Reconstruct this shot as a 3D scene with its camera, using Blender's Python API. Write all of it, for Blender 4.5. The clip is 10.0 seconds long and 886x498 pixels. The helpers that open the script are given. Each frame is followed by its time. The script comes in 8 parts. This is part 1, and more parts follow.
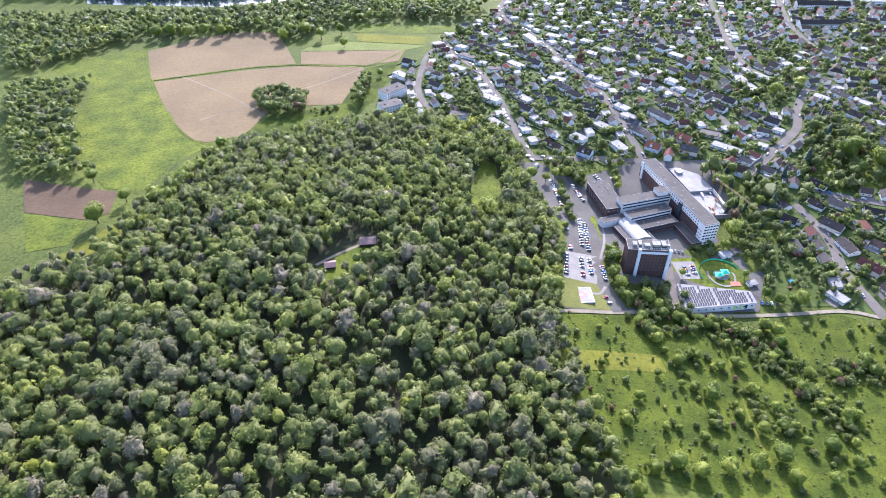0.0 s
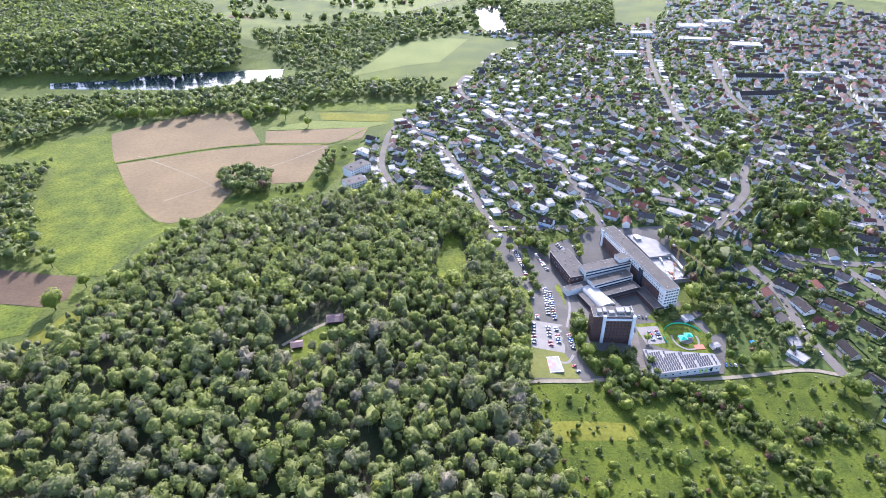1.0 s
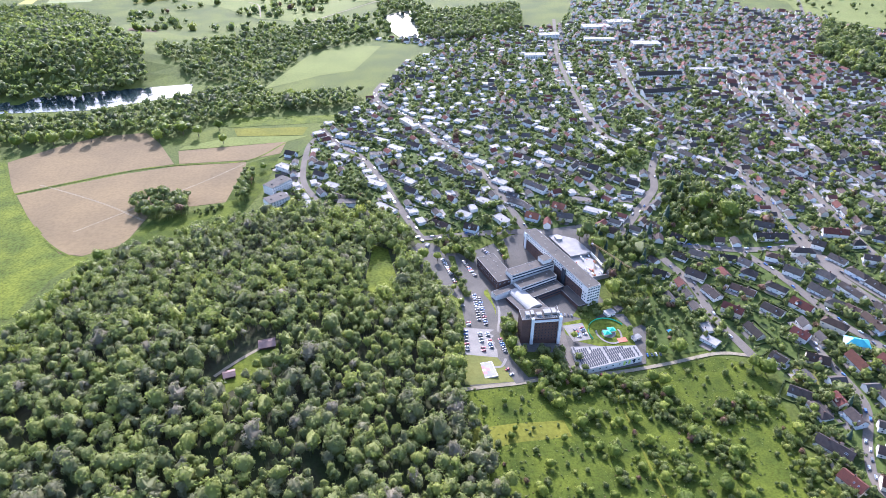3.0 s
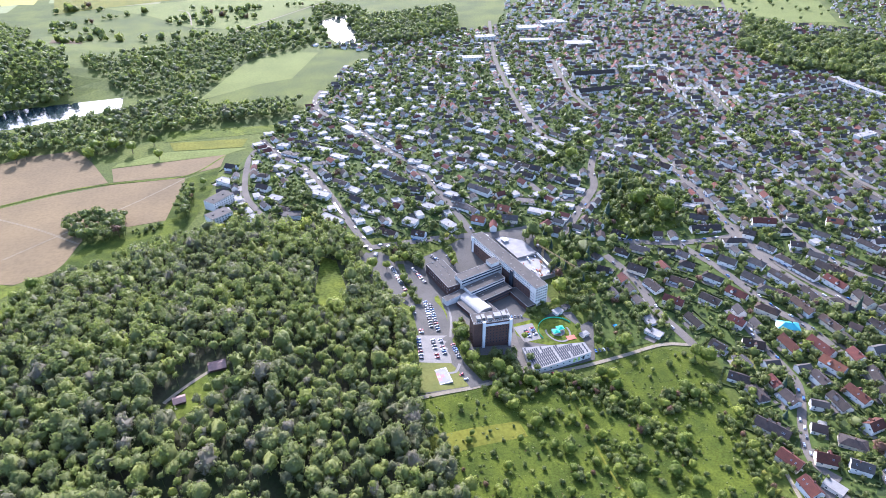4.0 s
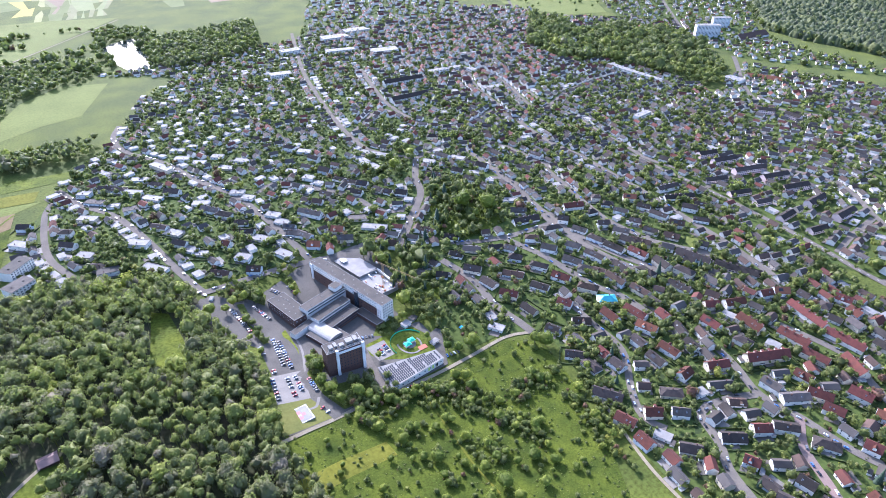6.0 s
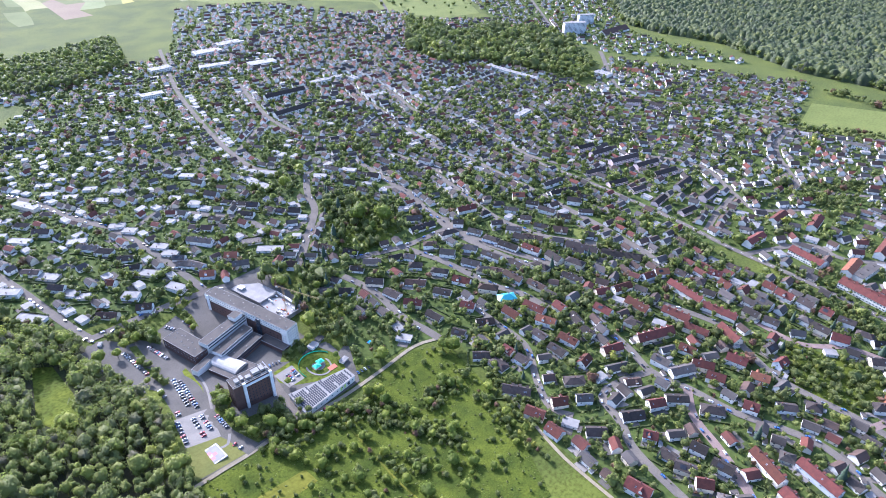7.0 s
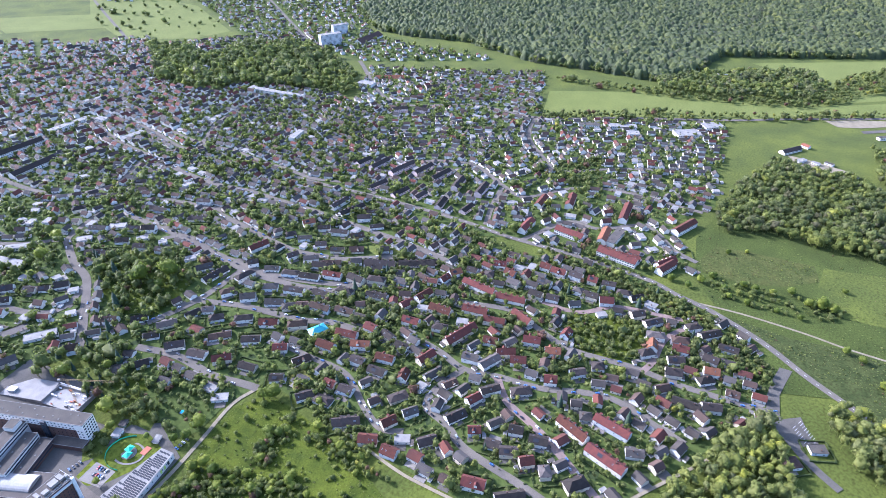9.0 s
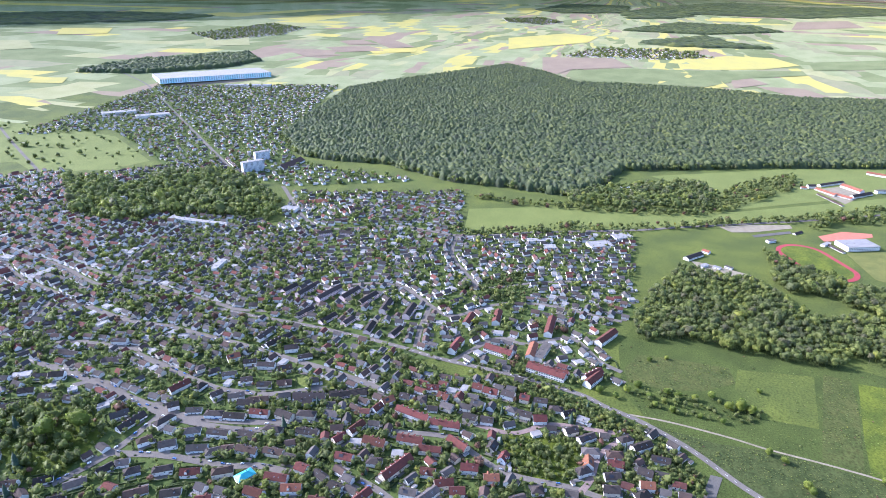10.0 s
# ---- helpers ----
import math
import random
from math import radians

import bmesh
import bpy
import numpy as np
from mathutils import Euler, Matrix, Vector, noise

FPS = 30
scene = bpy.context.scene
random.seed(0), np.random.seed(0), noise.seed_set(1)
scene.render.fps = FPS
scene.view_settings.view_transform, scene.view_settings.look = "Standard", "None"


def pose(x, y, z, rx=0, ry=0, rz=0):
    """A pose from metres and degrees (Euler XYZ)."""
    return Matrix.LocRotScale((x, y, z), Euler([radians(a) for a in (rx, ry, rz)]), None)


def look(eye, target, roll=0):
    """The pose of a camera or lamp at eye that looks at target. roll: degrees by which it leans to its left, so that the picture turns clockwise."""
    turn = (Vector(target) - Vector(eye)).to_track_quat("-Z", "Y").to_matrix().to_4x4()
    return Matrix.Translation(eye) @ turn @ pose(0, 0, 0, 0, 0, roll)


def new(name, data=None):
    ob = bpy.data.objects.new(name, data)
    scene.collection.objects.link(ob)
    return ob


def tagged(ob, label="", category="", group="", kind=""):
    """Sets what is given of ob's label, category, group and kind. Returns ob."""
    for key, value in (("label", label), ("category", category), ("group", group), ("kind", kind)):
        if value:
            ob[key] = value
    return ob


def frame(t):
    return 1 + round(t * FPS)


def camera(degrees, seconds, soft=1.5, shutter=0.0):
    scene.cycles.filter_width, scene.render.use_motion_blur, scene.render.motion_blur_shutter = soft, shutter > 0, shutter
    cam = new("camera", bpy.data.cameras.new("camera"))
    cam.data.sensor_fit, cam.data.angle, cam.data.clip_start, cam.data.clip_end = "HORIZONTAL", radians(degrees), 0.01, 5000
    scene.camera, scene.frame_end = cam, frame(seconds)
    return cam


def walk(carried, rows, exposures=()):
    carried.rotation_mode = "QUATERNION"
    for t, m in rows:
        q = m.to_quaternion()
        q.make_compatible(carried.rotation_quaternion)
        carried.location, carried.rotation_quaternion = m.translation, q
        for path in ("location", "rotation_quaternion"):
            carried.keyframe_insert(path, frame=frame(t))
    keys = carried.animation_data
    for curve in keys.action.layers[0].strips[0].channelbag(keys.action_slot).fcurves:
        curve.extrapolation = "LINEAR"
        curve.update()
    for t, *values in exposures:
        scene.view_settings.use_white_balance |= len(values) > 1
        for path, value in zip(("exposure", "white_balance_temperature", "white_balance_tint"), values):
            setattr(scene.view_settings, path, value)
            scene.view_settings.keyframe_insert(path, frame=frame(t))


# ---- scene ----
cam = camera(71.0, 10.0, 0.6)
ROWS = [
    (0.0, 0.00, 0.00, 350.00, 0.000, -38.727, 0.545),
    (0.5, 1.26, 0.19, 353.65, -2.158, -34.231, 0.481),
    (1.0, 1.75, 0.48, 357.25, -3.548, -32.591, 0.484),
    (1.5, 1.71, 0.68, 360.76, -5.217, -32.618, 0.460),
    (2.0, 1.43, 0.79, 364.24, -7.092, -32.645, 0.373),
    (2.5, 1.18, 0.75, 367.82, -9.097, -32.653, 0.282),
    (4.0, 1.93, 1.43, 380.86, -16.950, -32.707, 0.249),
    (4.5, 3.29, 2.09, 385.71, -20.463, -32.740, 0.243),
    (5.0, 4.73, 2.96, 390.95, -24.535, -32.787, 0.272),
    (6.5, 6.40, 4.80, 411.65, -39.614, -32.854, 0.103),
    (7.0, 7.79, 4.61, 418.76, -45.088, -32.858, 0.071),
    (7.5, 9.26, 4.57, 426.04, -51.019, -32.866, 0.076),
    (8.0, 10.78, 4.62, 433.71, -57.370, -32.971, -0.044),
    (8.5, 12.00, 4.84, 442.53, -63.185, -33.040, -0.202),
    (9.0, 12.92, 5.18, 453.04, -66.526, -32.938, -0.321),
    (9.5, 14.08, 5.55, 464.81, -70.399, -28.675, -0.464),
    (10.0, 15.14, 5.77, 476.95, -73.879, -23.003, -0.532),
]
EXPO = ((0.0, 2.08, 5280, 24), (10.0, 1.88, 5000, 23))
walk(cam, [(t, pose(x, y, z, 90 + pitch, roll, yaw)) for t, x, y, z, yaw, pitch, roll in ROWS], EXPO)

# ---- sun and sky ----
SUN_EL, SUN_AZ = radians(29), radians(84)      # azimuth counted from +x towards +y
world = bpy.data.worlds.new("world")
scene.world = world
world.use_nodes = True
wn = world.node_tree.nodes
sky = wn.new("ShaderNodeTexSky")
sky.sky_type, sky.sun_disc = "NISHITA", False
sky.sun_elevation, sky.sun_rotation = SUN_EL, radians(90) - SUN_AZ
sky.air_density, sky.dust_density = 1.2, 2.5
world.node_tree.links.new(sky.outputs[0], wn["Background"].inputs[0])
wn["Background"].inputs[1].default_value = 0.15
sun_data = bpy.data.lights.new("sun", "SUN")
sun_data.energy, sun_data.angle, sun_data.color = 3.4, radians(0.6), (1.0, 0.94, 0.85)
sun = new("sun", sun_data)
way = Vector((math.cos(SUN_EL) * math.cos(SUN_AZ), math.cos(SUN_EL) * math.sin(SUN_AZ), math.sin(SUN_EL)))
sun.matrix_world = look(way * 900, (0, 0, 0))


# ---- materials ----
def surface(name, base, other=None, rough=0.85, big=0.05, fine=1.2, mix=0.5, bump=0.2, spec=0.25, metal=0.0, spread=0.0,
            tinted=(), through_light=0.0, cells=0.0, cell_colours=(), sheen=0.0):
    """A procedural surface: two colours mixed by coarse and fine noise, with relief; spread varies it from object to object,
    tinted by the mesh's own tint values."""
    m = bpy.data.materials.new(name)
    m.use_nodes = True
    nt = m.node_tree
    nodes, link = nt.nodes, nt.links.new
    bsdf = nodes["Principled BSDF"]
    geo = nodes.new("ShaderNodeNewGeometry")

    def noise_at(scale, detail=3):
        n = nodes.new("ShaderNodeTexNoise")
        n.inputs["Scale"].default_value, n.inputs["Detail"].default_value = scale, detail
        link(geo.outputs["Position"], n.inputs["Vector"])
        return n

    def mixer(a, b, fac, kind="MIX"):
        x = nodes.new("ShaderNodeMix")
        x.data_type, x.blend_type = "RGBA", kind
        for socket, value in ((x.inputs[0], fac), (x.inputs[6], a), (x.inputs[7], b)):
            if isinstance(value, bpy.types.NodeSocket):
                link(value, socket)
            elif isinstance(value, (tuple, list)):
                socket.default_value = (*value[:3], 1)
            else:
                socket.default_value = value
        return x.outputs[2]

    def span(value, a, b, c, d):
        r = nodes.new("ShaderNodeMapRange")
        link(value, r.inputs[0])
        for i, v in enumerate((a, b, c, d)):
            r.inputs[i + 1].default_value = v
        return r.outputs[0]

    other = other or tuple(c * 0.6 for c in base)
    n_big, n_fine = noise_at(big), noise_at(fine)
    colour = mixer(base, other, span(n_big.outputs[0], 0.35, 0.65, 0.0, 1.0))
    if cells:
        v = nodes.new("ShaderNodeTexVoronoi")
        v.inputs["Scale"].default_value = cells
        link(geo.outputs["Position"], v.inputs["Vector"])
        ramp = nodes.new("ShaderNodeValToRGB")
        ramp.color_ramp.interpolation = "CONSTANT"
        for i, c in enumerate(cell_colours):
            e = ramp.color_ramp.elements[i] if i < 2 else ramp.color_ramp.elements.new(0)
            e.position, e.color = i / len(cell_colours), (*c, 1)
        sep = nodes.new("ShaderNodeSeparateColor")
        link(v.outputs["Color"], sep.inputs[0])
        link(sep.outputs[0], ramp.inputs[0])
        colour = mixer(colour, ramp.outputs[0], 0.75)
    colour = mixer(colour, mixer(colour, (0, 0, 0), 0.55), span(n_fine.outputs[0], 0.4, 0.75, 0.0, mix))
    if tinted:
        at = nodes.new("ShaderNodeAttribute")
        at.attribute_name = "tint"
        ramp = nodes.new("ShaderNodeValToRGB")
        for i, (at_value, c) in enumerate(tinted):
            e = ramp.color_ramp.elements[i] if i < 2 else ramp.color_ramp.elements.new(0.99)
            e.position, e.color = at_value, (*c, 1)
        link(at.outputs["Fac"], ramp.inputs[0])
        colour = mixer(colour, ramp.outputs[0], 0.85)
    if spread:
        info = nodes.new("ShaderNodeObjectInfo")
        hsv = nodes.new("ShaderNodeHueSaturation")
        link(colour, hsv.inputs["Color"])
        link(span(info.outputs["Random"], 0, 1, 1 - spread, 1 + spread), hsv.inputs["Value"])
        link(span(info.outputs["Random"], 0, 1, 0.5 + spread * 0.04, 0.5 - spread * 0.04), hsv.inputs["Hue"])
        colour = hsv.outputs[0]
    link(colour, bsdf.inputs["Base Color"])
    link(span(n_fine.outputs[0], 0.3, 0.7, max(rough - 0.08, 0.02), min(rough + 0.08, 1)), bsdf.inputs["Roughness"])
    bsdf.inputs["Metallic"].default_value, bsdf.inputs["Specular IOR Level"].default_value = metal, spec
    bsdf.inputs["Sheen Weight"].default_value, bsdf.inputs["Sheen Roughness"].default_value = sheen, 0.6
    if bump:
        b = nodes.new("ShaderNodeBump")
        b.inputs["Strength"].default_value, b.inputs["Distance"].default_value = bump, 0.3
        link(n_fine.outputs[0], b.inputs["Height"])
        link(b.outputs[0], bsdf.inputs["Normal"])
    if through_light:
        t, add = nodes.new("ShaderNodeBsdfTranslucent"), nodes.new("ShaderNodeMixShader")
        link(mixer(colour, (0.5, 0.68, 0.13), 0.27), t.inputs[0])
        add.inputs[0].default_value = through_light
        link(bsdf.outputs[0], add.inputs[1])
        link(t.outputs[0], add.inputs[2])
        link(add.outputs[0], nodes["Material Output"].inputs[0])
    return m


M_MEADOW = surface("meadow", (0.092, 0.106, 0.016), (0.058, 0.072, 0.013), 0.95, 0.015, 0.35, 0.95, 0.4, 0.06, sheen=0.016)
M_PASTURE = surface("rough_pasture", (0.066, 0.082, 0.017), (0.044, 0.057, 0.013), 0.95, 0.02, 0.5, 1.0, 0.6, 0.03, sheen=0.010)
M_ORCHARD = surface("orchard_grass", (0.078, 0.094, 0.011), (0.037, 0.052, 0.008), 0.95, 0.05, 0.6, 0.85, 0.7, 0.03, sheen=0.008)
M_LUSH = surface("lush_grass", (0.108, 0.124, 0.012), (0.06, 0.078, 0.01), 0.95, 0.035, 0.35, 0.95, 0.6, 0.06, sheen=0.010)
M_FLOOR = surface("forest_floor", (0.035, 0.045, 0.015), (0.05, 0.045, 0.025), 0.95, 0.05, 0.4, 0.5, 0.2, 0.06)
M_SOIL = surface("tilled_soil", (0.155, 0.11, 0.054), (0.122, 0.088, 0.045), 0.95, 0.012, 0.25, 0.3, 0.3, 0.06, sheen=0.010)
M_SOIL_DARK = surface("dark_soil", (0.10, 0.068, 0.040), (0.08, 0.055, 0.034), 0.95, 0.02, 0.3, 0.3, 0.3, 0.04)
M_TAN = surface("pale_crop", (0.19, 0.175, 0.09), (0.165, 0.16, 0.08), 0.95, 0.02, 0.3, 0.25, spec=0.03, sheen=0.013)
M_CROP = surface("young_crop", (0.124, 0.138, 0.03), (0.104, 0.118, 0.024), 0.95, 0.015, 0.3, 0.6, 0.2, 0.06, sheen=0.016)
# far crops and grass: distance haze is put into these paler base colours
M_HAZED_PALE = surface("hazed_pale_crop", (0.248, 0.231, 0.105), (0.215, 0.207, 0.085), 0.9, 0.01, 0.2, 0.25, spec=0.03, sheen=0.016)
M_HAZED_CROP = surface("hazed_crop", (0.209, 0.212, 0.100), (0.165, 0.177, 0.075), 0.95, 0.01, 0.2, 0.25, spec=0.03, sheen=0.016)
M_HAZED_GRASS = surface("hazed_meadow", (0.143, 0.153, 0.060), (0.110, 0.123, 0.045), 0.95, 0.01, 0.2, 0.25, spec=0.03, sheen=0.016)
M_RAPE = surface("rapeseed", (0.33, 0.275, 0.065), (0.28, 0.245, 0.07), 0.9, 0.01, 0.2, 0.2, spec=0.03, sheen=0.016)
M_BROWN = surface("far_soil", (0.2, 0.15, 0.095), (0.175, 0.13, 0.085), 0.9, 0.01, 0.2, 0.2, spec=0.03, sheen=0.010)
M_GARDEN = surface("gardens", (0.053, 0.064, 0.027), (0.037, 0.048, 0.020), 0.9, 0.03, 0.25, 0.6, 0.4, 0.04, cells=0.12,
                   cell_colours=((0.068, 0.090, 0.020), (0.029, 0.039, 0.014), (0.100, 0.090, 0.090), (0.040, 0.055, 0.016), (0.021, 0.028, 0.013),
                                 (0.068, 0.090, 0.023), (0.092, 0.082, 0.086), (0.032, 0.045, 0.016), (0.080, 0.066, 0.054)))
M_ROAD = surface("asphalt", (0.135, 0.116, 0.094), (0.108, 0.094, 0.078), 0.95, 0.05, 0.8, 0.35, 0.1, 0.04)
# darker copy of the asphalt: shade in the hospital yards is put into its colour
M_YARD = surface("yard_asphalt", (0.105, 0.094, 0.078), (0.082, 0.074, 0.062), 0.92, 0.05, 0.8, 0.35, 0.1, 0.06)
M_SCRUBBY = surface("brownish_meadow", (0.078, 0.082, 0.024), (0.052, 0.064, 0.018), 0.95, 0.05, 0.3, 1.0, 0.4, 0.03)
M_ROUGH = surface("rough_grass", (0.06, 0.07, 0.022), (0.039, 0.05, 0.016), 0.95, 0.06, 0.35, 1.0, 0.6, 0.03)
M_PAVE = surface("paving", (0.172, 0.152, 0.128), (0.14, 0.125, 0.107), 0.8, 0.08, 0.9, 0.3, 0.1)
M_PAVER = surface("reddish_paving", (0.19, 0.132, 0.108), (0.155, 0.112, 0.094), 0.85, 0.08, 0.9, 0.3, 0.1, 0.15)
M_MOWN = surface("mown_grass", (0.130, 0.124, 0.016), (0.101, 0.102, 0.014), 0.95, 0.03, 0.3, 0.6, 0.2, 0.06)
M_TRACK = surface("gravel_track", (0.22, 0.185, 0.125), (0.18, 0.15, 0.10), 0.95, 0.1, 0.8, 0.4, 0.2, 0.05)
M_RIVER = surface("dark_water", (0.02, 0.03, 0.03), (0.018, 0.028, 0.026), 0.10, 0.05, 0.6, 0.1, 0.06, 0.5)
M_WATER = surface("still_water", (0.02, 0.03, 0.03), (0.025, 0.035, 0.03), 0.06, 0.05, 0.6, 0.1, 0.03, 0.5)
OAK = ((0.0, (0.176, 0.138, 0.100)), (0.08, (0.130, 0.118, 0.058)), (0.3, (0.136, 0.142, 0.044)), (0.55, (0.165, 0.169, 0.042)), (0.8, (0.198, 0.202, 0.040)), (1.0, (0.275, 0.266, 0.035)))
WOODS = ((0.0, (0.110, 0.094, 0.050)), (0.12, (0.094, 0.099, 0.036)), (0.5, (0.123, 0.134, 0.033)), (1.0, (0.204, 0.202, 0.032)))
TOWN = ((0.0, (0.121, 0.049, 0.040)), (0.05, (0.094, 0.094, 0.030)), (0.4, (0.101, 0.110, 0.030)), (0.75, (0.145, 0.153, 0.032)), (1.0, (0.237, 0.212, 0.032)))
M_LEAF = surface("oak_leaves", (0.07, 0.11, 0.03), (0.05, 0.085, 0.025), 0.6, 0.03, 0.6, 0.45, 0.0, 0.1, tinted=OAK, through_light=0.38, sheen=0.013)
M_LEAF_FAR = surface("wood_leaves", (0.05, 0.085, 0.028), (0.036, 0.065, 0.024), 0.7, 0.006, 0.1, 0.45, 0.0, 0.1, tinted=WOODS, through_light=0.3, sheen=0.016)
RIDGE = ((0.0, (0.057, 0.057, 0.030)), (0.15, (0.048, 0.059, 0.026)), (0.5, (0.075, 0.087, 0.028)), (1.0, (0.138, 0.140, 0.032)))
M_LEAF_RIDGE = surface("ridge_leaves", (0.06, 0.085, 0.04), (0.042, 0.062, 0.034), 0.7, 0.004, 0.06, 0.5, 0.0, 0.1, tinted=RIDGE, through_light=0.25, sheen=0.016)
M_LEAF_TOWN = surface("garden_leaves", (0.07, 0.11, 0.03), (0.05, 0.08, 0.026), 0.6, 0.05, 0.5, 0.45, 0.0, 0.1, tinted=TOWN, through_light=0.3, sheen=0.013)
M_LEAF_FIR = surface("fir_needles", (0.03, 0.05, 0.025), (0.022, 0.038, 0.02), 0.7, 0.1, 1.0, 0.4, 0.0, 0.2)
M_WALL_PINK = surface("pink_render", (0.62, 0.48, 0.45), (0.56, 0.43, 0.40), 0.9, 0.15, 2.0, 0.15, 0.05, spread=0.12)
M_WALL_GREY = surface("grey_render", (0.52, 0.53, 0.53), (0.46, 0.47, 0.47), 0.9, 0.15, 2.0, 0.15, 0.05, spread=0.1)
M_TURQ_WALL = surface("turquoise_cladding", (0.35, 0.60, 0.64), (0.62, 0.68, 0.70), 0.6, 0.03, 0.3, 0.15, 0.0)
M_TILE_GREY = surface("grey_slate", (0.08, 0.068, 0.059), (0.06, 0.052, 0.046), 0.88, 0.3, 2.2, 0.3, 0.2, 0.1, spread=0.25)
M_LEAF_ONE = surface("tree_leaves", (0.165, 0.182, 0.028), (0.110, 0.138, 0.024), 0.6, 0.05, 0.5, 0.45, 0.0, 0.1, spread=0.35, through_light=0.4)
M_HEDGE = surface("hedge_leaves", (0.061, 0.074, 0.022), (0.035, 0.047, 0.016), 0.8, 0.2, 1.4, 0.6, 0.5, 0.05)
M_BARK = surface("bark", (0.10, 0.075, 0.05), (0.07, 0.055, 0.04), 0.95, 0.4, 3.0)
M_WALL = surface("white_render", (0.66, 0.62, 0.555), (0.58, 0.545, 0.49), 0.9, 0.15, 2.0, 0.15, 0.05, spread=0.08)
M_WALL_CREAM = surface("cream_render", (0.58, 0.49, 0.36), (0.52, 0.44, 0.34), 0.9, 0.15, 2.0, 0.15, 0.05, spread=0.1)
M_TILE_RED = surface("red_brown_tiles", (0.104, 0.038, 0.027), (0.076, 0.031, 0.024), 0.88, 0.3, 2.2, 0.35, 0.3, 0.1, spread=0.22)
M_TILE_ORANGE = surface("orange_tiles", (0.2, 0.082, 0.046), (0.155, 0.064, 0.038), 0.88, 0.3, 2.2, 0.3, 0.3, 0.1, spread=0.15)
M_TILE_DARK = surface("dark_grey_tiles", (0.046, 0.037, 0.031), (0.033, 0.027, 0.024), 0.88, 0.3, 2.2, 0.3, 0.3, 0.1, spread=0.3)
M_TILE_BROWN = surface("brown_tiles", (0.064, 0.042, 0.031), (0.048, 0.033, 0.025), 0.88, 0.3, 2.2, 0.3, 0.3, 0.1, spread=0.25)
M_TILE_DARK_MIX = surface("mixed_dark_tiles", (0.04, 0.033, 0.028), (0.072, 0.061, 0.052), 0.88, 0.035, 2.2, 0.3, 0.3, 0.1)
M_TILE_RED_MIX = surface("mixed_red_tiles", (0.115, 0.042, 0.03), (0.07, 0.033, 0.027), 0.88, 0.035, 2.2, 0.3, 0.3, 0.1)
M_TILE_BROWN_MIX = surface("mixed_brown_tiles", (0.09, 0.058, 0.045), (0.05, 0.037, 0.03), 0.88, 0.035, 2.2, 0.3, 0.3, 0.1)
M_TILE_GREY_MIX = surface("mixed_grey_slates", (0.085, 0.074, 0.065), (0.056, 0.049, 0.044), 0.88, 0.035, 2.2, 0.3, 0.2, 0.1)
M_FLAT = surface("grey_roof_felt", (0.078, 0.066, 0.054), (0.058, 0.05, 0.042), 0.95, 0.12, 1.2, 0.35, 0.1, spread=0.15)
M_FLAT_PALE = surface("pale_roof_gravel", (0.20, 0.185, 0.165), (0.155, 0.145, 0.132), 0.85, 0.12, 1.2, 0.25, 0.1, spread=0.12)
M_GLASS = surface("window_glass", (0.035, 0.045, 0.055), (0.03, 0.035, 0.045), 0.1, 0.5, 1.0, 0.1, 0.0, 0.6)
M_WHITE = surface("white_paint", (0.62, 0.61, 0.59), (0.56, 0.55, 0.53), 0.6, 0.3, 2.0, 0.12, 0.02)
M_GREYMETAL = surface("grey_metal", (0.45, 0.46, 0.47), (0.38, 0.39, 0.40), 0.4, 0.3, 2.0, 0.2, 0.0, 0.5, 0.6)
M_BRICK = surface("dark_brick", (0.10, 0.055, 0.042), (0.075, 0.045, 0.036), 0.85, 0.2, 1.5, 0.35, 0.15)
M_CONCRETE = surface("pale_concrete", (0.235, 0.22, 0.198), (0.19, 0.178, 0.162), 0.85, 0.15, 1.2, 0.25, 0.1)
M_VAULT = surface("weathered_roof_sheet", (0.3, 0.28, 0.25), (0.24, 0.225, 0.2), 0.7, 0.12, 0.8, 0.35, 0.05)
M_DARKWOOD = surface("dark_timber", (0.10, 0.06, 0.04), (0.07, 0.045, 0.03), 0.8, 0.3, 2.0, 0.3, 0.1)
M_SOLAR = surface("solar_cells", (0.022, 0.024, 0.03), (0.016, 0.018, 0.024), 0.45, 0.3, 1.0, 0.1, 0.0, 0.25)
M_TURQ = surface("turquoise_sheet", (0.05, 0.26, 0.29), (0.042, 0.22, 0.25), 0.5, 0.3, 2.0, 0.2, 0.05)
M_DRY = surface("dry_lawn", (0.13, 0.125, 0.035), (0.1, 0.105, 0.03), 0.95, 0.05, 0.5, 0.35, 0.2, 0.04)
M_OCHRE = surface("ochre_paint", (0.42, 0.27, 0.12), (0.36, 0.23, 0.10), 0.6, 0.3, 2.0, 0.2, 0.0)
M_PINK = surface("faded_pink_paint", (0.4, 0.15, 0.14), (0.36, 0.16, 0.15), 0.8, 0.4, 2.0, 0.2, 0.0)
M_LIME = surface("lime_paint", (0.42, 0.55, 0.12), (0.38, 0.50, 0.10), 0.6, 0.4, 2.0, 0.1, 0.0)
M_GREENSAIL = surface("green_canvas", (0.06, 0.45, 0.27), (0.05, 0.38, 0.22), 0.7, 0.4, 2.0, 0.15, 0.0)
M_TILE_SHELTER = surface("weathered_red_tiles", (0.24, 0.15, 0.12), (0.19, 0.12, 0.10), 0.75, 0.3, 2.2, 0.3, 0.3)
M_TYRE = surface("tyre_rubber", (0.03, 0.03, 0.03), (0.02, 0.02, 0.02), 0.8, 0.5, 3.0)
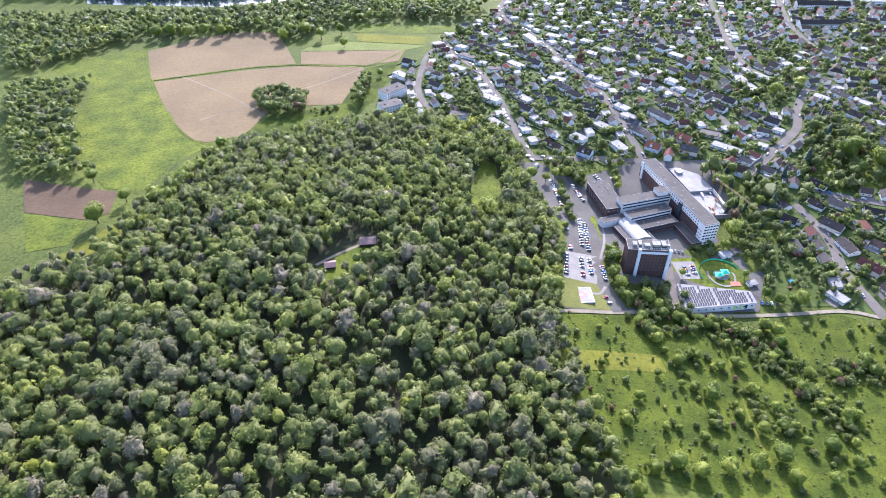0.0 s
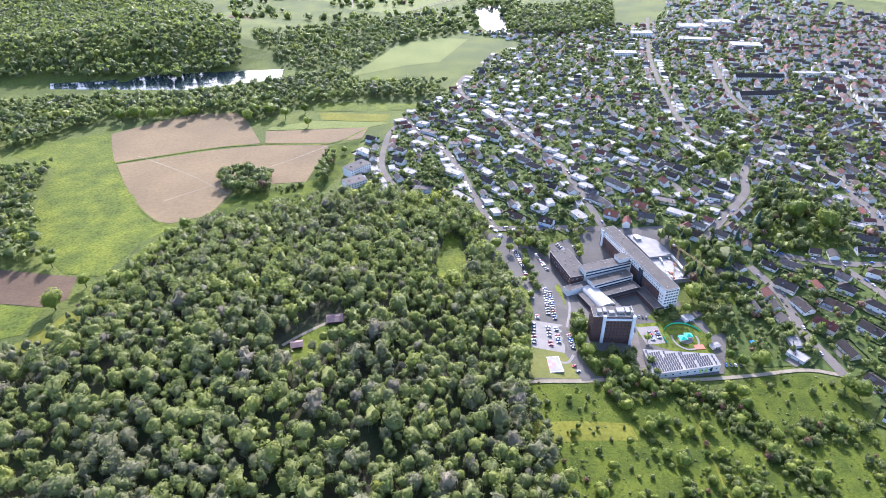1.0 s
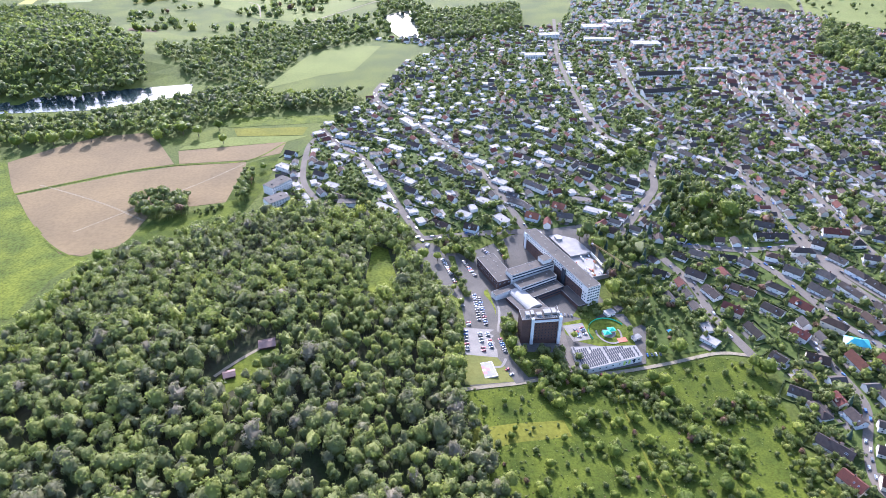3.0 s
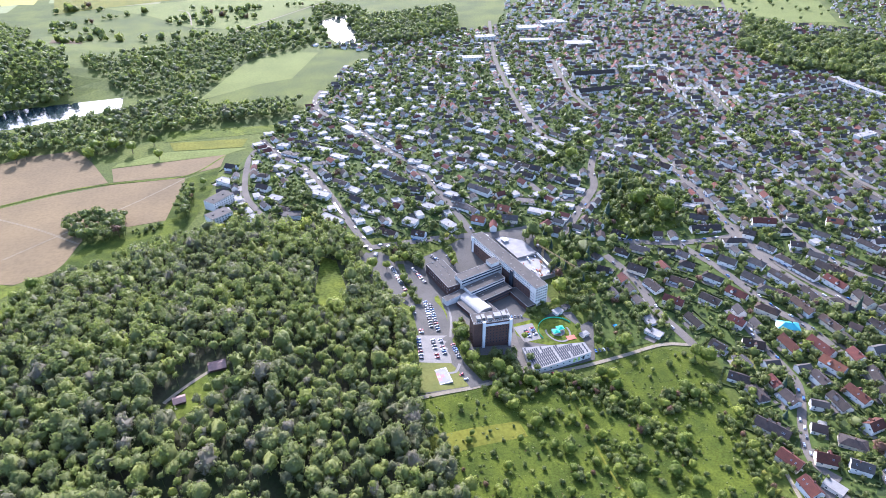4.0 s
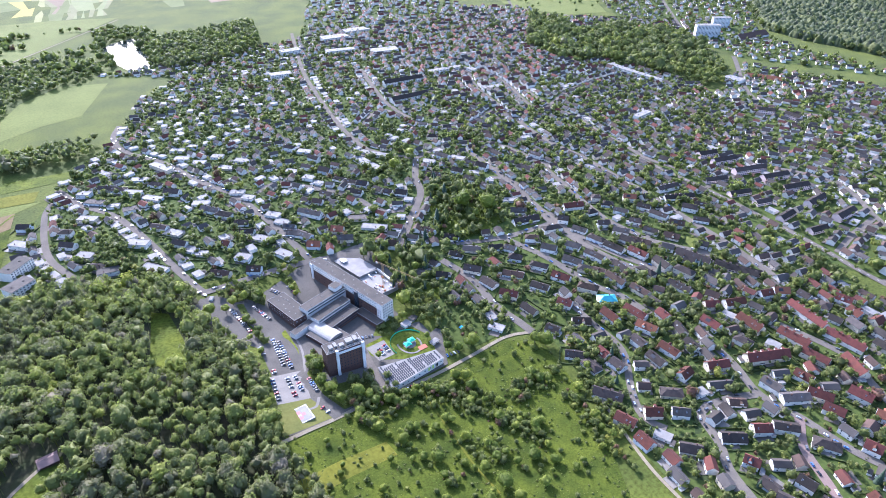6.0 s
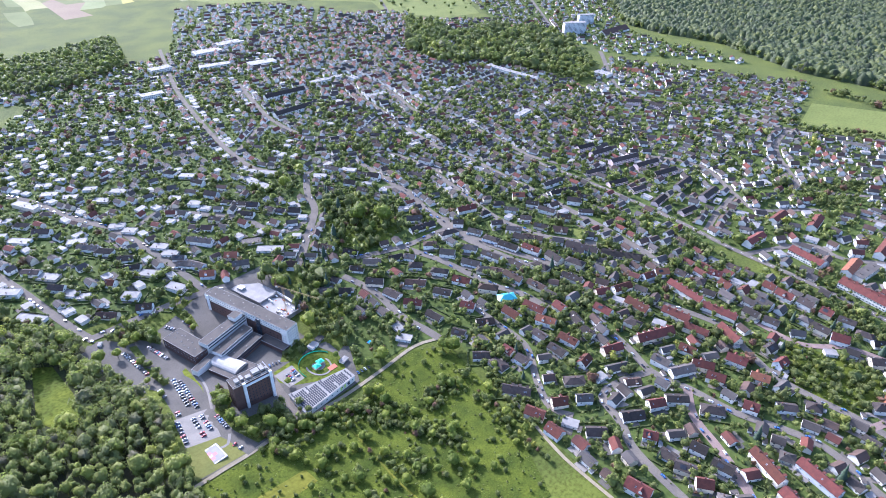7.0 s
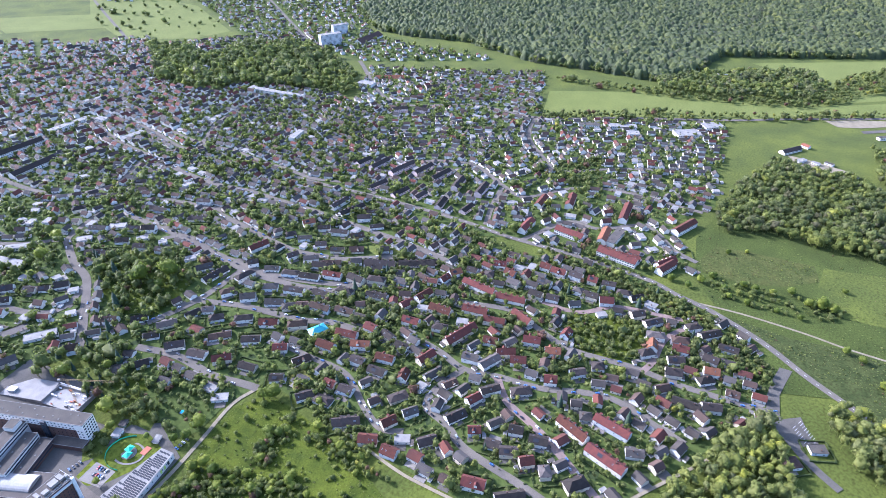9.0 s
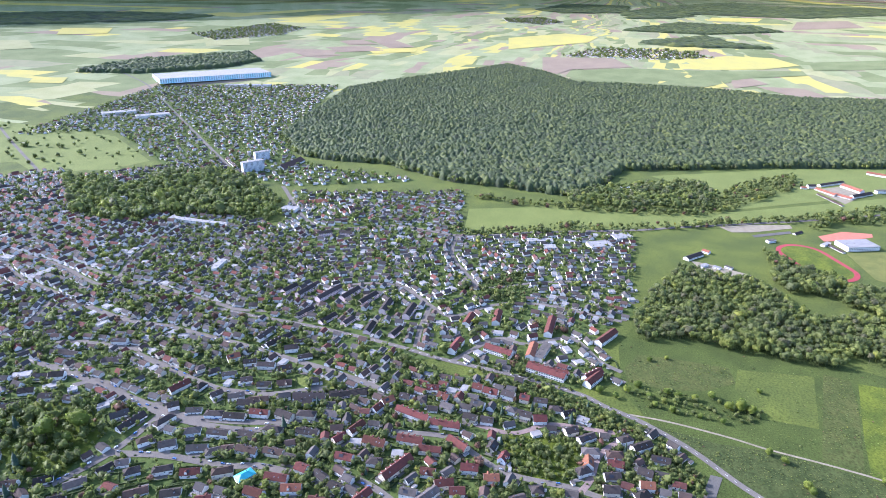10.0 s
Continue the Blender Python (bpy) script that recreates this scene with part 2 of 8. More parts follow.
M_CAR_BLACK = surface("black_car_paint", (0.02, 0.02, 0.022), (0.018, 0.018, 0.02), 0.25, 0.5, 2.0, 0.05, 0.0, 0.6)
M_CAR_GREY = surface("grey_car_paint", (0.12, 0.125, 0.13), (0.11, 0.115, 0.12), 0.28, 0.5, 2.0, 0.05, 0.0, 0.6)
M_CAR_BLUE = surface("blue_car_paint", (0.06, 0.13, 0.30), (0.05, 0.12, 0.28), 0.28, 0.5, 2.0, 0.05, 0.0, 0.6)
M_CAR_RED = surface("red_car_paint", (0.35, 0.03, 0.03), (0.32, 0.03, 0.03), 0.28, 0.5, 2.0, 0.05, 0.0, 0.6)
M_POOL = surface("pool_water", (0.05, 0.32, 0.55), (0.05, 0.30, 0.52), 0.08, 0.5, 2.0, 0.05, 0.02, 0.6)
M_RED_TRACK = surface("red_running_track", (0.24, 0.035, 0.035), (0.2, 0.03, 0.03), 0.85, 0.1, 1.0, 0.2)
M_CLAY = surface("tennis_clay", (0.36, 0.12, 0.07), (0.31, 0.105, 0.062), 0.9, 0.1, 1.0, 0.2)


# ---- the lie of the land ----
HUMPS = ((-95, 400, 22, 150), (225, 370, -22, 165), (165, 555, -9.5, 65),
         (-360, 1345, 22, 62), (-470, 1318, 26, 62), (-590, 1308, 28, 64), (-720, 1302, 30, 66), (-860, 1300, 30, 70), (-420, 1500, 24, 110), (-640, 1520, 30, 140))       # x, y, height, spread
RIM, REACH, OVER = 1900.0, 3000.0, Vector((15.0, 6.0, 477.0))


def terrain(x, y):
    return sum(h * math.exp(-((x - cx) ** 2 + (y - cy) ** 2) / (2 * s * s)) for cx, cy, h, s in HUMPS)


def terrain_np(x, y):
    return sum(h * np.exp(-((x - cx) ** 2 + (y - cy) ** 2) / (2 * s * s)) for cx, cy, h, s in HUMPS)


def place_np(x, y):
    """The far plain rises gently towards the rim of the land; all things stand on it by this."""
    dx, dy = x - OVER.x, y - OVER.y
    d = np.hypot(dx, dy) + 1e-6
    r = np.where(d > RIM, RIM + REACH * (1 - np.exp(-(np.maximum(d, RIM) - RIM) / REACH)), d)
    k = r / d
    return OVER.x + dx * k, OVER.y + dy * k, np.where(d > RIM, OVER.z * (1 - k), 0) + terrain_np(x, y), k


def place(x, y, up=0.0):
    a, b, c, _ = place_np(np.array([float(x)]), np.array([float(y)]))
    return Vector((a[0], b[0], c[0] + up))


def inside(poly, x, y):
    px, py = np.array(poly, float).T
    hit = np.zeros(np.shape(x), bool)
    j = len(px) - 1
    for i in range(len(px)):
        cross = (py[i] > y) != (py[j] > y)
        with np.errstate(divide="ignore", invalid="ignore"):
            hit ^= cross & (x < (px[j] - px[i]) * (y - py[i]) / (py[j] - py[i] + 1e-12) + px[i])
        j = i
    return hit


FIELD_BROWN_A = [(-449, 919), (-391, 969), (-340, 995), (-277, 997), (-249, 949), (-215, 865), (-279, 854), (-406, 812)]
FIELD_BROWN_B = [(-399, 806), (-277, 845), (-211, 856), (-115, 850), (-114, 814), (-130, 729), (-218, 723), (-234, 645), (-274, 630), (-300, 642), (-345, 704)]
FIELD_BROWN_C = [(-216, 911), (-60, 914), (-68, 872), (-115, 857), (-208, 864)]
MEADOW_WEST = [(-454, 927), (-406, 810), (-299, 639), (-265, 624), (-292, 589), (-308, 524), (-351, 536), (-412, 603), (-451, 684), (-476, 797), (-562, 851), (-547, 884)]
FIELD_BROWN_D = [(-447, 558), (-332, 527), (-325, 488), (-341, 478), (-413, 496)]
MEADOW_SOUTH_WEST = [(-411, 493), (-340, 476), (-342, 439), (-376, 431)]
MEADOW_EDGE = [(-322, 450), (-310, 473), (-267, 498), (-287, 473), (-307, 428), (-335, 407), (-349, 416)]
FIELD_GREEN_NORTH = [(-106, 1177), (-19, 1389), (58, 1461), (144, 1432), (70, 1259), (4, 1241)]
FIELD_GREEN_NORTH_B = [(85, 1278), (135, 1311), (200, 1288), (143, 1172), (105, 1176)]
STRIP_GREEN = [(-168, 1009), (-153, 1036), (27, 1012), (14, 983), (-148, 991)]
STRIP_TAN = [(-143, 986), (-26, 968), (-36, 936), (-135, 952)]
STRIP_GREEN_B = [(-210, 927), (-143, 950), (-25, 931), (-60, 914), (-217, 914)]
MEADOW_STRIP = [(-114, 844), (-67, 872), (-86, 764), (-112, 678), (-163, 651), (-201, 644), (-239, 641), (-213, 699), (-133, 724)]
RIVER = [(-640, 1141), (-394, 1123), (-311, 1154), (-234, 1171), (-237, 1233), (-314, 1221), (-438, 1169), (-652, 1168)]
POND = [(168, 1713), (227, 1778), (302, 1785), (256, 1600), (257, 1500), (205, 1468), (182, 1571)]
FOREST_MAIN = [(-361, 388), (-311, 425), (-291, 483), (-271, 551), (-243, 610), (-189, 621), (-139, 664), (-86, 676), (-17, 684), (23, 652), (81, 628), (89, 582), (99, 525), (103, 449), (95, 387), (91, 354), (88, 293), (96, 255)]
FOREST_LOW = [(107, 201), (101, 269), (91, 332), (-213, 339), (-425, 390), (-303, 171), (109, 173)]
CLEARING = [(-109, 386), (-79, 418), (-59, 426), (-58, 408), (-84, 381), (-98, 371)]
GLADE = [(21, 511), (39, 593), (54, 583), (57, 506), (32, 488)]
FOREST_FAR_LEFT = [(-1318, 2079), (-693, 2012), (-508, 1797), (-473, 1544), (-366, 1471), (-315, 1250), (-316, 1226), (-438, 1176), (-830, 1174)]
FOREST_BANK = [(-753, 1079), (-600, 1074), (-384, 1085), (-292, 1114), (-127, 1193), (-80, 1121), (74, 1113), (50, 1047), (-76, 1041), (-166, 1028), (-242, 956), (-296, 999), (-468, 975), (-567, 861), (-610, 826)]
FOREST_WEST_EDGE = [(-584, 780), (-480, 807), (-455, 699), (-399, 590), (-358, 550), (-461, 563)]
FOREST_POND = [(287, 1714), (570, 1772), (507, 1532), (366, 1431), (261, 1462)]
SCRUB_NORTH = [(-332, 1428), (-259, 1523), (-104, 1623), (67, 1669), (170, 1537), (111, 1477), (-19, 1408), (-106, 1198), (-242, 1248)]
PARK_WOOD = [(1270, 1420), (1246, 1165), (1389, 1176), (1422, 986), (1282, 786), (1140, 691), (1124, 822), (1103, 951), (1021, 1031), (1045, 1159)]
RIDGE_FOREST = [(1886, 1112), (2388, 1212), (2905, 1314), (3451, 1074), (4141, 751), (3849, 492), (3447, 258), (3487, 27), (3433, -385), (3294, -743), (3366, -1317), (2080, -859), (1977, -482), (1870, -212), (1792, -11), (1578, 54), (1509, 118), (1536, 265), (1539, 417), (1598, 530), (1652, 652), (1641, 789), (1664, 930)]
WOOD_PATCH = [(1509, 118), (1630, -28), (1722, -201), (1612, -247), (1499, -196), (1443, -18), (1435, 98)]
WOOD_TRACK = [(1184, -298), (1183, -362), (1134, -404), (1134, -462), (1107, -512), (982, -468), (1036, -409), (1083, -365), (1086, -305), (1128, -277)]
WOOD_TRACK_B = [(1025, -375), (993, -418), (982, -468), (879, -431), (879, -383), (882, -347)]
WOOD_EAST = [(888, -47), (958, -60), (1054, -94), (1130, -126), (1123, -185), (1113, -229), (1103, -260), (1038, -287), (1007, -314), (1001, -368), (898, -349), (853, -321), (851, -245), (866, -151), (855, -52)]
MEADOW_FAR = [(1343, 322), (1427, 110), (1506, -270), (1800, -759), (1634, -700), (1463, -380), (1314, -21), (1184, 295)]
MEADOW_EAST = [(832, -42), (856, -149), (837, -318), (820, -410), (555, -316), (540, -197), (570, -177), (635, -123), (676, -69), (689, -35), (761, -41)]
MEADOW_MID = [(618, 382), (646, 360), (646, 306), (617, 306), (603, 347)]
WOOD_CORNER = [(389, -39), (447, -71), (506, -108), (499, -125), (454, -131), (387, -150), (337, -33)]
WOOD_CORNER_B = [(530, -162), (553, -188), (525, -248), (446, -235), (466, -189)]
ORCHARD = [(90, 359), (140, 364), (186, 372), (253, 355), (284, 367), (328, 367), (357, 345), (345, 294), (330, 251), (314, 214), (283, 160), (78, 234), (87, 317)]
TOWN_WEST = [(-82, 693), (-57, 836), (1, 970), (96, 1095), (180, 1292), (272, 1390), (137, 1492), (324, 1499), (563, 1523), (706, 1565), (1117, 1550), (1574, 1095), (686, 338), (567, 249), (548, 274), (456, 235), (387, 297), (351, 284), (371, 356), (328, 376), (326, 414), (307, 503), (325, 566), (301, 575), (220, 615), (164, 621), (97, 625), (33, 680), (-7, 684)]
TOWN_SOUTH = [(441, 382), (360, 282), (343, 232), (328, 188), (314, 96), (300, 44), (363, -6), (438, -45), (508, -114), (552, -124), (613, -102), (668, -42), (696, 26), (701, 126), (674, 240), (552, 427)]
TOWN_MID = [(763, 1041), (1162, 1618), (1322, 1473), (1039, 1153), (1043, 905), (1115, 677), (1334, 769), (1368, 662), (1463, 367), (1182, 300), (1290, -45), (925, -47), (853, 9), (731, -31), (698, 35), (725, 193), (629, 489), (492, 473), (481, 713)]
TOWN_FAR = [(1600, 1967), (2240, 2134), (2684, 2261), (2989, 1414), (1886, 1112), (1577, 883), (1521, 505), (1376, 792), (1412, 1015), (1413, 1195), (1778, 1715)]
LOT_WEST = [(78, 586), (115, 599), (120, 576), (123, 486), (114, 452), (105, 455), (102, 492), (90, 532)]

TOWN_EDGE = [(845, 2003), (924, 1975), (1077, 1889), (1186, 1643), (1110, 1546), (801, 1549), (603, 1517)]

PASTURE = [(823, -28), (959, -65), (905, -217), (834, -415), (603, -333), (549, -127), (616, -92), (719, -35)]
FAR_MEADOW = [(1766, 2209), (1743, 1877), (1695, 1629), (1471, 1308), (1365, 1342), (1273, 1517), (1414, 1799)]

TOWN_GAP = [(679, 351), (712, 323), (701, 251), (688, 183), (658, 170), (639, 192), (643, 254), (649, 313)]

GLADE_RIM = [(-114, 382), (-83, 434), (-50, 432), (-56, 406), (-78, 385), (-96, 364)]


ROADS = {}
ROADS["country_road"] = (8, [(538, -215), (569, -174), (586, -153), (625, -111), (657, -62), (667, -40), (678, -13), (692, 13), (704, 68), (712, 121), (718, 190), (723, 226), (734, 280), (745, 374), (750, 451), (751, 520), (756, 595)])
ROADS["field_path"] = (3, [(669, -44), (668, -92), (659, -156), (650, -195), (643, -246), (636, -288), (632, -306), (627, -341)])
ROADS["main_street"] = (7, [(815, 1102), (755, 992), (727, 893), (700, 791), (721, 871), (694, 760), (683, 693), (685, 627), (681, 583), (677, 542), (672, 487), (660, 408), (649, 334), (631, 261)])
ROADS["street_curve"] = (6, [(553, 737), (539, 630), (522, 529), (518, 453), (530, 384), (555, 307)])
ROADS["street_mid"] = (6, [(524, 644), (543, 618), (525, 559), (510, 486), (511, 422), (519, 374), (535, 346)])
ROADS["street_b"] = (6, [(440, 510), (454, 455), (458, 413), (461, 374), (470, 345), (471, 304)])
ROADS["street_c"] = (6, [(610, 620), (588, 533), (574, 465), (578, 417), (583, 391), (599, 361), (614, 328)])
ROADS["street_e"] = (6, [(352, 517), (360, 469), (354, 415), (357, 381), (358, 360)])
ROADS["street_cross"] = (6, [(385, 534), (440, 510), (489, 501), (525, 499)])
ROADS["hospital_street"] = (6, [(92, 605), (127, 609), (168, 612), (213, 607), (263, 593)])
ROADS["street_f"] = (6, [(222, 610), (216, 667), (207, 739), (199, 797), (184, 834), (163, 892), (142, 966), (103, 1042), (96, 1110), (116, 1167)])
ROADS["street_g"] = (6, [(98, 601), (92, 619), (83, 659), (73, 720), (61, 783), (45, 839), (18, 886), (-5, 956)])
ROADS["street_h"] = (5, [(-18, 705), (-34, 758), (-36, 810), (-28, 883), (-15, 920)])
ROADS["main_north"] = (8, [(616, 1601), (559, 1435), (500, 1254), (448, 1032), (426, 901), (426, 829), (455, 780), (469, 761)])
ROADS["main_link"] = (7, [(469, 761), (435, 708), (414, 661), (368, 613), (338, 583), (319, 568)])
ROADS["street_i"] = (5, [(410, 655), (364, 640), (342, 664), (331, 714), (298, 760), (262, 804), (222, 789)])
ROADS["street_j"] = (5, [(1479, 1019), (1190, 899), (1048, 877), (899, 864), (773, 818), (814, 967), (842, 1121)])
ROADS["street_k"] = (5, [(469, 761), (544, 778), (599, 752), (615, 689), (618, 617)])
ROADS["street_x"] = (5, [(828, 937), (802, 828), (797, 746), (782, 673), (772, 608), (762, 558), (771, 509)])
ROADS["street_y"] = (6, [(617, 1222), (583, 1109), (560, 1024), (551, 959), (551, 905)])
ROADS["street_l"] = (5, [(426, 901), (525, 976), (540, 939), (558, 872), (622, 834), (726, 866), (773, 818)])
ROADS["hospital_drive"] = (6, [(96, 596), (114, 559), (132, 513), (142, 479), (136, 434), (137, 392), (141, 367)])
ROADS["lane_south"] = (4, [(88, 362), (114, 365), (141, 367), (187, 373), (231, 369), (286, 370), (331, 371), (358, 360)])
ROADS["solar_lane"] = (4, [(206, 451), (199, 417), (196, 392), (193, 373)])
ROADS["yard_turn"] = (8, [(517, -122), (502, -127), (484, -138), (464, -154), (447, -173)])
ROADS["row_street"] = (5, [(519, -124), (518, -95), (519, -66), (521, -29), (528, 10), (528, 55), (532, 87), (551, 123), (568, 156), (559, 223)])
ROADS["street_n"] = (5, [(446, -48), (461, -12), (475, 21), (472, 53), (462, 90), (461, 137), (458, 172), (472, 204), (480, 229)])
ROADS["street_o"] = (5, [(337, 47), (348, 79), (358, 114), (368, 140), (385, 161), (400, 189), (431, 185), (458, 172)])
ROADS["street_p"] = (5, [(355, 10), (380, 40), (401, 66), (416, 89), (433, 117), (461, 137)])
ROADS["street_q"] = (4, [(363, 195), (358, 216), (376, 245), (408, 285), (415, 333), (419, 366)])
ROADS["lane_edge"] = (3, [(348, 260), (323, 185), (316, 148), (310, 104), (302, 73)])
ROADS["street_r"] = (4, [(630, -45), (588, -15), (545, -7), (522, 3)])
ROADS["street_s"] = (4, [(598, 131), (595, 84), (623, 45), (628, -10), (630, -45)])
ROADS["farm_track"] = (3, [(512, -124), (446, -76), (392, -32), (349, 4)])
ROADS["street_t"] = (5, [(857, 267), (794, 261), (738, 251)])
ROADS["street_u"] = (5, [(755, 444), (879, 436), (918, 347), (866, 270), (841, 225), (899, 165), (920, 94), (901, -31)])
ROADS["street_v"] = (5, [(719, 192), (795, 144), (792, 101), (827, 40), (778, -3), (759, -34)])
ROADS["street_w"] = (5, [(1180, 306), (1077, 290), (988, 234), (953, 196), (1004, 106), (1040, -8)])
ROADS["valley_road"] = (7, [(1368, 819), (1137, 608), (1188, 446), (1174, 292), (1236, 161), (1314, -45), (1361, -138), (1417, -259), (1507, -446), (1648, -705)])
ROADS["far_road"] = (7, [(1422, 986), (1670, 1250), (1940, 1536), (2312, 1930), (2697, 2339), (3011, 2754)])
ROADS["far_road_b"] = (6, [(1281, 1507), (1537, 1896), (1691, 2122)])
ROADS["north_track"] = (3, [(-406, 810), (-278, 852), (-211, 860), (-115, 855), (-61, 910)])
ROADS["west_track"] = (2.5, [(-461, 939), (-402, 806), (-333, 688), (-288, 634), (-266, 625)])
ROADS["glade_path"] = (3, [(-108, 392), (-92, 407), (-74, 421)])


# ---- mesh tools ----
class Build:
    """Collects faces of several materials for one mesh."""

    def __init__(self):
        self.v, self.f, self.m = [], [], []

    def face(self, pts, mi=0):
        n = len(self.v)
        self.v += [tuple(p) for p in pts]
        self.f.append(tuple(range(n, n + len(pts))))
        self.m.append(mi)

    def box(self, a, b, mi=0, top=None, turn=None):
        (x0, y0, z0), (x1, y1, z1) = a, b
        c = [Vector(p) for p in ((x0, y0, z0), (x1, y0, z0), (x1, y1, z0), (x0, y1, z0), (x0, y0, z1), (x1, y0, z1), (x1, y1, z1), (x0, y1, z1))]
        if turn is not None:
            c = [turn @ p for p in c]
        n = len(self.v)
        self.v += [tuple(p) for p in c]
        for f, k in (((0, 3, 2, 1), mi), ((4, 5, 6, 7), mi if top is None else top), ((0, 1, 5, 4), mi), ((1, 2, 6, 5), mi), ((2, 3, 7, 6), mi), ((3, 0, 4, 7), mi)):
            self.f.append(tuple(n + i for i in f))
            self.m.append(k)
        return self

    def prism(self, ring, z0, z1, mi=0, top=None):
        """An upright prism over a ring of (x, y), anticlockwise."""
        n, k = len(self.v), len(ring)
        self.v += [(x, y, z0) for x, y in ring] + [(x, y, z1) for x, y in ring]
        for i in range(k):
            j = (i + 1) % k
            self.f.append((n + i, n + j, n + k + j, n + k + i))
            self.m.append(mi)
        self.f.append(tuple(range(n + k, n + 2 * k)))
        self.m.append(mi if top is None else top)
        return self

    def tube(self, a, b, ra, rb=None, sides=6, mi=0):
        a, b, rb = Vector(a), Vector(b), ra if rb is None else rb
        q = (b - a).to_track_quat("Z", "Y").to_matrix()
        n = len(self.v)
        for p, r in ((a, ra), (b, rb)):
            self.v += [tuple(p + q @ Vector((r * math.cos(6.2832 * i / sides), r * math.sin(6.2832 * i / sides), 0))) for i in range(sides)]
        for i in range(sides):
            j = (i + 1) % sides
            self.f.append((n + i, n + j, n + sides + j, n + sides + i))
            self.m.append(mi)
        self.f.append(tuple(range(n + sides, n + 2 * sides)))
        self.m.append(mi)
        return self

    def mesh(self, name, *mats):
        me = bpy.data.meshes.new(name)
        me.from_pydata(self.v, [], self.f)
        for m in mats:
            me.materials.append(m)
        if len(mats) > 1:
            me.polygons.foreach_set("material_index", self.m)
        me.update()
        return me


def thing(name, label, category, m=None, group="", kind=""):
    ob = tagged(new(name), label, category, group, kind)
    ob.empty_display_size = 0.5
    ob.matrix_world = m or Matrix()
    return ob


def part(name, data, parent, label="", at=None):
    ob = new(name, data)
    ob.parent = parent
    if at is not None:
        ob.matrix_basis = at
    return tagged(ob, label)


def big_mesh(name, verts, tris, material, tint=None):
    me = bpy.data.meshes.new(name)
    me.vertices.add(len(verts))
    me.vertices.foreach_set("co", np.asarray(verts, np.float32).ravel())
    me.loops.add(tris.size)
    me.loops.foreach_set("vertex_index", tris.astype(np.int32).ravel())
    me.polygons.add(len(tris))
    me.polygons.foreach_set("loop_start", np.arange(0, tris.size, 3, dtype=np.int32))
    me.update(calc_edges=True)
    me.materials.append(material)
    if tint is not None:
        me.attributes.new("tint", "FLOAT", "POINT").data.foreach_set("value", tint.astype(np.float32))
    return me


# ---- ground: one sheet to the horizon ----
def lines(parts):
    out = []
    for a, b, step in parts:
        out += list(np.arange(a, b, step))
    return np.array(out + [parts[-1][1]], float)


rng = np.random.default_rng(4)
gx = lines(((-30000, -6000, 3000), (-6000, -1200, 400), (-1200, 40, 40), (40, 360, 10), (360, 2200, 40), (2200, 3600, 140), (3600, 9000, 260), (9000, 20000, 600), (20000, 36000, 4000)))
gy = lines(((-30000, -9000, 3000), (-9000, -1600, 240), (-1600, 320, 40), (320, 680, 10), (680, 2000, 40), (2000, 3600, 110), (3600, 9000, 260), (9000, 36000, 3000)))
CUTS = gx[(gx >= -1200) & (gx <= 2200)], gy[(gy >= -1600) & (gy <= 2000)]
gx[(gx > 2200)] += rng.uniform(-45, 45, (gx > 2200).sum())
X, Y = np.meshgrid(gx, gy, indexing="ij")
out = np.clip(np.maximum.reduce([X - 2300, -1700 - Y, Y - 2100]) / 300, 0, 1)
bend = np.array([noise.noise((a / 900, b / 900, 0.5)) for a, b in zip(X.ravel(), Y.ravel())]).reshape(X.shape)
turn = np.array([noise.noise((a / 900, b / 900, 7.5)) for a, b in zip(X.ravel(), Y.ravel())]).reshape(X.shape)
X, Y = X + out * (150 * bend + rng.uniform(-30, 30, X.shape)), Y + out * (150 * turn + rng.uniform(-30, 30, X.shape))
PX, PY, PZ, _ = place_np(X, Y)
nx, ny = X.shape
idx = np.arange(nx * ny).reshape(nx, ny)
quads = np.stack([idx[:-1, :-1], idx[1:, :-1], idx[1:, 1:], idx[:-1, 1:]], -1).reshape(-1, 4)
ground_mesh = bpy.data.meshes.new("ground")
ground_mesh.from_pydata(np.stack([PX, PY, PZ], -1).reshape(-1, 3).tolist(), [], quads.tolist())
# far crop and grass cells carry haze in their colour, near meadow doesn't
for m in (M_MEADOW, M_HAZED_CROP, M_HAZED_PALE, M_RAPE, M_BROWN, M_TAN, M_HAZED_GRASS):
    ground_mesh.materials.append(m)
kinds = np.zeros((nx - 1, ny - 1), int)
# mostly the haze-paled crops and grass
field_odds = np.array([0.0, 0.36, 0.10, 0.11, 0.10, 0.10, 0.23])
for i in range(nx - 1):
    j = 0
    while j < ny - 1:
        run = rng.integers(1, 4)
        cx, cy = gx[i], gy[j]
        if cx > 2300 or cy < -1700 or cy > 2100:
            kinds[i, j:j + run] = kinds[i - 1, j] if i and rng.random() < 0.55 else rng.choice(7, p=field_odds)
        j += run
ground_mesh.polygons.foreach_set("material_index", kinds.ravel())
ground_mesh.update()
ground = tagged(new("ground", ground_mesh), "green meadow plain with a patchwork of far fields", "ground", kind="structure")


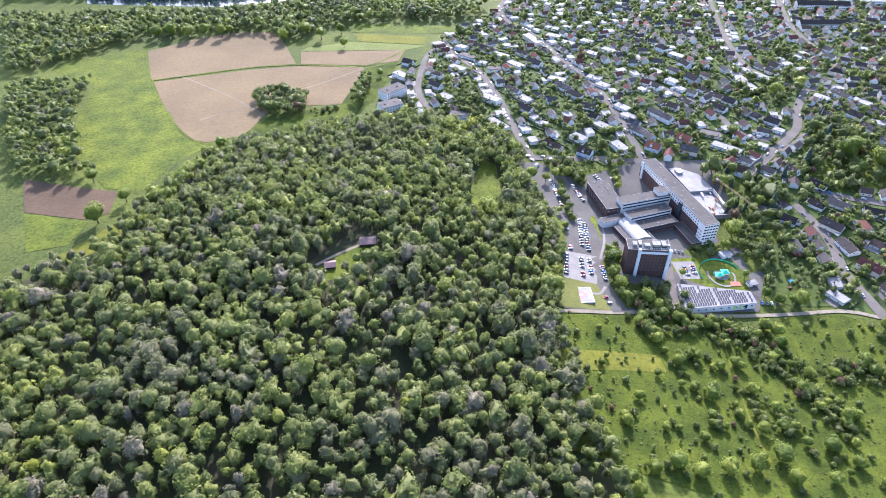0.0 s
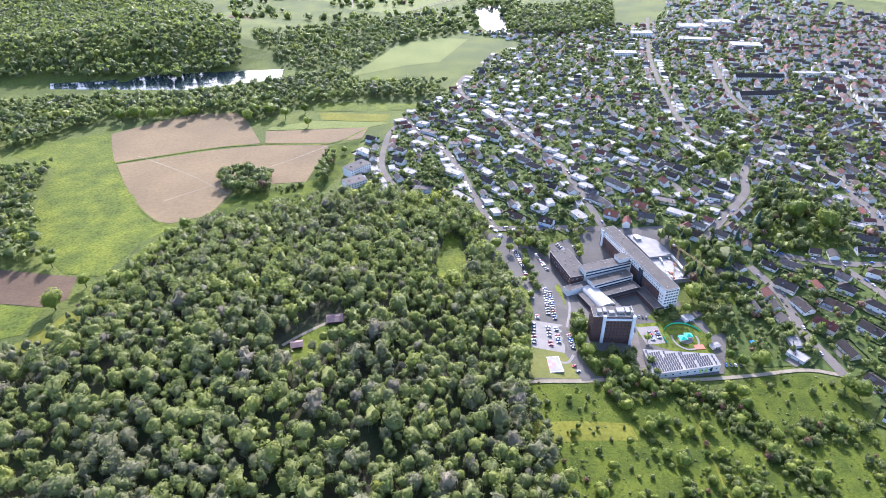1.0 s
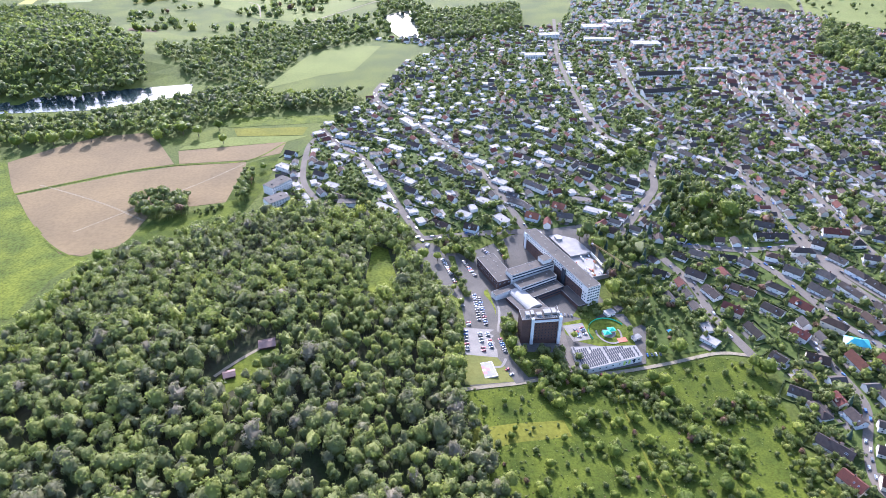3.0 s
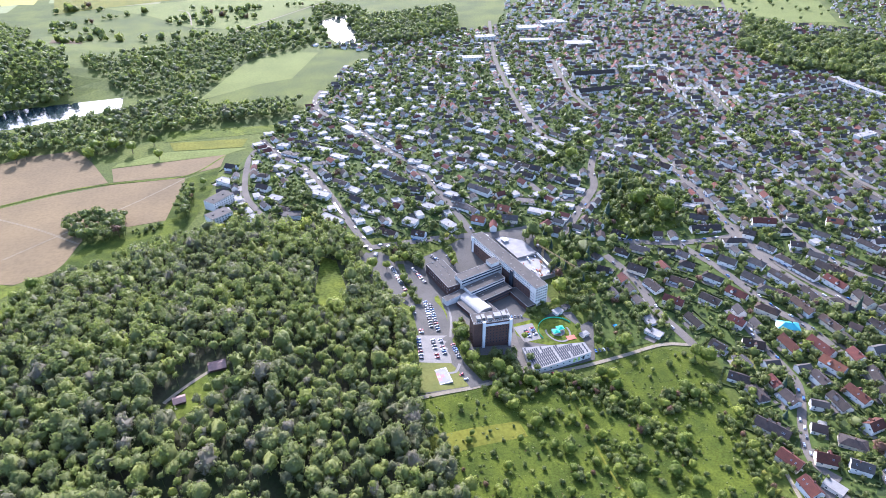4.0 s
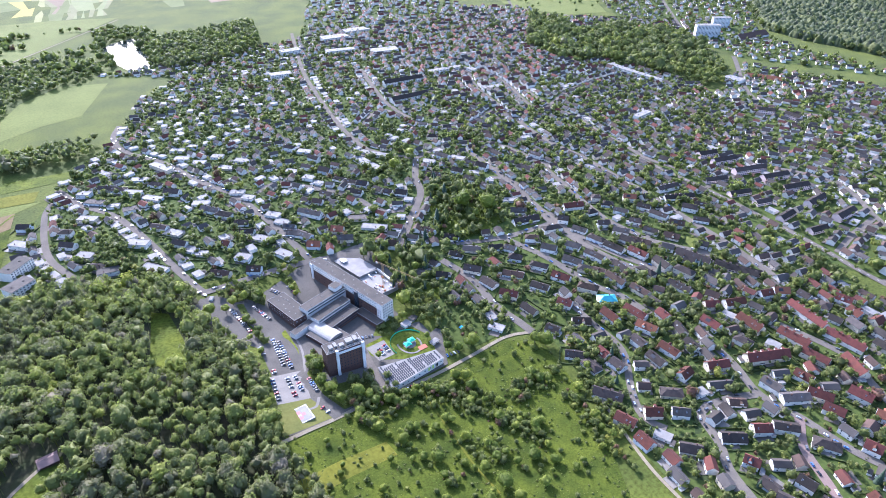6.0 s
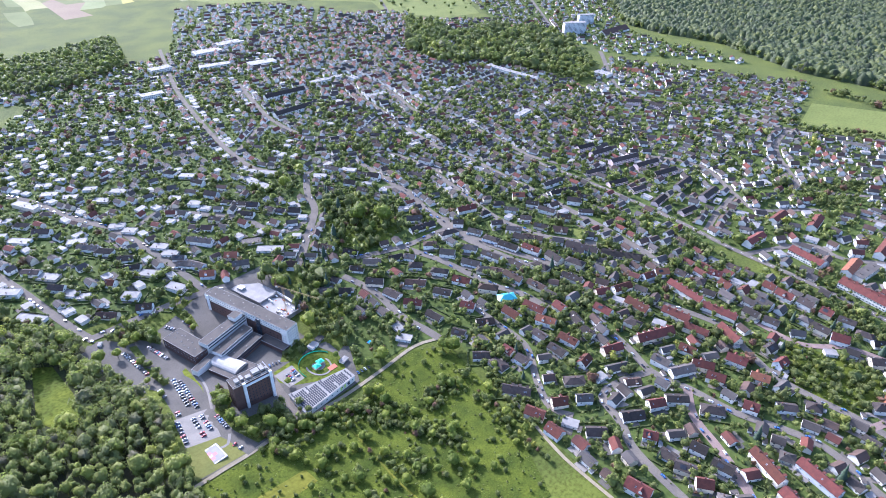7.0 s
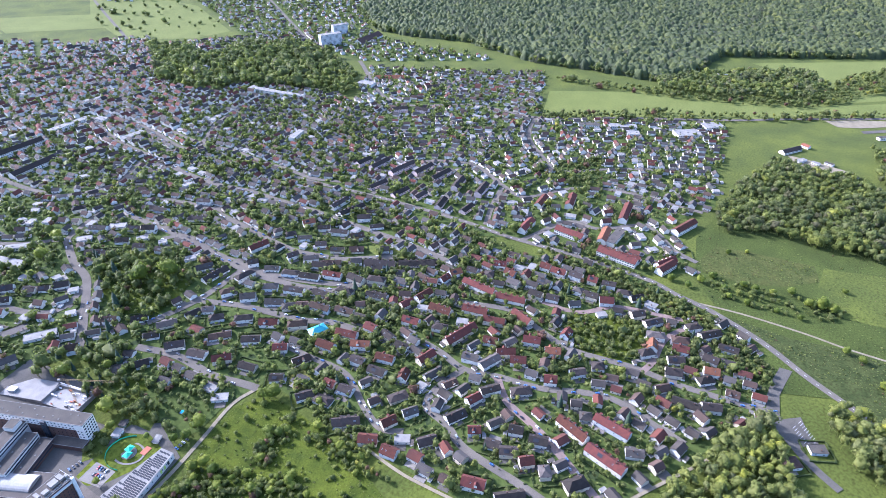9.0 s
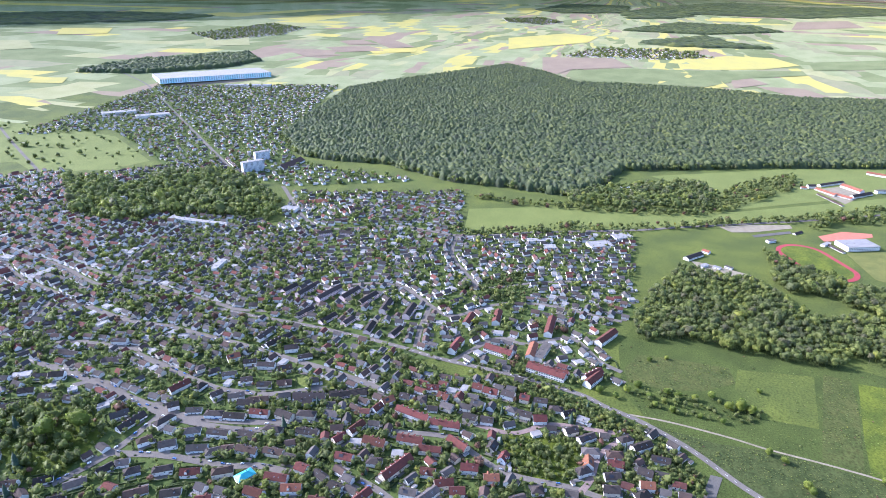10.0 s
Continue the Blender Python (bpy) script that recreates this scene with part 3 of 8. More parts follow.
def drape(name, poly, material, up, label, category="field", cell=40.0, kind="structure"):
    """A patch of land laid on the ground, cut along the ground's own lines so that it follows it."""
    bm = bmesh.new()
    bm.faces.new([bm.verts.new((x, y, 0)) for x, y in poly])
    bmesh.ops.triangulate(bm, faces=bm.faces[:], ngon_method="EAR_CLIP")
    for axis in (0, 1):
        lo, hi = min(p[axis] for p in poly), max(p[axis] for p in poly)
        cuts = CUTS[axis] if cell == 40.0 else np.arange(math.ceil(lo / cell), math.floor(hi / cell) + 1) * cell
        for k in cuts[(cuts > lo) & (cuts < hi)]:
            co, no = [0, 0, 0], [0, 0, 0]
            co[axis], no[axis] = k, 1
            bmesh.ops.bisect_plane(bm, geom=bm.verts[:] + bm.edges[:] + bm.faces[:], plane_co=co, plane_no=no)
    for v in bm.verts:
        v.co = place(v.co.x, v.co.y, up)
    bmesh.ops.recalc_face_normals(bm, faces=bm.faces[:])
    if sum(f.normal.z * f.calc_area() for f in bm.faces) < 0:
        bmesh.ops.reverse_faces(bm, faces=bm.faces[:])
    me = bpy.data.meshes.new(name)
    bm.to_mesh(me)
    bm.free()
    me.materials.append(material)
    return tagged(new(name, me), label, category, kind=kind)


def curve_points(pts, step=8.0):
    """Points along a smooth line through the given ones."""
    p = [Vector((x, y)) for x, y in pts]
    p = [2 * p[0] - p[1]] + p + [2 * p[-1] - p[-2]]
    out = []
    for a, b, c, d in zip(p, p[1:], p[2:], p[3:]):
        n = max(2, int((c - b).length / step))
        for i in range(n):
            t = i / n
            out.append(0.5 * ((2 * b) + (c - a) * t + (2 * a - 5 * b + 4 * c - d) * t * t + (3 * b - a - 3 * c + d) * t ** 3))
    return out + [p[-2]]


def strip(name, pts, width, material, up, label, category="road", kind="structure"):
    line = curve_points(pts)
    b = Build()
    ring = []
    for i, p in enumerate(line):
        d = (line[min(i + 1, len(line) - 1)] - line[max(i - 1, 0)]).normalized()
        s = Vector((-d.y, d.x)) * width / 2
        ring.append((place(*(p + s), up), place(*(p - s), up)))
    for (a, c), (e, f) in zip(ring, ring[1:]):
        b.face((c, f, e, a))
    return tagged(new(name, b.mesh(name, material)), label, category, kind=kind)


drape("field", FIELD_BROWN_A, M_SOIL, 0.30, "pale brown tilled field")
drape("field", FIELD_BROWN_B, M_SOIL, 0.32, "pale brown tilled field with tractor tracks")
drape("field", FIELD_BROWN_C, M_SOIL, 0.34, "brown field strip between green verges")
drape("field", FIELD_BROWN_D, M_SOIL_DARK, 0.30, "dark brown ploughed field")
drape("meadow", MEADOW_WEST, M_LUSH, 0.30, "bright green mown meadow", "meadow")
drape("meadow", MEADOW_SOUTH_WEST, M_LUSH, 0.30, "bright green meadow beside ploughed field", "meadow")
drape("meadow", MEADOW_EDGE, M_MOWN, 0.34, "pale green grass strip along forest", "meadow")
drape("field", FIELD_GREEN_NORTH, M_CROP, 0.30, "light green crop field")
drape("field", FIELD_GREEN_NORTH_B, M_MEADOW, 0.32, "green meadow beside the town edge")
drape("field", STRIP_GREEN, M_LUSH, 0.34, "narrow bright green field strip")
drape("field", STRIP_TAN, M_MOWN, 0.34, "narrow pale field strip")
drape("field", STRIP_GREEN_B, M_CROP, 0.36, "narrow green field strip")
drape("meadow", MEADOW_STRIP, M_ORCHARD, 0.38, "green grass strip along the housing edge", "meadow")
drape("meadow", MEADOW_FAR, M_CROP, 0.30, "wide light green valley meadow", "meadow")
drape("meadow", MEADOW_EAST, M_MEADOW, 0.30, "wide green meadow beside the country road", "meadow")
drape("meadow", PASTURE, M_PASTURE, 0.33, "rough green pasture beside the country road", "meadow")
drape("meadow", FAR_MEADOW, M_CROP, 0.33, "pale green meadow below the far town", "meadow", 80.0)
drape("meadow", MEADOW_MID, M_CROP, 0.30, "green meadow beside new housing", "meadow")
drape("meadow", ORCHARD, M_ORCHARD, 0.36, "lush green orchard meadow", "meadow")
drape("water", RIVER, M_RIVER, 0.40, "dark river with still water", "river")
def rounded(poly, turns=3):
    """Cuts the corners of a patch to a soft outline."""
    for _ in range(turns):
        poly = [(a[0] * k + b[0] * (1 - k), a[1] * k + b[1] * (1 - k)) for a, b in zip(poly, poly[1:] + poly[:1]) for k in (0.75, 0.25)]
    return poly


drape("water", rounded(POND), M_WATER, 0.40, "small lake reflecting the bright sky", "lake")
drape("forest_floor", FOREST_MAIN, M_FLOOR, 0.22, "dark forest floor", "ground")
drape("forest_floor", FOREST_LOW, M_FLOOR, 0.24, "dark forest floor", "ground")
drape("clearing", CLEARING, M_LUSH, 0.45, "grassy clearing in the forest", "meadow")
drape("clearing", GLADE, M_LUSH, 0.45, "grassy glade between trees", "meadow")
for poly, up in ((TOWN_WEST, 0.18), (TOWN_EDGE, 0.22), (TOWN_GAP, 0.26), (TOWN_SOUTH, 0.20), (TOWN_MID, 0.16), (TOWN_FAR, 0.30)):
    drape("town_ground", poly, M_GARDEN, up, "garden plots of lawn, beds and paving", "ground", 40.0 if up > 0.17 else 80.0)
for name, (width, pts) in ROADS.items():
    soft = name.endswith(("track", "path")) or name.startswith("lane")
    strip("road" if not soft else "track", pts, width + (3.0 if width in (4, 5, 6, 7) and not soft else 0), M_LUSH if name in ("north_track", "west_track") else M_TRACK if soft else M_YARD if name in ("yard_turn", "hospital_drive") else M_PAVER if name in ("street_p", "street_s", "street_r") else M_ROAD, 0.55 if soft else 0.6,
          "gravel track between grass" if soft else "grey asphalt street", "path" if soft else "road")

# ---- trees ----
def blob(sub):
    bm = bmesh.new()
    bmesh.ops.create_icosphere(bm, subdivisions=sub, radius=1)
    v = np.array([tuple(x.co) for x in bm.verts])
    f = np.array([[x.index for x in y.verts] for y in bm.faces])
    bm.free()
    return v, f


def crown(seed, leaves, size, lobes=11, core=2, squash=1.0, trunk=True, full=True):
    """One tree of unit radius: a lobed crown set with leaf sprays, each turned outwards from its limb, trunk to the ground at z = -2.2.
    Returns places, triangles and shading directions."""
    r = np.random.default_rng(seed)
    c = r.normal(size=(lobes, 3))
    c /= np.linalg.norm(c, axis=1)[:, None]
    c *= (r.uniform(0.42, 0.66, lobes) if full else r.uniform(0.25, 0.72, lobes) ** 0.7)[:, None]
    c[:, 2] = c[:, 2] * 0.75 * squash + 0.05
    lr = r.uniform(0.28, 0.42, lobes) if full else r.uniform(0.24, 0.42, lobes)
    v, f = blob(core)
    ahead = np.clip(v @ c.T, 0, None)
    miss = np.clip(lr ** 2 - (np.sum(c * c, 1) - ahead ** 2), 0, None)
    far = np.where(miss > 0, ahead + np.sqrt(miss), 0)
    pick = far.argmax(1)
    reach = np.clip(far.max(1), 0.58 if full else 0.34, 1.2 * squash) * r.uniform(0.80, 0.98, len(v))
    p = v * reach[:, None]
    out = p - c[pick] * 0.7
    out /= np.linalg.norm(out, axis=1)[:, None] + 1e-6
    verts, faces, norms = [p], [f], [out]
    n = len(v)
    k = r.integers(0, lobes, leaves)
    d = r.normal(size=(leaves, 3)) + 0.9 * c[k] + [0, 0, 0.3]
    d /= np.linalg.norm(d, axis=1)[:, None]
    p = c[k] + d * (lr[k] * r.uniform(0.80, 1.18, leaves))[:, None]
    nrm = d + r.normal(scale=0.30, size=(leaves, 3))
    nrm /= np.linalg.norm(nrm, axis=1)[:, None]
    a = np.cross(nrm, r.normal(size=(leaves, 3)))
    a /= np.linalg.norm(a, axis=1)[:, None]
    b = np.cross(nrm, a)
    s = size * r.uniform(0.5, 1.4, leaves)[:, None]
    tri = np.stack([p + a * s, p - a * s * 0.5 + b * s * 0.87, p - a * s * 0.5 - b * s * 0.87], 1)
    verts.append(tri.reshape(-1, 3))
    norms.append(np.repeat(nrm, 3, 0))
    faces.append(n + np.arange(leaves * 3).reshape(-1, 3))
    n += leaves * 3
    if trunk:
        t = np.array([[math.cos(x) * q, math.sin(x) * q, z] for z, q in ((-2.2, 0.07), (0.1, 0.04)) for x in (0, 2.09, 4.19)])
        verts.append(t)
        norms.append(t * [10, 10, 0] + 1e-3)
        faces.append(n + np.array([[0, 1, 4], [0, 4, 3], [1, 2, 5], [1, 5, 4], [2, 0, 3], [2, 3, 5]]))
    return np.concatenate(verts), np.concatenate(faces), np.concatenate(norms)


def fir(seed, tiers=6, sides=9):
    """A conifer of unit radius and height about 4.4, in ragged tiers."""
    r = np.random.default_rng(seed)
    verts, faces, norms = [], [], []
    for i in range(tiers):
        z, rad = -1.2 + i * 0.62, 1.0 - i * 0.15
        n = len(verts)
        for j in range(sides):
            q = 6.2832 * j / sides + r.uniform(-0.2, 0.2)
            k = rad * r.uniform(0.7, 1.1)
            verts.append((k * math.cos(q), k * math.sin(q), z + r.uniform(-0.2, 0.1)))
            norms.append((math.cos(q) * 0.85, math.sin(q) * 0.85, 0.5))
        verts.append((0, 0, z + 1.15))
        norms.append((0.0, 0.0, 1.0))
        faces += [(n + j, n + (j + 1) % sides, n + sides) for j in range(sides)]
    return np.array(verts), np.array(faces), np.array(norms)


def shaded_by(me, norms):
    """Gives a leafy mesh its outward shading directions."""
    me.polygons.foreach_set("use_smooth", np.ones(len(me.polygons), bool))
    me.normals_split_custom_set_from_vertices((norms / (np.linalg.norm(norms, axis=1)[:, None] + 1e-9)).tolist())
    return me


def wood(name, spots, protos, material, label, category="forest"):
    """Many trees joined: spots are rows x, y, radius, height of crown centre, tint."""
    r = np.random.default_rng(len(spots))
    vs, fs, ts, ns, n = [], [], [], [], 0
    x, y, z, k = place_np(spots[:, 0], spots[:, 1])
    for i, s in enumerate(spots):
        v, f, o = protos[r.integers(len(protos))]
        q = r.uniform(0, 6.2832)
        co, si = math.cos(q), math.sin(q)
        rad = s[2] * k[i]
        w = np.stack([(v[:, 0] * co - v[:, 1] * si) * rad * r.uniform(0.9, 1.1), (v[:, 0] * si + v[:, 1] * co) * rad * r.uniform(0.9, 1.1),
                      np.where(v[:, 2] < -1.15, -s[3] * k[i] * np.clip((-v[:, 2] - 1.15) / 1.05, 0, 1), v[:, 2] * rad) if v[:, 2].min() < -2 else v[:, 2] * rad], 1)
        w += (x[i], y[i], z[i] + s[3] * k[i])
        vs.append(w)
        fs.append(f + n)
        ns.append(np.stack([o[:, 0] * co - o[:, 1] * si, o[:, 0] * si + o[:, 1] * co, o[:, 2]], 1))
        ts.append(np.full(len(v), s[4]))
        n += len(v)
    me = shaded_by(big_mesh(name, np.concatenate(vs), np.concatenate(fs), material, np.concatenate(ts)), np.concatenate(ns))
    return tagged(new(name, me), label, category, kind="stuff")


def canopy(name, poly, cell, space, height, seed, label, firs=0.4, material=None):
    """The closed crown roof of a wood seen from far off: every tree a cap or a spire in one sheet, with steep ragged edges."""
    q = np.array(poly, float)
    (x0, y0), (x1, y1) = q.min(0) - 2 * space, q.max(0) + 2 * space
    r = np.random.default_rng(seed)
    ni, nj = int((x1 - x0) / space) + 2, int((y1 - y0) / space) + 2
    tx, ty = np.meshgrid(x0 + np.arange(ni) * space, y0 + np.arange(nj) * space, indexing="ij")
    tx, ty = tx + r.uniform(-0.45, 0.45, tx.shape) * space, ty + r.uniform(-0.45, 0.45, tx.shape) * space
    group = np.array([noise.noise((a / 190, b / 190, seed)) for a, b in zip(tx.ravel(), ty.ravel())]).reshape(tx.shape)
    size = r.uniform(0.45, 0.95, tx.shape) * space
    tall = height * (1 + 0.25 * group + r.uniform(-0.25, 0.2, tx.shape))
    spire = group + r.normal(scale=0.25, size=tx.shape) > 0.5 - firs
    shade = np.clip(0.45 + 0.3 * group - 0.32 * spire + r.normal(scale=0.2, size=tx.shape), 0, 1)
    grows = inside(poly, tx, ty)
    x, y = np.meshgrid(np.arange(x0, x1, cell), np.arange(y0, y1, cell), indexing="ij")
    x, y = x + r.uniform(-0.3, 0.3, x.shape) * cell, y + r.uniform(-0.3, 0.3, x.shape) * cell
    ci, cj = np.clip(((x - x0) / space).round().astype(int), 0, ni - 1), np.clip(((y - y0) / space).round().astype(int), 0, nj - 1)
    up, tint = np.full(x.shape, -5.0), np.zeros(x.shape)
    for di in (-1, 0, 1):
        for dj in (-1, 0, 1):
            i, j = np.clip(ci + di, 0, ni - 1), np.clip(cj + dj, 0, nj - 1)
            d = np.hypot(x - tx[i, j], y - ty[i, j]) / size[i, j]
            h = np.where(spire[i, j], tall[i, j] * (1.08 - 0.6 * d), tall[i, j] * (1.0 - 0.5 * d * d))
            better = grows[i, j] & (d < 1.25) & (h > up)
            up, tint = np.where(better, h, up), np.where(better, shade[i, j], tint)
    up = np.where(up > 0, up + r.uniform(-0.1, 0.1, up.shape) * height, up)
    px, py, pz, k = place_np(x, y)
    n = np.arange(x.size).reshape(x.shape)
    quads = np.stack([n[:-1, :-1], n[1:, :-1], n[1:, 1:], n[:-1, 1:]], -1).reshape(-1, 4)
    quads = quads[(up > 0).ravel()[quads].any(1)]
    me = big_mesh(name, np.stack([px, py, pz + up * k], -1).reshape(-1, 3), np.concatenate([quads[:, :3], quads[:, [0, 2, 3]]]), material or M_LEAF_RIDGE, tint.ravel())
    return tagged(new(name, me), label, "forest", kind="stuff")


def fill(poly, step, seed, jitter=0.42, holes=(), clear=None):
    """Jittered places inside a patch, keeping out of its holes."""
    r = np.random.default_rng(seed)
    p = np.array(poly, float)
    (x0, y0), (x1, y1) = p.min(0), p.max(0)
    x, y = np.meshgrid(np.arange(x0, x1, step), np.arange(y0, y1, step * 0.87))
    x[::2] += step / 2
    x, y = (x + r.uniform(-jitter, jitter, x.shape) * step).ravel(), (y + r.uniform(-jitter, jitter, y.shape) * step).ravel()
    keep = inside(poly, x, y)
    for h in holes:
        keep &= ~inside(h, x, y)
    return np.stack([x[keep], y[keep]], 1)


def spots_of(xy, seed, rad, lift, patch=60.0):
    """Gives trees their size and tint; tint follows loose groups and the single tree."""
    r = np.random.default_rng(seed)
    n = len(xy)
    radius = r.uniform(rad[0], rad[1], n) * r.choice([0.66, 0.88, 1.0, 1.25, 1.7], n, p=[0.2, 0.25, 0.25, 0.2, 0.1])
    group = np.array([noise.noise((a / patch, b / patch, seed)) for a, b in xy]) if n else np.zeros(0)
    tint = np.clip(0.36 + 0.45 * group + r.normal(scale=0.2, size=n), 0.07, 1)
    tint[r.random(n) < 0.035] = 0.0
    return np.stack([xy[:, 0], xy[:, 1], radius, radius * 0.2 + r.uniform(lift[0], lift[1], n), tint], 1)


NEAR = [crown(i, 320, 0.10, 20, squash=r_, full=i % 3 == 0) for i, r_ in enumerate((1.25, 1.4, 1.5, 1.65, 1.8) * 3)]
NEXT = [crown(20 + i, 270, 0.12, 18, 1, squash=r_, full=i % 3 == 0) for i, r_ in enumerate((1.25, 1.4, 1.5, 1.65, 1.8) * 2)]
DENSE = [crown(30 + i, 190, 0.14, 18, 1, squash=1.2) for i in range(8)]
MIDDLE = [crown(40 + i, 140, 0.16, 14, 1, squash=1.15) for i in range(8)]
GARDEN = [crown(50 + i, 44, 0.26, 9, 1, squash=1.1, trunk=False) for i in range(8)]
FAR = [crown(60 + i, 24, 0.32, 8, 1, trunk=False) for i in range(6)]
ROUND = [crown(90 + i, 120, 0.17, 14, 1, squash=1.1, trunk=False) for i in range(8)]
FINE = [crown(80 + i, 46, 0.22, 10, 1, squash=1.15, trunk=False) for i in range(8)]
LOW = [crown(70 + i, 16, 0.36, 7, 1, trunk=False) for i in range(6)]
FIRS = [fir(i) for i in range(4)]

edge_holes = (CLEARING, GLADE, GLADE_RIM, LOT_WEST)
xy = np.concatenate([fill(FOREST_MAIN, 9.0, 1, 0.48, holes=edge_holes), fill(FOREST_LOW, 9.0, 2, 0.48, holes=(FOREST_MAIN, LOT_WEST))])
for lot, protos in ((xy[xy[:, 1] < 450], NEAR), (xy[xy[:, 1] >= 450], NEXT)):
    wood("forest", spots_of(lot, 3, (4.1, 6.5), (9, 13)), protos, M_LEAF, "dense deciduous forest in fresh spring leaf")
for i, (poly, step, rad, lift) in enumerate(((FOREST_BANK, 11, (5, 7), (8, 12)), (FOREST_WEST_EDGE, 10, (4.5, 6.5), (8, 12)), (FOREST_POND, 13, (6, 8), (9, 13)),
                                             (FOREST_FAR_LEFT, 13.5, (6.5, 8.5), (8, 12)), (SCRUB_NORTH, 15, (5, 8), (5, 9)), (PARK_WOOD, 17, (6.5, 11), (9, 14)),
                                             (WOOD_PATCH, 13, (6, 8), (9, 13)), (WOOD_EAST, 9.5, (4.5, 6.5), (6, 11)), (WOOD_TRACK, 10, (5, 7.5), (7, 12)), (WOOD_TRACK_B, 10, (5, 7.5), (7, 12)))):
    wood("wood", spots_of(fill(poly, step, 10 + i), 20 + i, rad, lift) + [0, 0, 0, 0, 0.04 if poly is PARK_WOOD else 0], DENSE if poly in (WOOD_EAST, WOOD_TRACK, WOOD_TRACK_B) else LOW if poly is FOREST_FAR_LEFT else ROUND if poly is PARK_WOOD else FINE, M_LEAF_FAR, "dense green deciduous wood", "forest")
canopy("ridge_forest", RIDGE_FOREST, 4.0, 10.0, 20.0, 31, "wide dark green mixed forest on the ridge", 0.25)
rf = np.random.default_rng(36)
fringe = []
for (xa, ya), (xb, yb) in zip(RIDGE_FOREST, RIDGE_FOREST[1:] + RIDGE_FOREST[:1]):
    n = int(math.hypot(xb - xa, yb - ya) / 6.5)
    t = rf.random(n)
    fringe.append(np.stack([xa + (xb - xa) * t, ya + (yb - ya) * t], 1) + rf.normal(scale=5.5, size=(n, 2)))
fringe = np.concatenate(fringe)
wood("forest_edge", spots_of(fringe, 37, (4.5, 7.5), (5, 11), 90.0), FINE, M_LEAF_FAR, "leafy trees along the edge of the ridge forest", "forest")
for i, poly in enumerate((WOOD_CORNER, WOOD_CORNER_B)):
    wood("wood", spots_of(fill(poly, 8.0, 41 + i), 43 + i, (4.0, 6.2), (7, 11)) + [0, 0, 0, 0, 0.14], NEAR, M_LEAF, "bright green young wood beside the road", "forest")

# ---- houses ----
ROAD_PTS = np.array([(p.x, p.y, d) for name, (w, pts) in ROADS.items() for q in [curve_points(pts, 10.0)] for p, e in zip(q, q[1:])
                     for d in [math.atan2(e.y - p.y, e.x - p.x)]])


def near_road(x, y):
    d = np.hypot(ROAD_PTS[:, 0] - x, ROAD_PTS[:, 1] - y)
    i = int(d.argmin())
    return d[i], ROAD_PTS[i, 2]


def house_shell(b, m, L, W, eave, rise, over=0.5, walls=0, roof=1, z0=-3.0):
    """Walls with gables and a roof of two slabs; the ridge runs along x."""
    h, w = L / 2, W / 2
    ring = [(-w, z0), (w, z0), (w, eave), (0, eave + rise), (-w, eave)]
    a, c = [m @ Vector((-h, y, z)) for y, z in ring], [m @ Vector((h, y, z)) for y, z in ring]
    b.face(a[::-1], walls)
    b.face(c, walls)
    for i in (1, 4):
        j = (i + 1) % 5 if i == 1 else 0
        b.face((a[1], c[1], c[2], a[2]) if i == 1 else (c[0], a[0], a[4], c[4]), walls)
    k = rise / w
    for s in (-1, 1):
        top = [Vector((-h - over, 0, eave + rise + 0.25)), Vector((h + over, 0, eave + rise + 0.25)),
               Vector((h + over, s * (w + over), eave - over * k + 0.25)), Vector((-h - over, s * (w + over), eave - over * k + 0.25))]
        low = [p - Vector((0, 0, 0.25)) for p in top]
        top, low = [m @ p for p in top], [m @ p for p in low]
        if s > 0:
            top, low = top[::-1], low[::-1]
        b.face(top[::-1], roof)
        for i in range(4):
            b.face((top[i], top[(i + 1) % 4], low[(i + 1) % 4], low[i]), roof)
    return b


def hip_shell(b, m, L, W, eave, rise, over=0.6, walls=0, roof=1, z0=-3.0):
    """Walls under a hipped roof; the ridge runs along x."""
    h, w = L / 2, W / 2
    c = [(-h, -w), (h, -w), (h, w), (-h, w)]
    for i in range(4):
        (xa, ya), (xb, yb) = c[i], c[(i + 1) % 4]
        b.face([m @ Vector(p) for p in ((xa, ya, z0), (xb, yb, z0), (xb, yb, eave), (xa, ya, eave))], walls)
    ho, wo, half = h + over, w + over, max(h - w, 0.3)
    e = [Vector(p) for p in ((-ho, -wo, eave), (ho, -wo, eave), (ho, wo, eave), (-ho, wo, eave))]
    r0, r1 = Vector((-half, 0, eave + rise)), Vector((half, 0, eave + rise))
    for f in ((e[0], e[1], r1, r0), (e[1], e[2], r1), (e[2], e[3], r0, r1), (e[3], e[0], r0), tuple(e[::-1])):
        b.face([m @ p for p in f], roof)
    return b

def oval(cx, cy, degrees, half, r):
    """A long round-ended ring, as of a running track."""
    c, d = math.cos(radians(degrees)), math.sin(radians(degrees))
    ring = [(e * (half - r) + r * math.cos(a), r * math.sin(a)) for e, q in ((1, -0.5), (-1, 0.5)) for a in [math.pi * (q + k / 12) for k in range(13)]]
    return [(cx + x * c - y * d, cy + x * d + y * c) for x, y in ring]


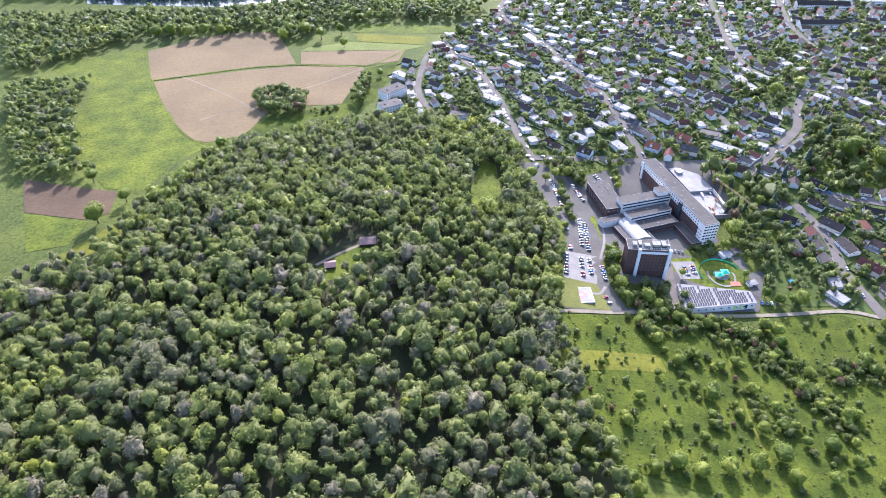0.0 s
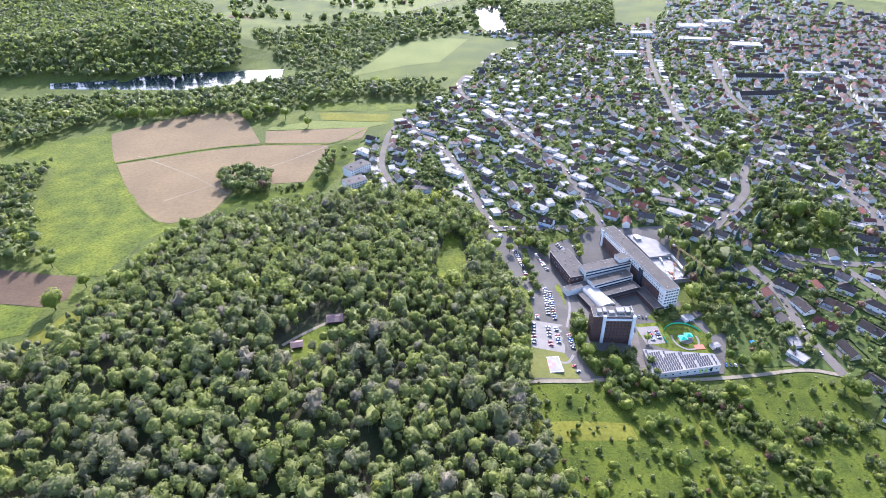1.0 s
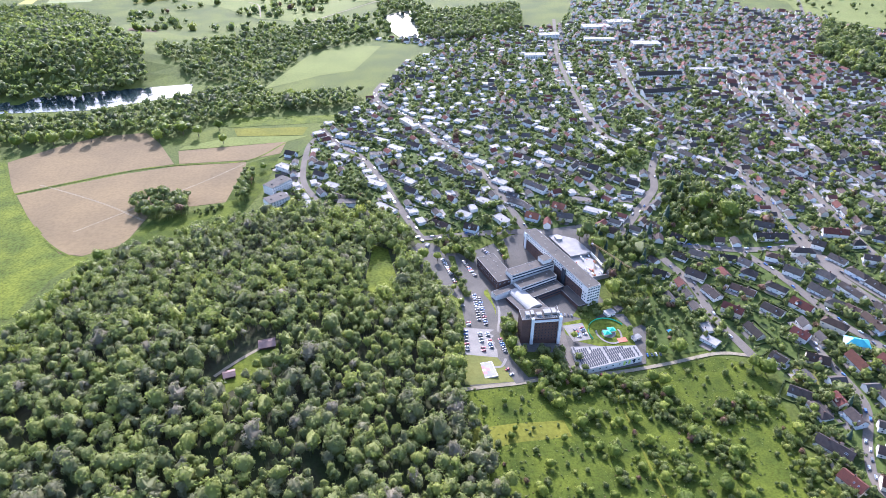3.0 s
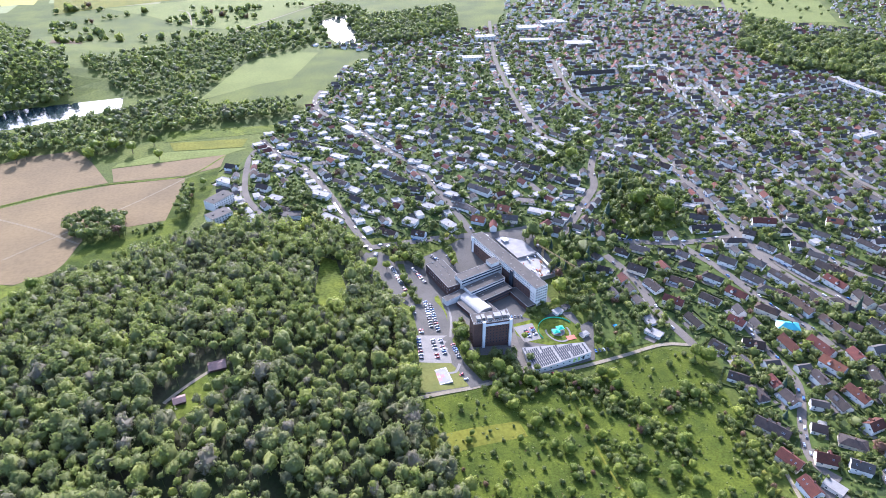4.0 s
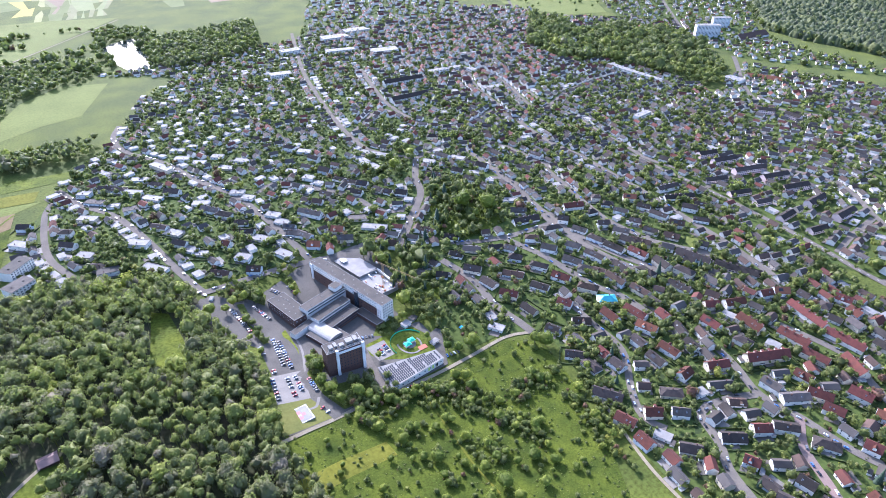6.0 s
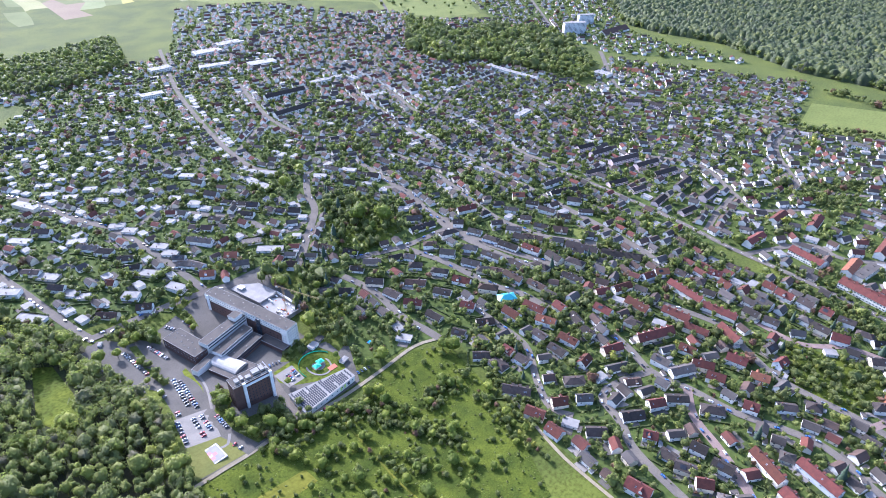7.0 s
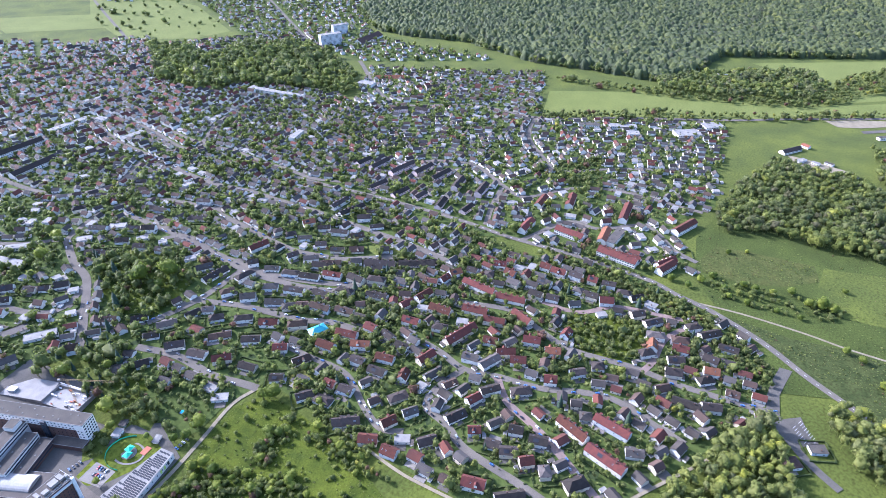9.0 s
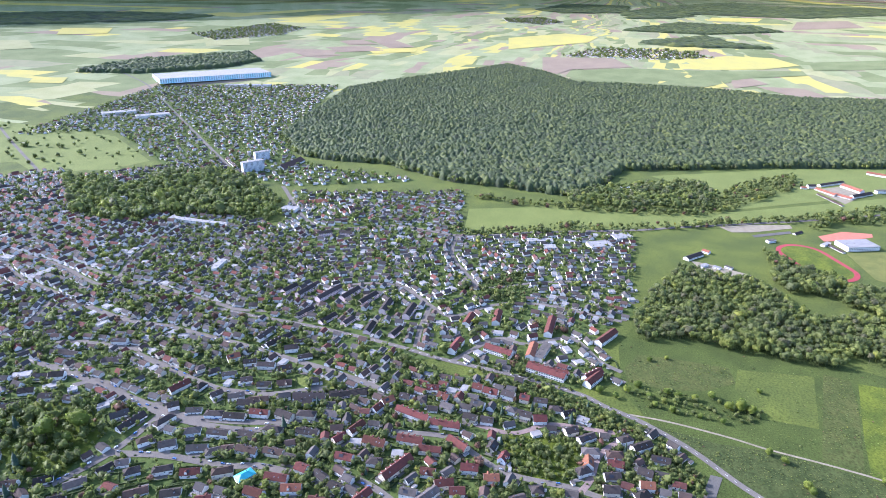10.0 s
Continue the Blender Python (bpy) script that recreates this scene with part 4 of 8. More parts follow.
SPORT_TRACK, SPORT_LAWN = oval(1246, -380, 21.5, 88, 48), oval(1246, -380, 21.5, 78.5, 38.5)
TENNIS = [(1394, -418), (1439, -474), (1444, -532), (1422, -527), (1385, -470), (1366, -422)]
SPORT_GROUND = [(1310, -447), (1344, -527), (1323, -589), (1155, -529), (1190, -463)]
CARPARK_SPORT = [(1392, -224), (1425, -294), (1451, -375), (1429, -376), (1377, -287), (1364, -246)]
CARPARK_ROAD = [(510, -124), (523, -146), (494, -155), (477, -139)]
YARD = [(589, -129), (588, -141), (566, -134), (545, -128), (517, -128), (497, -132), (489, -122), (511, -116), (538, -116), (564, -121)]
CROP_EAST = [(822, -333), (820, -410), (603, -333), (624, -304), (629, -293), (699, -305)]
VALLEY_CROP = [(1757, -87), (1957, -478), (2043, -744), (1885, -789), (1767, -658), (1523, -272), (1652, -222)]
FAR_WOOD_A = [(2953, 3053), (3553, 3097), (4220, 2712), (3829, 2381), (3434, 2375), (3043, 2666)]
FAR_WOOD_B = [(8081, 130), (10130, -615), (9691, -1529), (8589, -1703), (7791, -784)]
FAR_WOOD_C = [(14566, 2070), (19723, 1987), (18501, 217), (13629, 200), (13006, 1298)]
FAR_WOOD_D = [(17828, -351), (27203, -3557), (25314, -7965), (15269, -4848), (12698, -2785), (13849, -1235)]
FAR_WOOD_E = [(6381, -61), (7424, -751), (6586, -871), (6114, -1172), (6022, -392)]
FAR_WOOD_F = [(8220, 9724), (9030, 9201), (9425, 8054), (9151, 6375), (7727, 6156), (6496, 6825), (6054, 7201)]
FAR_WOOD_G = [(14209, 267), (19171, -815), (18738, -1786), (13840, -1234), (11518, -514), (11241, 23)]
VILLAGE_C = [(10412, 2013), (10913, 1451), (9675, 956), (8951, 1185), (9300, 1714)]
VILLAGE_A = [(4871, 505), (5699, 263), (5688, -374), (5100, -615), (4875, -138)]
VILLAGE_B = [(5722, 4310), (7624, 4521), (6994, 3705), (5948, 3410), (5105, 3616)]
VALLEY_TREES = [(1199, 299), (1305, 97), (1343, -44), (1441, -262), (1536, -442), (1648, -612), (1614, -611), (1498, -444), (1402, -257), (1307, -45), (1168, 291)]
VALLEY_TREES_B = [(1433, 388), (1436, 303), (1444, 112), (1443, -18), (1499, -196), (1727, -298), (1892, -465), (1783, -471), (1562, -302), (1449, -204), (1410, -19), (1403, 240)]
MEADOW_SCRUB = [(721, -42), (739, -91), (730, -131), (732, -178), (718, -207), (690, -178), (682, -102), (696, -49)]
BROWN_MEADOW_B = [(832, -294), (825, -325), (768, -318), (640, -289), (650, -250)]
BROWN_MEADOW_C = [(657, -68), (644, -142), (647, -195), (639, -250), (628, -305), (620, -339), (562, -318), (543, -208), (578, -168), (612, -127)]
MOWN_EAST = [(811, -185), (823, -281), (706, -260), (707, -199), (762, -175)]
CARPARK_STRIP = [(1359, -284), (1409, -367), (1396, -369), (1347, -288)]
RIDING_YARD = [(1758, -492), (1820, -586), (1753, -612), (1649, -535)]
FARM_YARD = [(1181, -151), (1171, -190), (1144, -252), (1124, -258), (1117, -220), (1143, -166)]
BROWN_MEADOW = [(766, -36), (811, -54), (814, -94), (812, -174), (775, -178), (744, -132), (734, -84), (740, -43)]
ORCHARD_EDGE = [(388, 332), (367, 283), (351, 224), (338, 205), (323, 214), (332, 250), (353, 297)]
HEDGE_A = [(158, 381), (188, 376), (211, 358), (194, 346), (162, 341), (151, 356)]
HEDGE_B = [(281, 315), (306, 318), (344, 308), (338, 295), (307, 302), (281, 303)]
HEDGE_C = [(218, 290), (239, 286), (250, 265), (233, 248), (220, 256), (211, 274)]
HEDGE_D = [(213, 362), (234, 364), (251, 351), (240, 338), (257, 332), (257, 314), (236, 307), (229, 328), (209, 338)]
MOWN_STRIP = [(76, 319), (124, 323), (163, 322), (164, 305), (122, 304), (76, 297)]
DRY_LAWN = [(381, 342), (404, 342), (389, 313), (367, 319)]
ORCHARD_PATH = [(222, 357), (218, 328), (213, 286), (210, 256), (210, 228)]
LOT_STRIP = [(120, 572), (127, 571), (125, 526), (127, 495), (121, 494), (118, 520)]
NORTH_STRIP = [(183, 605), (192, 583), (189, 560), (184, 568), (177, 597)]
NORTH_TREES = [(118, 614), (132, 618), (140, 604), (154, 575), (146, 558), (136, 574), (119, 591)]
EAST_COPSE = [(289, 499), (306, 465), (293, 428), (273, 422), (273, 461)]
COURT_BUSH = [(239, 469), (264, 463), (260, 451), (234, 441), (221, 451)]
CRANE_LAWN = [(303, 508), (323, 481), (311, 460), (295, 482)]
TOWER_LEFT = [(156, 461), (164, 451), (162, 438), (147, 420), (139, 427)]
PLAIN_SCRUB = [(-523, 2122), (-235, 2126), (208, 2036), (141, 1517), (-81, 1552), (-395, 1437)]
SPORT_TREES = [(1455, -401), (1507, -446), (1552, -515), (1596, -605), (1503, -576), (1489, -531), (1486, -475), (1424, -416)]
TRACK_TREES = [(1287, -289), (1260, -315), (1213, -326), (1193, -346), (1160, -320), (1202, -290)]
PLAIN_A = [(-377, 2080), (-80, 2150), (116, 2118), (278, 2053), (-15, 1707), (-141, 1769), (-251, 1943)]
PLAIN_B = [(-552, 2277), (-304, 2231), (-112, 2181), (-379, 2096), (-508, 2045)]
PLAIN_C = [(-443, 1694), (-385, 1686), (-360, 1599), (-427, 1606)]
PLAIN_D = [(1002, 2318), (1198, 2172), (1269, 2078), (1177, 1870), (989, 1974), (922, 2157)]
PLAIN_E = [(1088, 2278), (1219, 2173), (1198, 2108), (1081, 2165)]
PLAIN_F = [(1275, 2086), (1404, 1919), (1496, 1776), (1372, 1625), (1244, 1796), (1182, 1863)]
PLAIN_TRACK = [(-36, 1680), (90, 1822), (274, 2027)]
PLAIN_TRACK_B = [(-181, 2002), (-150, 1946), (-137, 1792)]
POND_TREES = [(185, 1858), (225, 1920), (290, 1878), (321, 1789), (270, 1503), (243, 1503), (258, 1612), (261, 1755), (213, 1788), (178, 1694), (183, 1538), (163, 1535), (159, 1682)]
ORCHARD_SOUTH = [(250, 364), (271, 317), (284, 264), (271, 238), (229, 343)]
ORCHARD_MID = [(298, 317), (329, 309), (330, 295), (305, 286), (281, 293), (282, 307)]
ORCHARD_RIM = [(332, 282), (331, 261), (317, 226), (315, 184), (305, 179), (303, 212), (316, 255), (318, 278)]
ROAD_HEDGE = [(690, 101), (676, 55), (662, -1), (643, -47), (614, -79), (601, -75), (621, -37), (641, 9), (660, 73)]
ROAD_HEDGE_B = [(740, 172), (721, 86), (702, 25), (690, 28), (706, 90), (724, 173)]

FIELD_CLUMP = [(-241, 714), (-245, 755), (-214, 763), (-178, 749), (-168, 705), (-193, 693)]
FIELD_CLUMP_B = [(-121, 727), (-117, 787), (-108, 815), (-99, 791), (-104, 723)]
FIELD_HEDGE = [(-167, 695), (-167, 711), (-134, 721), (-125, 707)]
PARK_GREEN = [(450, 702), (478, 657), (512, 613), (468, 538), (400, 534), (381, 582)]
HOSPITAL_GREEN = [(268, 589), (333, 581), (363, 549), (320, 486), (284, 471), (276, 495), (286, 546)]
SCHOOL_GREEN = [(388, 799), (423, 793), (478, 824), (477, 776), (431, 710), (393, 715), (382, 748)]
WEST_GREEN = [(9, 784), (43, 763), (49, 697), (78, 634), (63, 625), (9, 711)]
MID_GREEN = [(915, 633), (1108, 700), (1024, 551), (994, 466), (888, 482), (891, 550)]
ROW_GARDEN = [(592, 96), (597, 53), (607, 11), (539, 6), (521, 42), (540, 82)]
HEDGE_ROW = [(711, 160), (703, 127), (688, 50), (668, -20), (640, -60), (604, -96), (579, -124), (548, -113), (580, -86), (621, -43), (658, 32), (684, 122)]
SLOPE_TREES = [(969, 219), (1045, 132), (912, 121), (880, 161)]
HOSP_LOT = [(106, 583), (155, 600), (218, 603), (291, 602), (291, 501), (272, 441), (285, 420), (262, 374), (191, 371), (140, 367), (96, 366), (90, 408), (105, 485)]
EAST_GARDENS = [(275, 469), (301, 501), (330, 484), (352, 432), (352, 386), (330, 377), (292, 379), (272, 396), (287, 420), (266, 446)]
LOT_EDGE = [(87, 566), (114, 569), (123, 513), (108, 442), (98, 410), (86, 421), (93, 494)]
LOT_NORTH = [(106, 597), (130, 605), (203, 610), (207, 600), (153, 595), (146, 578), (122, 576)]
TOWER_FOOT = [(147, 438), (150, 409), (192, 403), (214, 376), (196, 366), (150, 366), (142, 392)]
GREENS = (PARK_GREEN, HOSPITAL_GREEN, SCHOOL_GREEN, WEST_GREEN, ROW_GARDEN, HEDGE_ROW, SLOPE_TREES, HOSP_LOT, ORCHARD, FOREST_MAIN, PARK_WOOD)

HOMES_SOUTH = []
HOMES_SOUTH += [(331.0, 112.4, 97, 21.2, "r"), (331.0, 80.2, 122, 26.7, "d"), (335.2, 195.1, 86, 16.0, "r"), (340.7, 220.3, 107, 18.6, "r"), (352.6, 251.4, 121, 27.7, "d"), (359.2, 168.8, 132, 18.6, "d"), (362.2, 32.1, 133, 20.9, "d"), (364.2, 59.7, 116, 12.7, "g"), (365.5, 211.9, 145, 15.6, "r"), (367.7, 286.5, 88, 20.0, "d"), (369.0, 77.6, 123, 13.3, "r"), (373.4, 95.4, 109, 17.2, "d"), (377.1, 112.0, 91, 14.1, "d"), (383.1, 197.8, 138, 15.3, "g"), (384.4, 132.2, 114, 12.3, "r"), (385.8, 51.8, 104, 16.8, "g"), (386.7, 271.1, 89, 16.0, "d"), (387.6, 290.4, 83, 13.5, "r"), (394.8, 74.1, 97, 17.6, "d"), (395.4, 155.6, 143, 21.0, "d")]
HOMES_SOUTH += [(397.2, 218.0, 138, 20.6, "d"), (397.2, 14.2, 68, 39.8, "r"), (399.0, 96.4, 99, 13.8, "d"), (400.9, 189.2, 148, 15.2, "r"), (415.1, -8.1, 104, 16.4, "g"), (419.1, 48.6, 62, 34.4, "r"), (419.9, 146.8, 148, 15.7, "r"), (421.0, 254.6, 86, 20.4, "d"), (424.1, 225.3, 95, 14.8, "r"), (425.9, 280.2, 88, 16.8, "d"), (432.4, 177.0, 142, 15.0, "b"), (433.5, 324.5, 87, 22.1, "r"), (436.1, 15.7, 72, 36.9, "r"), (437.3, 135.9, 133, 20.6, "d"), (438.7, 198.0, 152, 22.7, "g"), (439.6, 254.8, 93, 21.1, "r"), (440.8, 41.1, 106, 12.2, "g"), (447.8, 289.4, 107, 21.9, "o"), (448.4, 107.2, 121, 20.9, "d"), (453.8, -40.2, 126, 21.9, "g")]
HOMES_SOUTH += [(456.3, 214.5, 156, 22.2, "r"), (456.8, 312.0, 96, 25.9, "r"), (457.9, -133.9, 122, 18.8, "b"), (460.6, 245.5, 76, 16.7, "d"), (461.9, -18.4, 123, 17.3, "g"), (469.6, 48.9, 82, 12.0, "g"), (470.8, 4.0, 92, 19.3, "b"), (471.2, 267.5, 66, 18.0, "d"), (472.4, 170.2, 91, 18.3, "g"), (473.3, 84.4, 106, 13.1, "r"), (475.2, 150.5, 150, 25.4, "g"), (476.9, 292.6, 80, 14.8, "r"), (484.2, 364.5, 90, 27.4, "b"), (485.0, -157.7, 110, 14.9, "f"), (487.0, 122.8, 107, 16.8, "r"), (490.2, 334.9, 93, 23.7, "b"), (493.7, 138.7, 115, 20.4, "r"), (493.9, 61.8, 124, 17.1, "d"), (493.9, -44.1, 86, 27.3, "d"), (497.8, -66.8, 104, 18.6, "d")]
HOMES_SOUTH += [(502.1, 194.1, 155, 44.4, "r"), (502.8, 254.8, 90, 20.7, "r"), (505.4, 220.3, 96, 17.4, "d"), (505.4, 159.6, 96, 16.4, "r"), (506.3, -20.3, 125, 15.3, "b"), (508.0, 379.2, 89, 21.5, "d"), (512.4, 44.4, 106, 13.2, "d"), (514.3, 93.1, 107, 16.9, "o"), (520.5, 352.7, 91, 23.0, "d"), (522.4, 118.4, 100, 19.2, "r"), (525.5, -85.1, 88, 13.2, "b"), (528.4, 272.9, 150, 16.2, "r"), (529.1, 313.2, 95, 27.5, "d"), (532.3, 230.8, 84, 28.1, "r"), (532.3, 67.5, 92, 18.8, "d"), (532.8, -28.3, 101, 17.0, "d"), (535.2, -59.0, 124, 17.2, "d"), (536.2, 2.0, 125, 16.1, "g"), (537.8, 167.4, 97, 25.9, "r"), (542.6, 383.6, 99, 24.3, "r")]
HOMES_SOUTH += [(546.9, 352.1, 81, 23.7, "d"), (547.9, 86.6, 79, 13.8, "r"), (548.1, 194.0, 93, 31.0, "r"), (548.2, -63.6, 99, 15.3, "o"), (550.3, 261.3, 158, 23.4, "r"), (551.9, 1.5, 126, 16.4, "d"), (554.2, -28.6, 109, 17.7, "d"), (554.9, 327.8, 99, 23.6, "d"), (555.7, 140.0, 62, 28.3, "r"), (556.2, 406.6, 102, 28.8, "d"), (559.0, 215.0, 91, 22.5, "r"), (560.6, 102.1, 79, 14.2, "d"), (566.0, 300.0, 93, 17.9, "g"), (566.0, -2.5, 96, 14.9, "o"), (567.3, -62.1, 80, 16.0, "d"), (571.1, -31.2, 92, 17.7, "r"), (583.3, -3.9, 101, 19.9, "g"), (584.0, 163.6, 93, 38.6, "r"), (588.1, -30.0, 102, 19.6, "b"), (589.4, 341.7, 106, 42.0, "d")]
HOMES_SOUTH += [(590.1, 251.0, 161, 14.9, "r"), (591.0, 205.5, 77, 46.2, "r"), (593.9, -78.6, 88, 20.3, "d"), (603.5, 137.7, 82, 17.0, "d"), (605.1, 117.5, 92, 15.7, "d"), (606.4, 1.9, 131, 22.2, "d"), (606.6, 243.6, 142, 16.4, "o"), (608.0, -58.2, 129, 25.1, "d"), (608.3, 297.5, 110, 49.1, "d"), (613.7, 20.5, 127, 16.0, "d"), (614.7, -40.5, 126, 17.4, "d"), (615.6, 169.6, 77, 16.3, "g"), (620.7, 203.6, 102, 14.6, "d"), (622.0, 38.3, 89, 13.2, "r"), (622.8, 226.2, 85, 14.1, "d"), (623.5, 57.8, 106, 16.6, "r"), (627.4, 76.6, 84, 17.8, "d"), (627.6, -28.0, 134, 19.3, "d"), (629.7, 134.2, 81, 17.4, "g"), (631.0, 93.0, 84, 12.4, "g")]
HOMES_SOUTH += [(633.1, 178.7, 72, 15.4, "r"), (636.9, 159.9, 84, 13.4, "r"), (640.1, 8.1, 75, 13.9, "w"), (646.3, 26.1, 128, 16.7, "d"), (646.6, 197.8, 104, 16.7, "r"), (650.1, 41.8, 94, 16.9, "d"), (657.6, 61.4, 94, 17.3, "d"), (658.3, 81.0, 83, 12.6, "r"), (660.3, 124.6, 83, 19.3, "r"), (660.4, 102.3, 80, 17.3, "d"), (664.6, 142.6, 83, 13.5, "r"), (728.7, 47.9, 86, 28.4, "r"), (731.8, 73.9, 72, 32.3, "r"), (735.6, 3.3, 143, 32.7, "r"), (770.9, -14.8, 103, 16.1, "r"), (782.4, 3.8, 49, 29.7, "o")]
HOMES_MID = []
HOMES_MID += [(332.2, 386.6, 120, 16.8, "w"), (338.2, 403.2, 87, 13.1, "w"), (366.2, 307.6, 134, 18.7, "d"), (370.1, 448.3, 100, 21.6, "d"), (374.2, 418.0, 125, 20.9, "r"), (375.8, 348.6, 115, 14.8, "d"), (377.0, 386.5, 95, 20.8, "d"), (402.3, 444.0, 128, 25.2, "b"), (406.2, 338.8, 143, 19.7, "b"), (411.3, 408.3, 117, 21.4, "d"), (412.0, 369.6, 116, 16.3, "r"), (417.7, 496.6, 156, 17.9, "d"), (423.2, 466.5, 130, 17.5, "d"), (430.7, 484.0, 119, 13.2, "g"), (434.2, 436.3, 122, 21.5, "d"), (439.8, 405.0, 111, 22.2, "r"), (449.0, 372.3, 121, 22.9, "b"), (451.2, 346.5, 149, 20.3, "t"), (464.4, 483.7, 138, 17.5, "b"), (467.1, 455.4, 123, 19.1, "g")]
HOMES_MID += [(472.8, 420.7, 111, 23.9, "g"), (473.0, 399.9, 125, 18.5, "g"), (480.7, 386.8, 114, 14.0, "b"), (486.3, 520.9, 166, 36.8, "d"), (492.7, 442.4, 118, 20.6, "g"), (492.9, 543.3, 140, 21.8, "g"), (498.6, 484.1, 162, 26.0, "d"), (499.1, 411.1, 100, 26.1, "d"), (524.3, 509.1, 125, 17.3, "d"), (524.7, 491.9, 131, 13.7, "d"), (526.1, 435.4, 103, 22.8, "d"), (526.2, 463.2, 110, 19.3, "g"), (530.6, 409.7, 101, 26.9, "d"), (558.6, 508.9, 157, 28.0, "r"), (559.0, 454.8, 146, 15.8, "d"), (563.1, 428.8, 125, 20.5, "g"), (563.7, 397.7, 114, 25.7, "b"), (567.8, 484.3, 169, 15.5, "d"), (578.0, 343.5, 106, 23.2, "d"), (594.6, 408.6, 111, 18.5, "d")]
HOMES_MID += [(597.2, 435.7, 124, 15.5, "d"), (599.1, 507.1, 142, 12.5, "d"), (600.2, 463.0, 119, 19.3, "g"), (601.4, 487.9, 135, 16.3, "d"), (605.3, 385.3, 117, 19.6, "b"), (632.2, 427.3, 103, 24.5, "d"), (632.8, 452.8, 115, 17.9, "d"), (633.3, 399.6, 122, 18.4, "b"), (635.9, 480.4, 136, 17.6, "o"), (667.5, 388.7, 126, 20.4, "d"), (679.1, 416.0, 120, 19.0, "d"), (695.6, 445.4, 155, 44.3, "d"), (701.4, 413.3, 119, 18.9, "d"), (702.5, 471.0, 169, 35.6, "d")]
HOMES_NORTH = []
HOMES_NORTH += [(227, 679, 135, 15.5, "g"), (235, 651, 112, 24.7, "g"), (237, 627, 141, 17.3, "o"), (262, 693, 124, 35.7, "g"), (272.8, 730.6, 119, 12.4, "d"), (275, 617, 152, 19.7, "g"), (275, 639, 137, 16.3, "o"), (283.2, 779.6, 126, 16.3, "w"), (290.2, 823.6, 128, 18.9, "w"), (301.7, 725.9, 120, 18.7, "d"), (302.2, 786.0, 129, 18.0, "w"), (302.6, 759.1, 133, 19.0, "w"), (311, 651, 153, 27.2, "f"), (314.9, 821.8, 124, 17.3, "d"), (318, 572, 135, 13.7, "b"), (318, 621, 138, 34.1, "w"), (318, 509, 147, 12.3, "f"), (318.8, 900.6, 122, 19.0, "d"), (320.9, 728.9, 133, 18.3, "d"), (331.2, 793.7, 117, 20.8, "d")]
HOMES_NORTH += [(335, 491, 137, 13.8, "d"), (335.1, 842.2, 112, 21.0, "d"), (335.7, 879.4, 132, 23.7, "w"), (336.7, 761.5, 125, 16.0, "d"), (338.4, 712.1, 128, 22.7, "d"), (343.2, 679.3, 111, 15.1, "d"), (347.0, 744.4, 132, 18.7, "d"), (351.5, 654.2, 120, 16.9, "d"), (357.9, 727.4, 129, 16.8, "d"), (360.5, 642.5, 101, 27.8, "w"), (368.6, 700.6, 109, 15.7, "d"), (368.8, 571.0, 112, 16.5, "b"), (369.4, 478.6, 129, 21.1, "d"), (370.7, 512.6, 128, 16.2, "d"), (370.8, 960.0, 137, 33.5, "g"), (377.4, 687.2, 122, 13.1, "d"), (385.8, 544.9, 130, 18.3, "d"), (390.8, 674.2, 132, 17.3, "d"), (392.4, 511.2, 136, 22.8, "g"), (458.9, 698.9, 121, 21.1, "d")]
HOMES_NORTH += [(467.1, 678.5, 121, 20.5, "d"), (477.5, 737.2, 131, 20.4, "w"), (492.7, 651.7, 113, 17.2, "d"), (494.6, 684.8, 117, 19.4, "d"), (498.1, 617.8, 96, 21.2, "d"), (500.7, 574.8, 144, 15.0, "w"), (503.9, 739.2, 109, 25.0, "g"), (521.1, 722.6, 122, 23.3, "w"), (525.4, 695.1, 111, 18.4, "d"), (531.7, 674.6, 115, 19.2, "d"), (532.0, 809.9, 142, 19.0, "d"), (537.2, 650.6, 145, 18.0, "d"), (538.4, 597.5, 116, 17.2, "d"), (577.9, 818.1, 121, 18.9, "d"), (579.2, 719.8, 106, 24.5, "d"), (580.5, 699.6, 98, 21.7, "d"), (583.4, 632.4, 114, 29.5, "d"), (587.3, 794.2, 111, 22.7, "d"), (609.6, 690.6, 108, 18.5, "d"), (611.0, 790.7, 136, 15.0, "d")]
HOMES_NORTH += [(616.2, 676.0, 122, 16.0, "d"), (624.7, 658.6, 105, 22.5, "d"), (635.1, 796.0, 120, 18.5, "d"), (668.6, 780.1, 141, 18.7, "d"), (715.6, 810.7, 142, 21.2, "d")]
HOMES_WEST = []
HOMES_WEST += [(-60.1, 812.1, 133, 26.4, "w"), (-52.5, 856.8, 145, 17.2, "d"), (-12.8, 778.0, 136, 19.7, "d"), (-11.3, 811.5, 145, 16.5, "d"), (0.5, 741.5, 139, 20.3, "w"), (6.9, 711.8, 138, 18.1, "d"), (16.6, 691.8, 169, 23.6, "f"), (17.2, 834.7, 140, 26.0, "w"), (24.7, 913.3, 143, 18.3, "w"), (32.7, 883.4, 139, 27.4, "f"), (51.5, 857.5, 159, 15.8, "w"), (55.0, 912.1, 139, 28.3, "d"), (57.5, 737.5, 138, 28.2, "w"), (62, 673, 126, 32.8, "w"), (66.7, 900.0, 146, 21.9, "d"), (67.8, 831.0, 173, 18.7, "f"), (74.7, 1018.1, 159, 15.9, "f"), (80.3, 879.8, 139, 27.4, "w"), (88.6, 762.4, 130, 23.0, "d"), (95, 598, 145, 16.3, "g")]
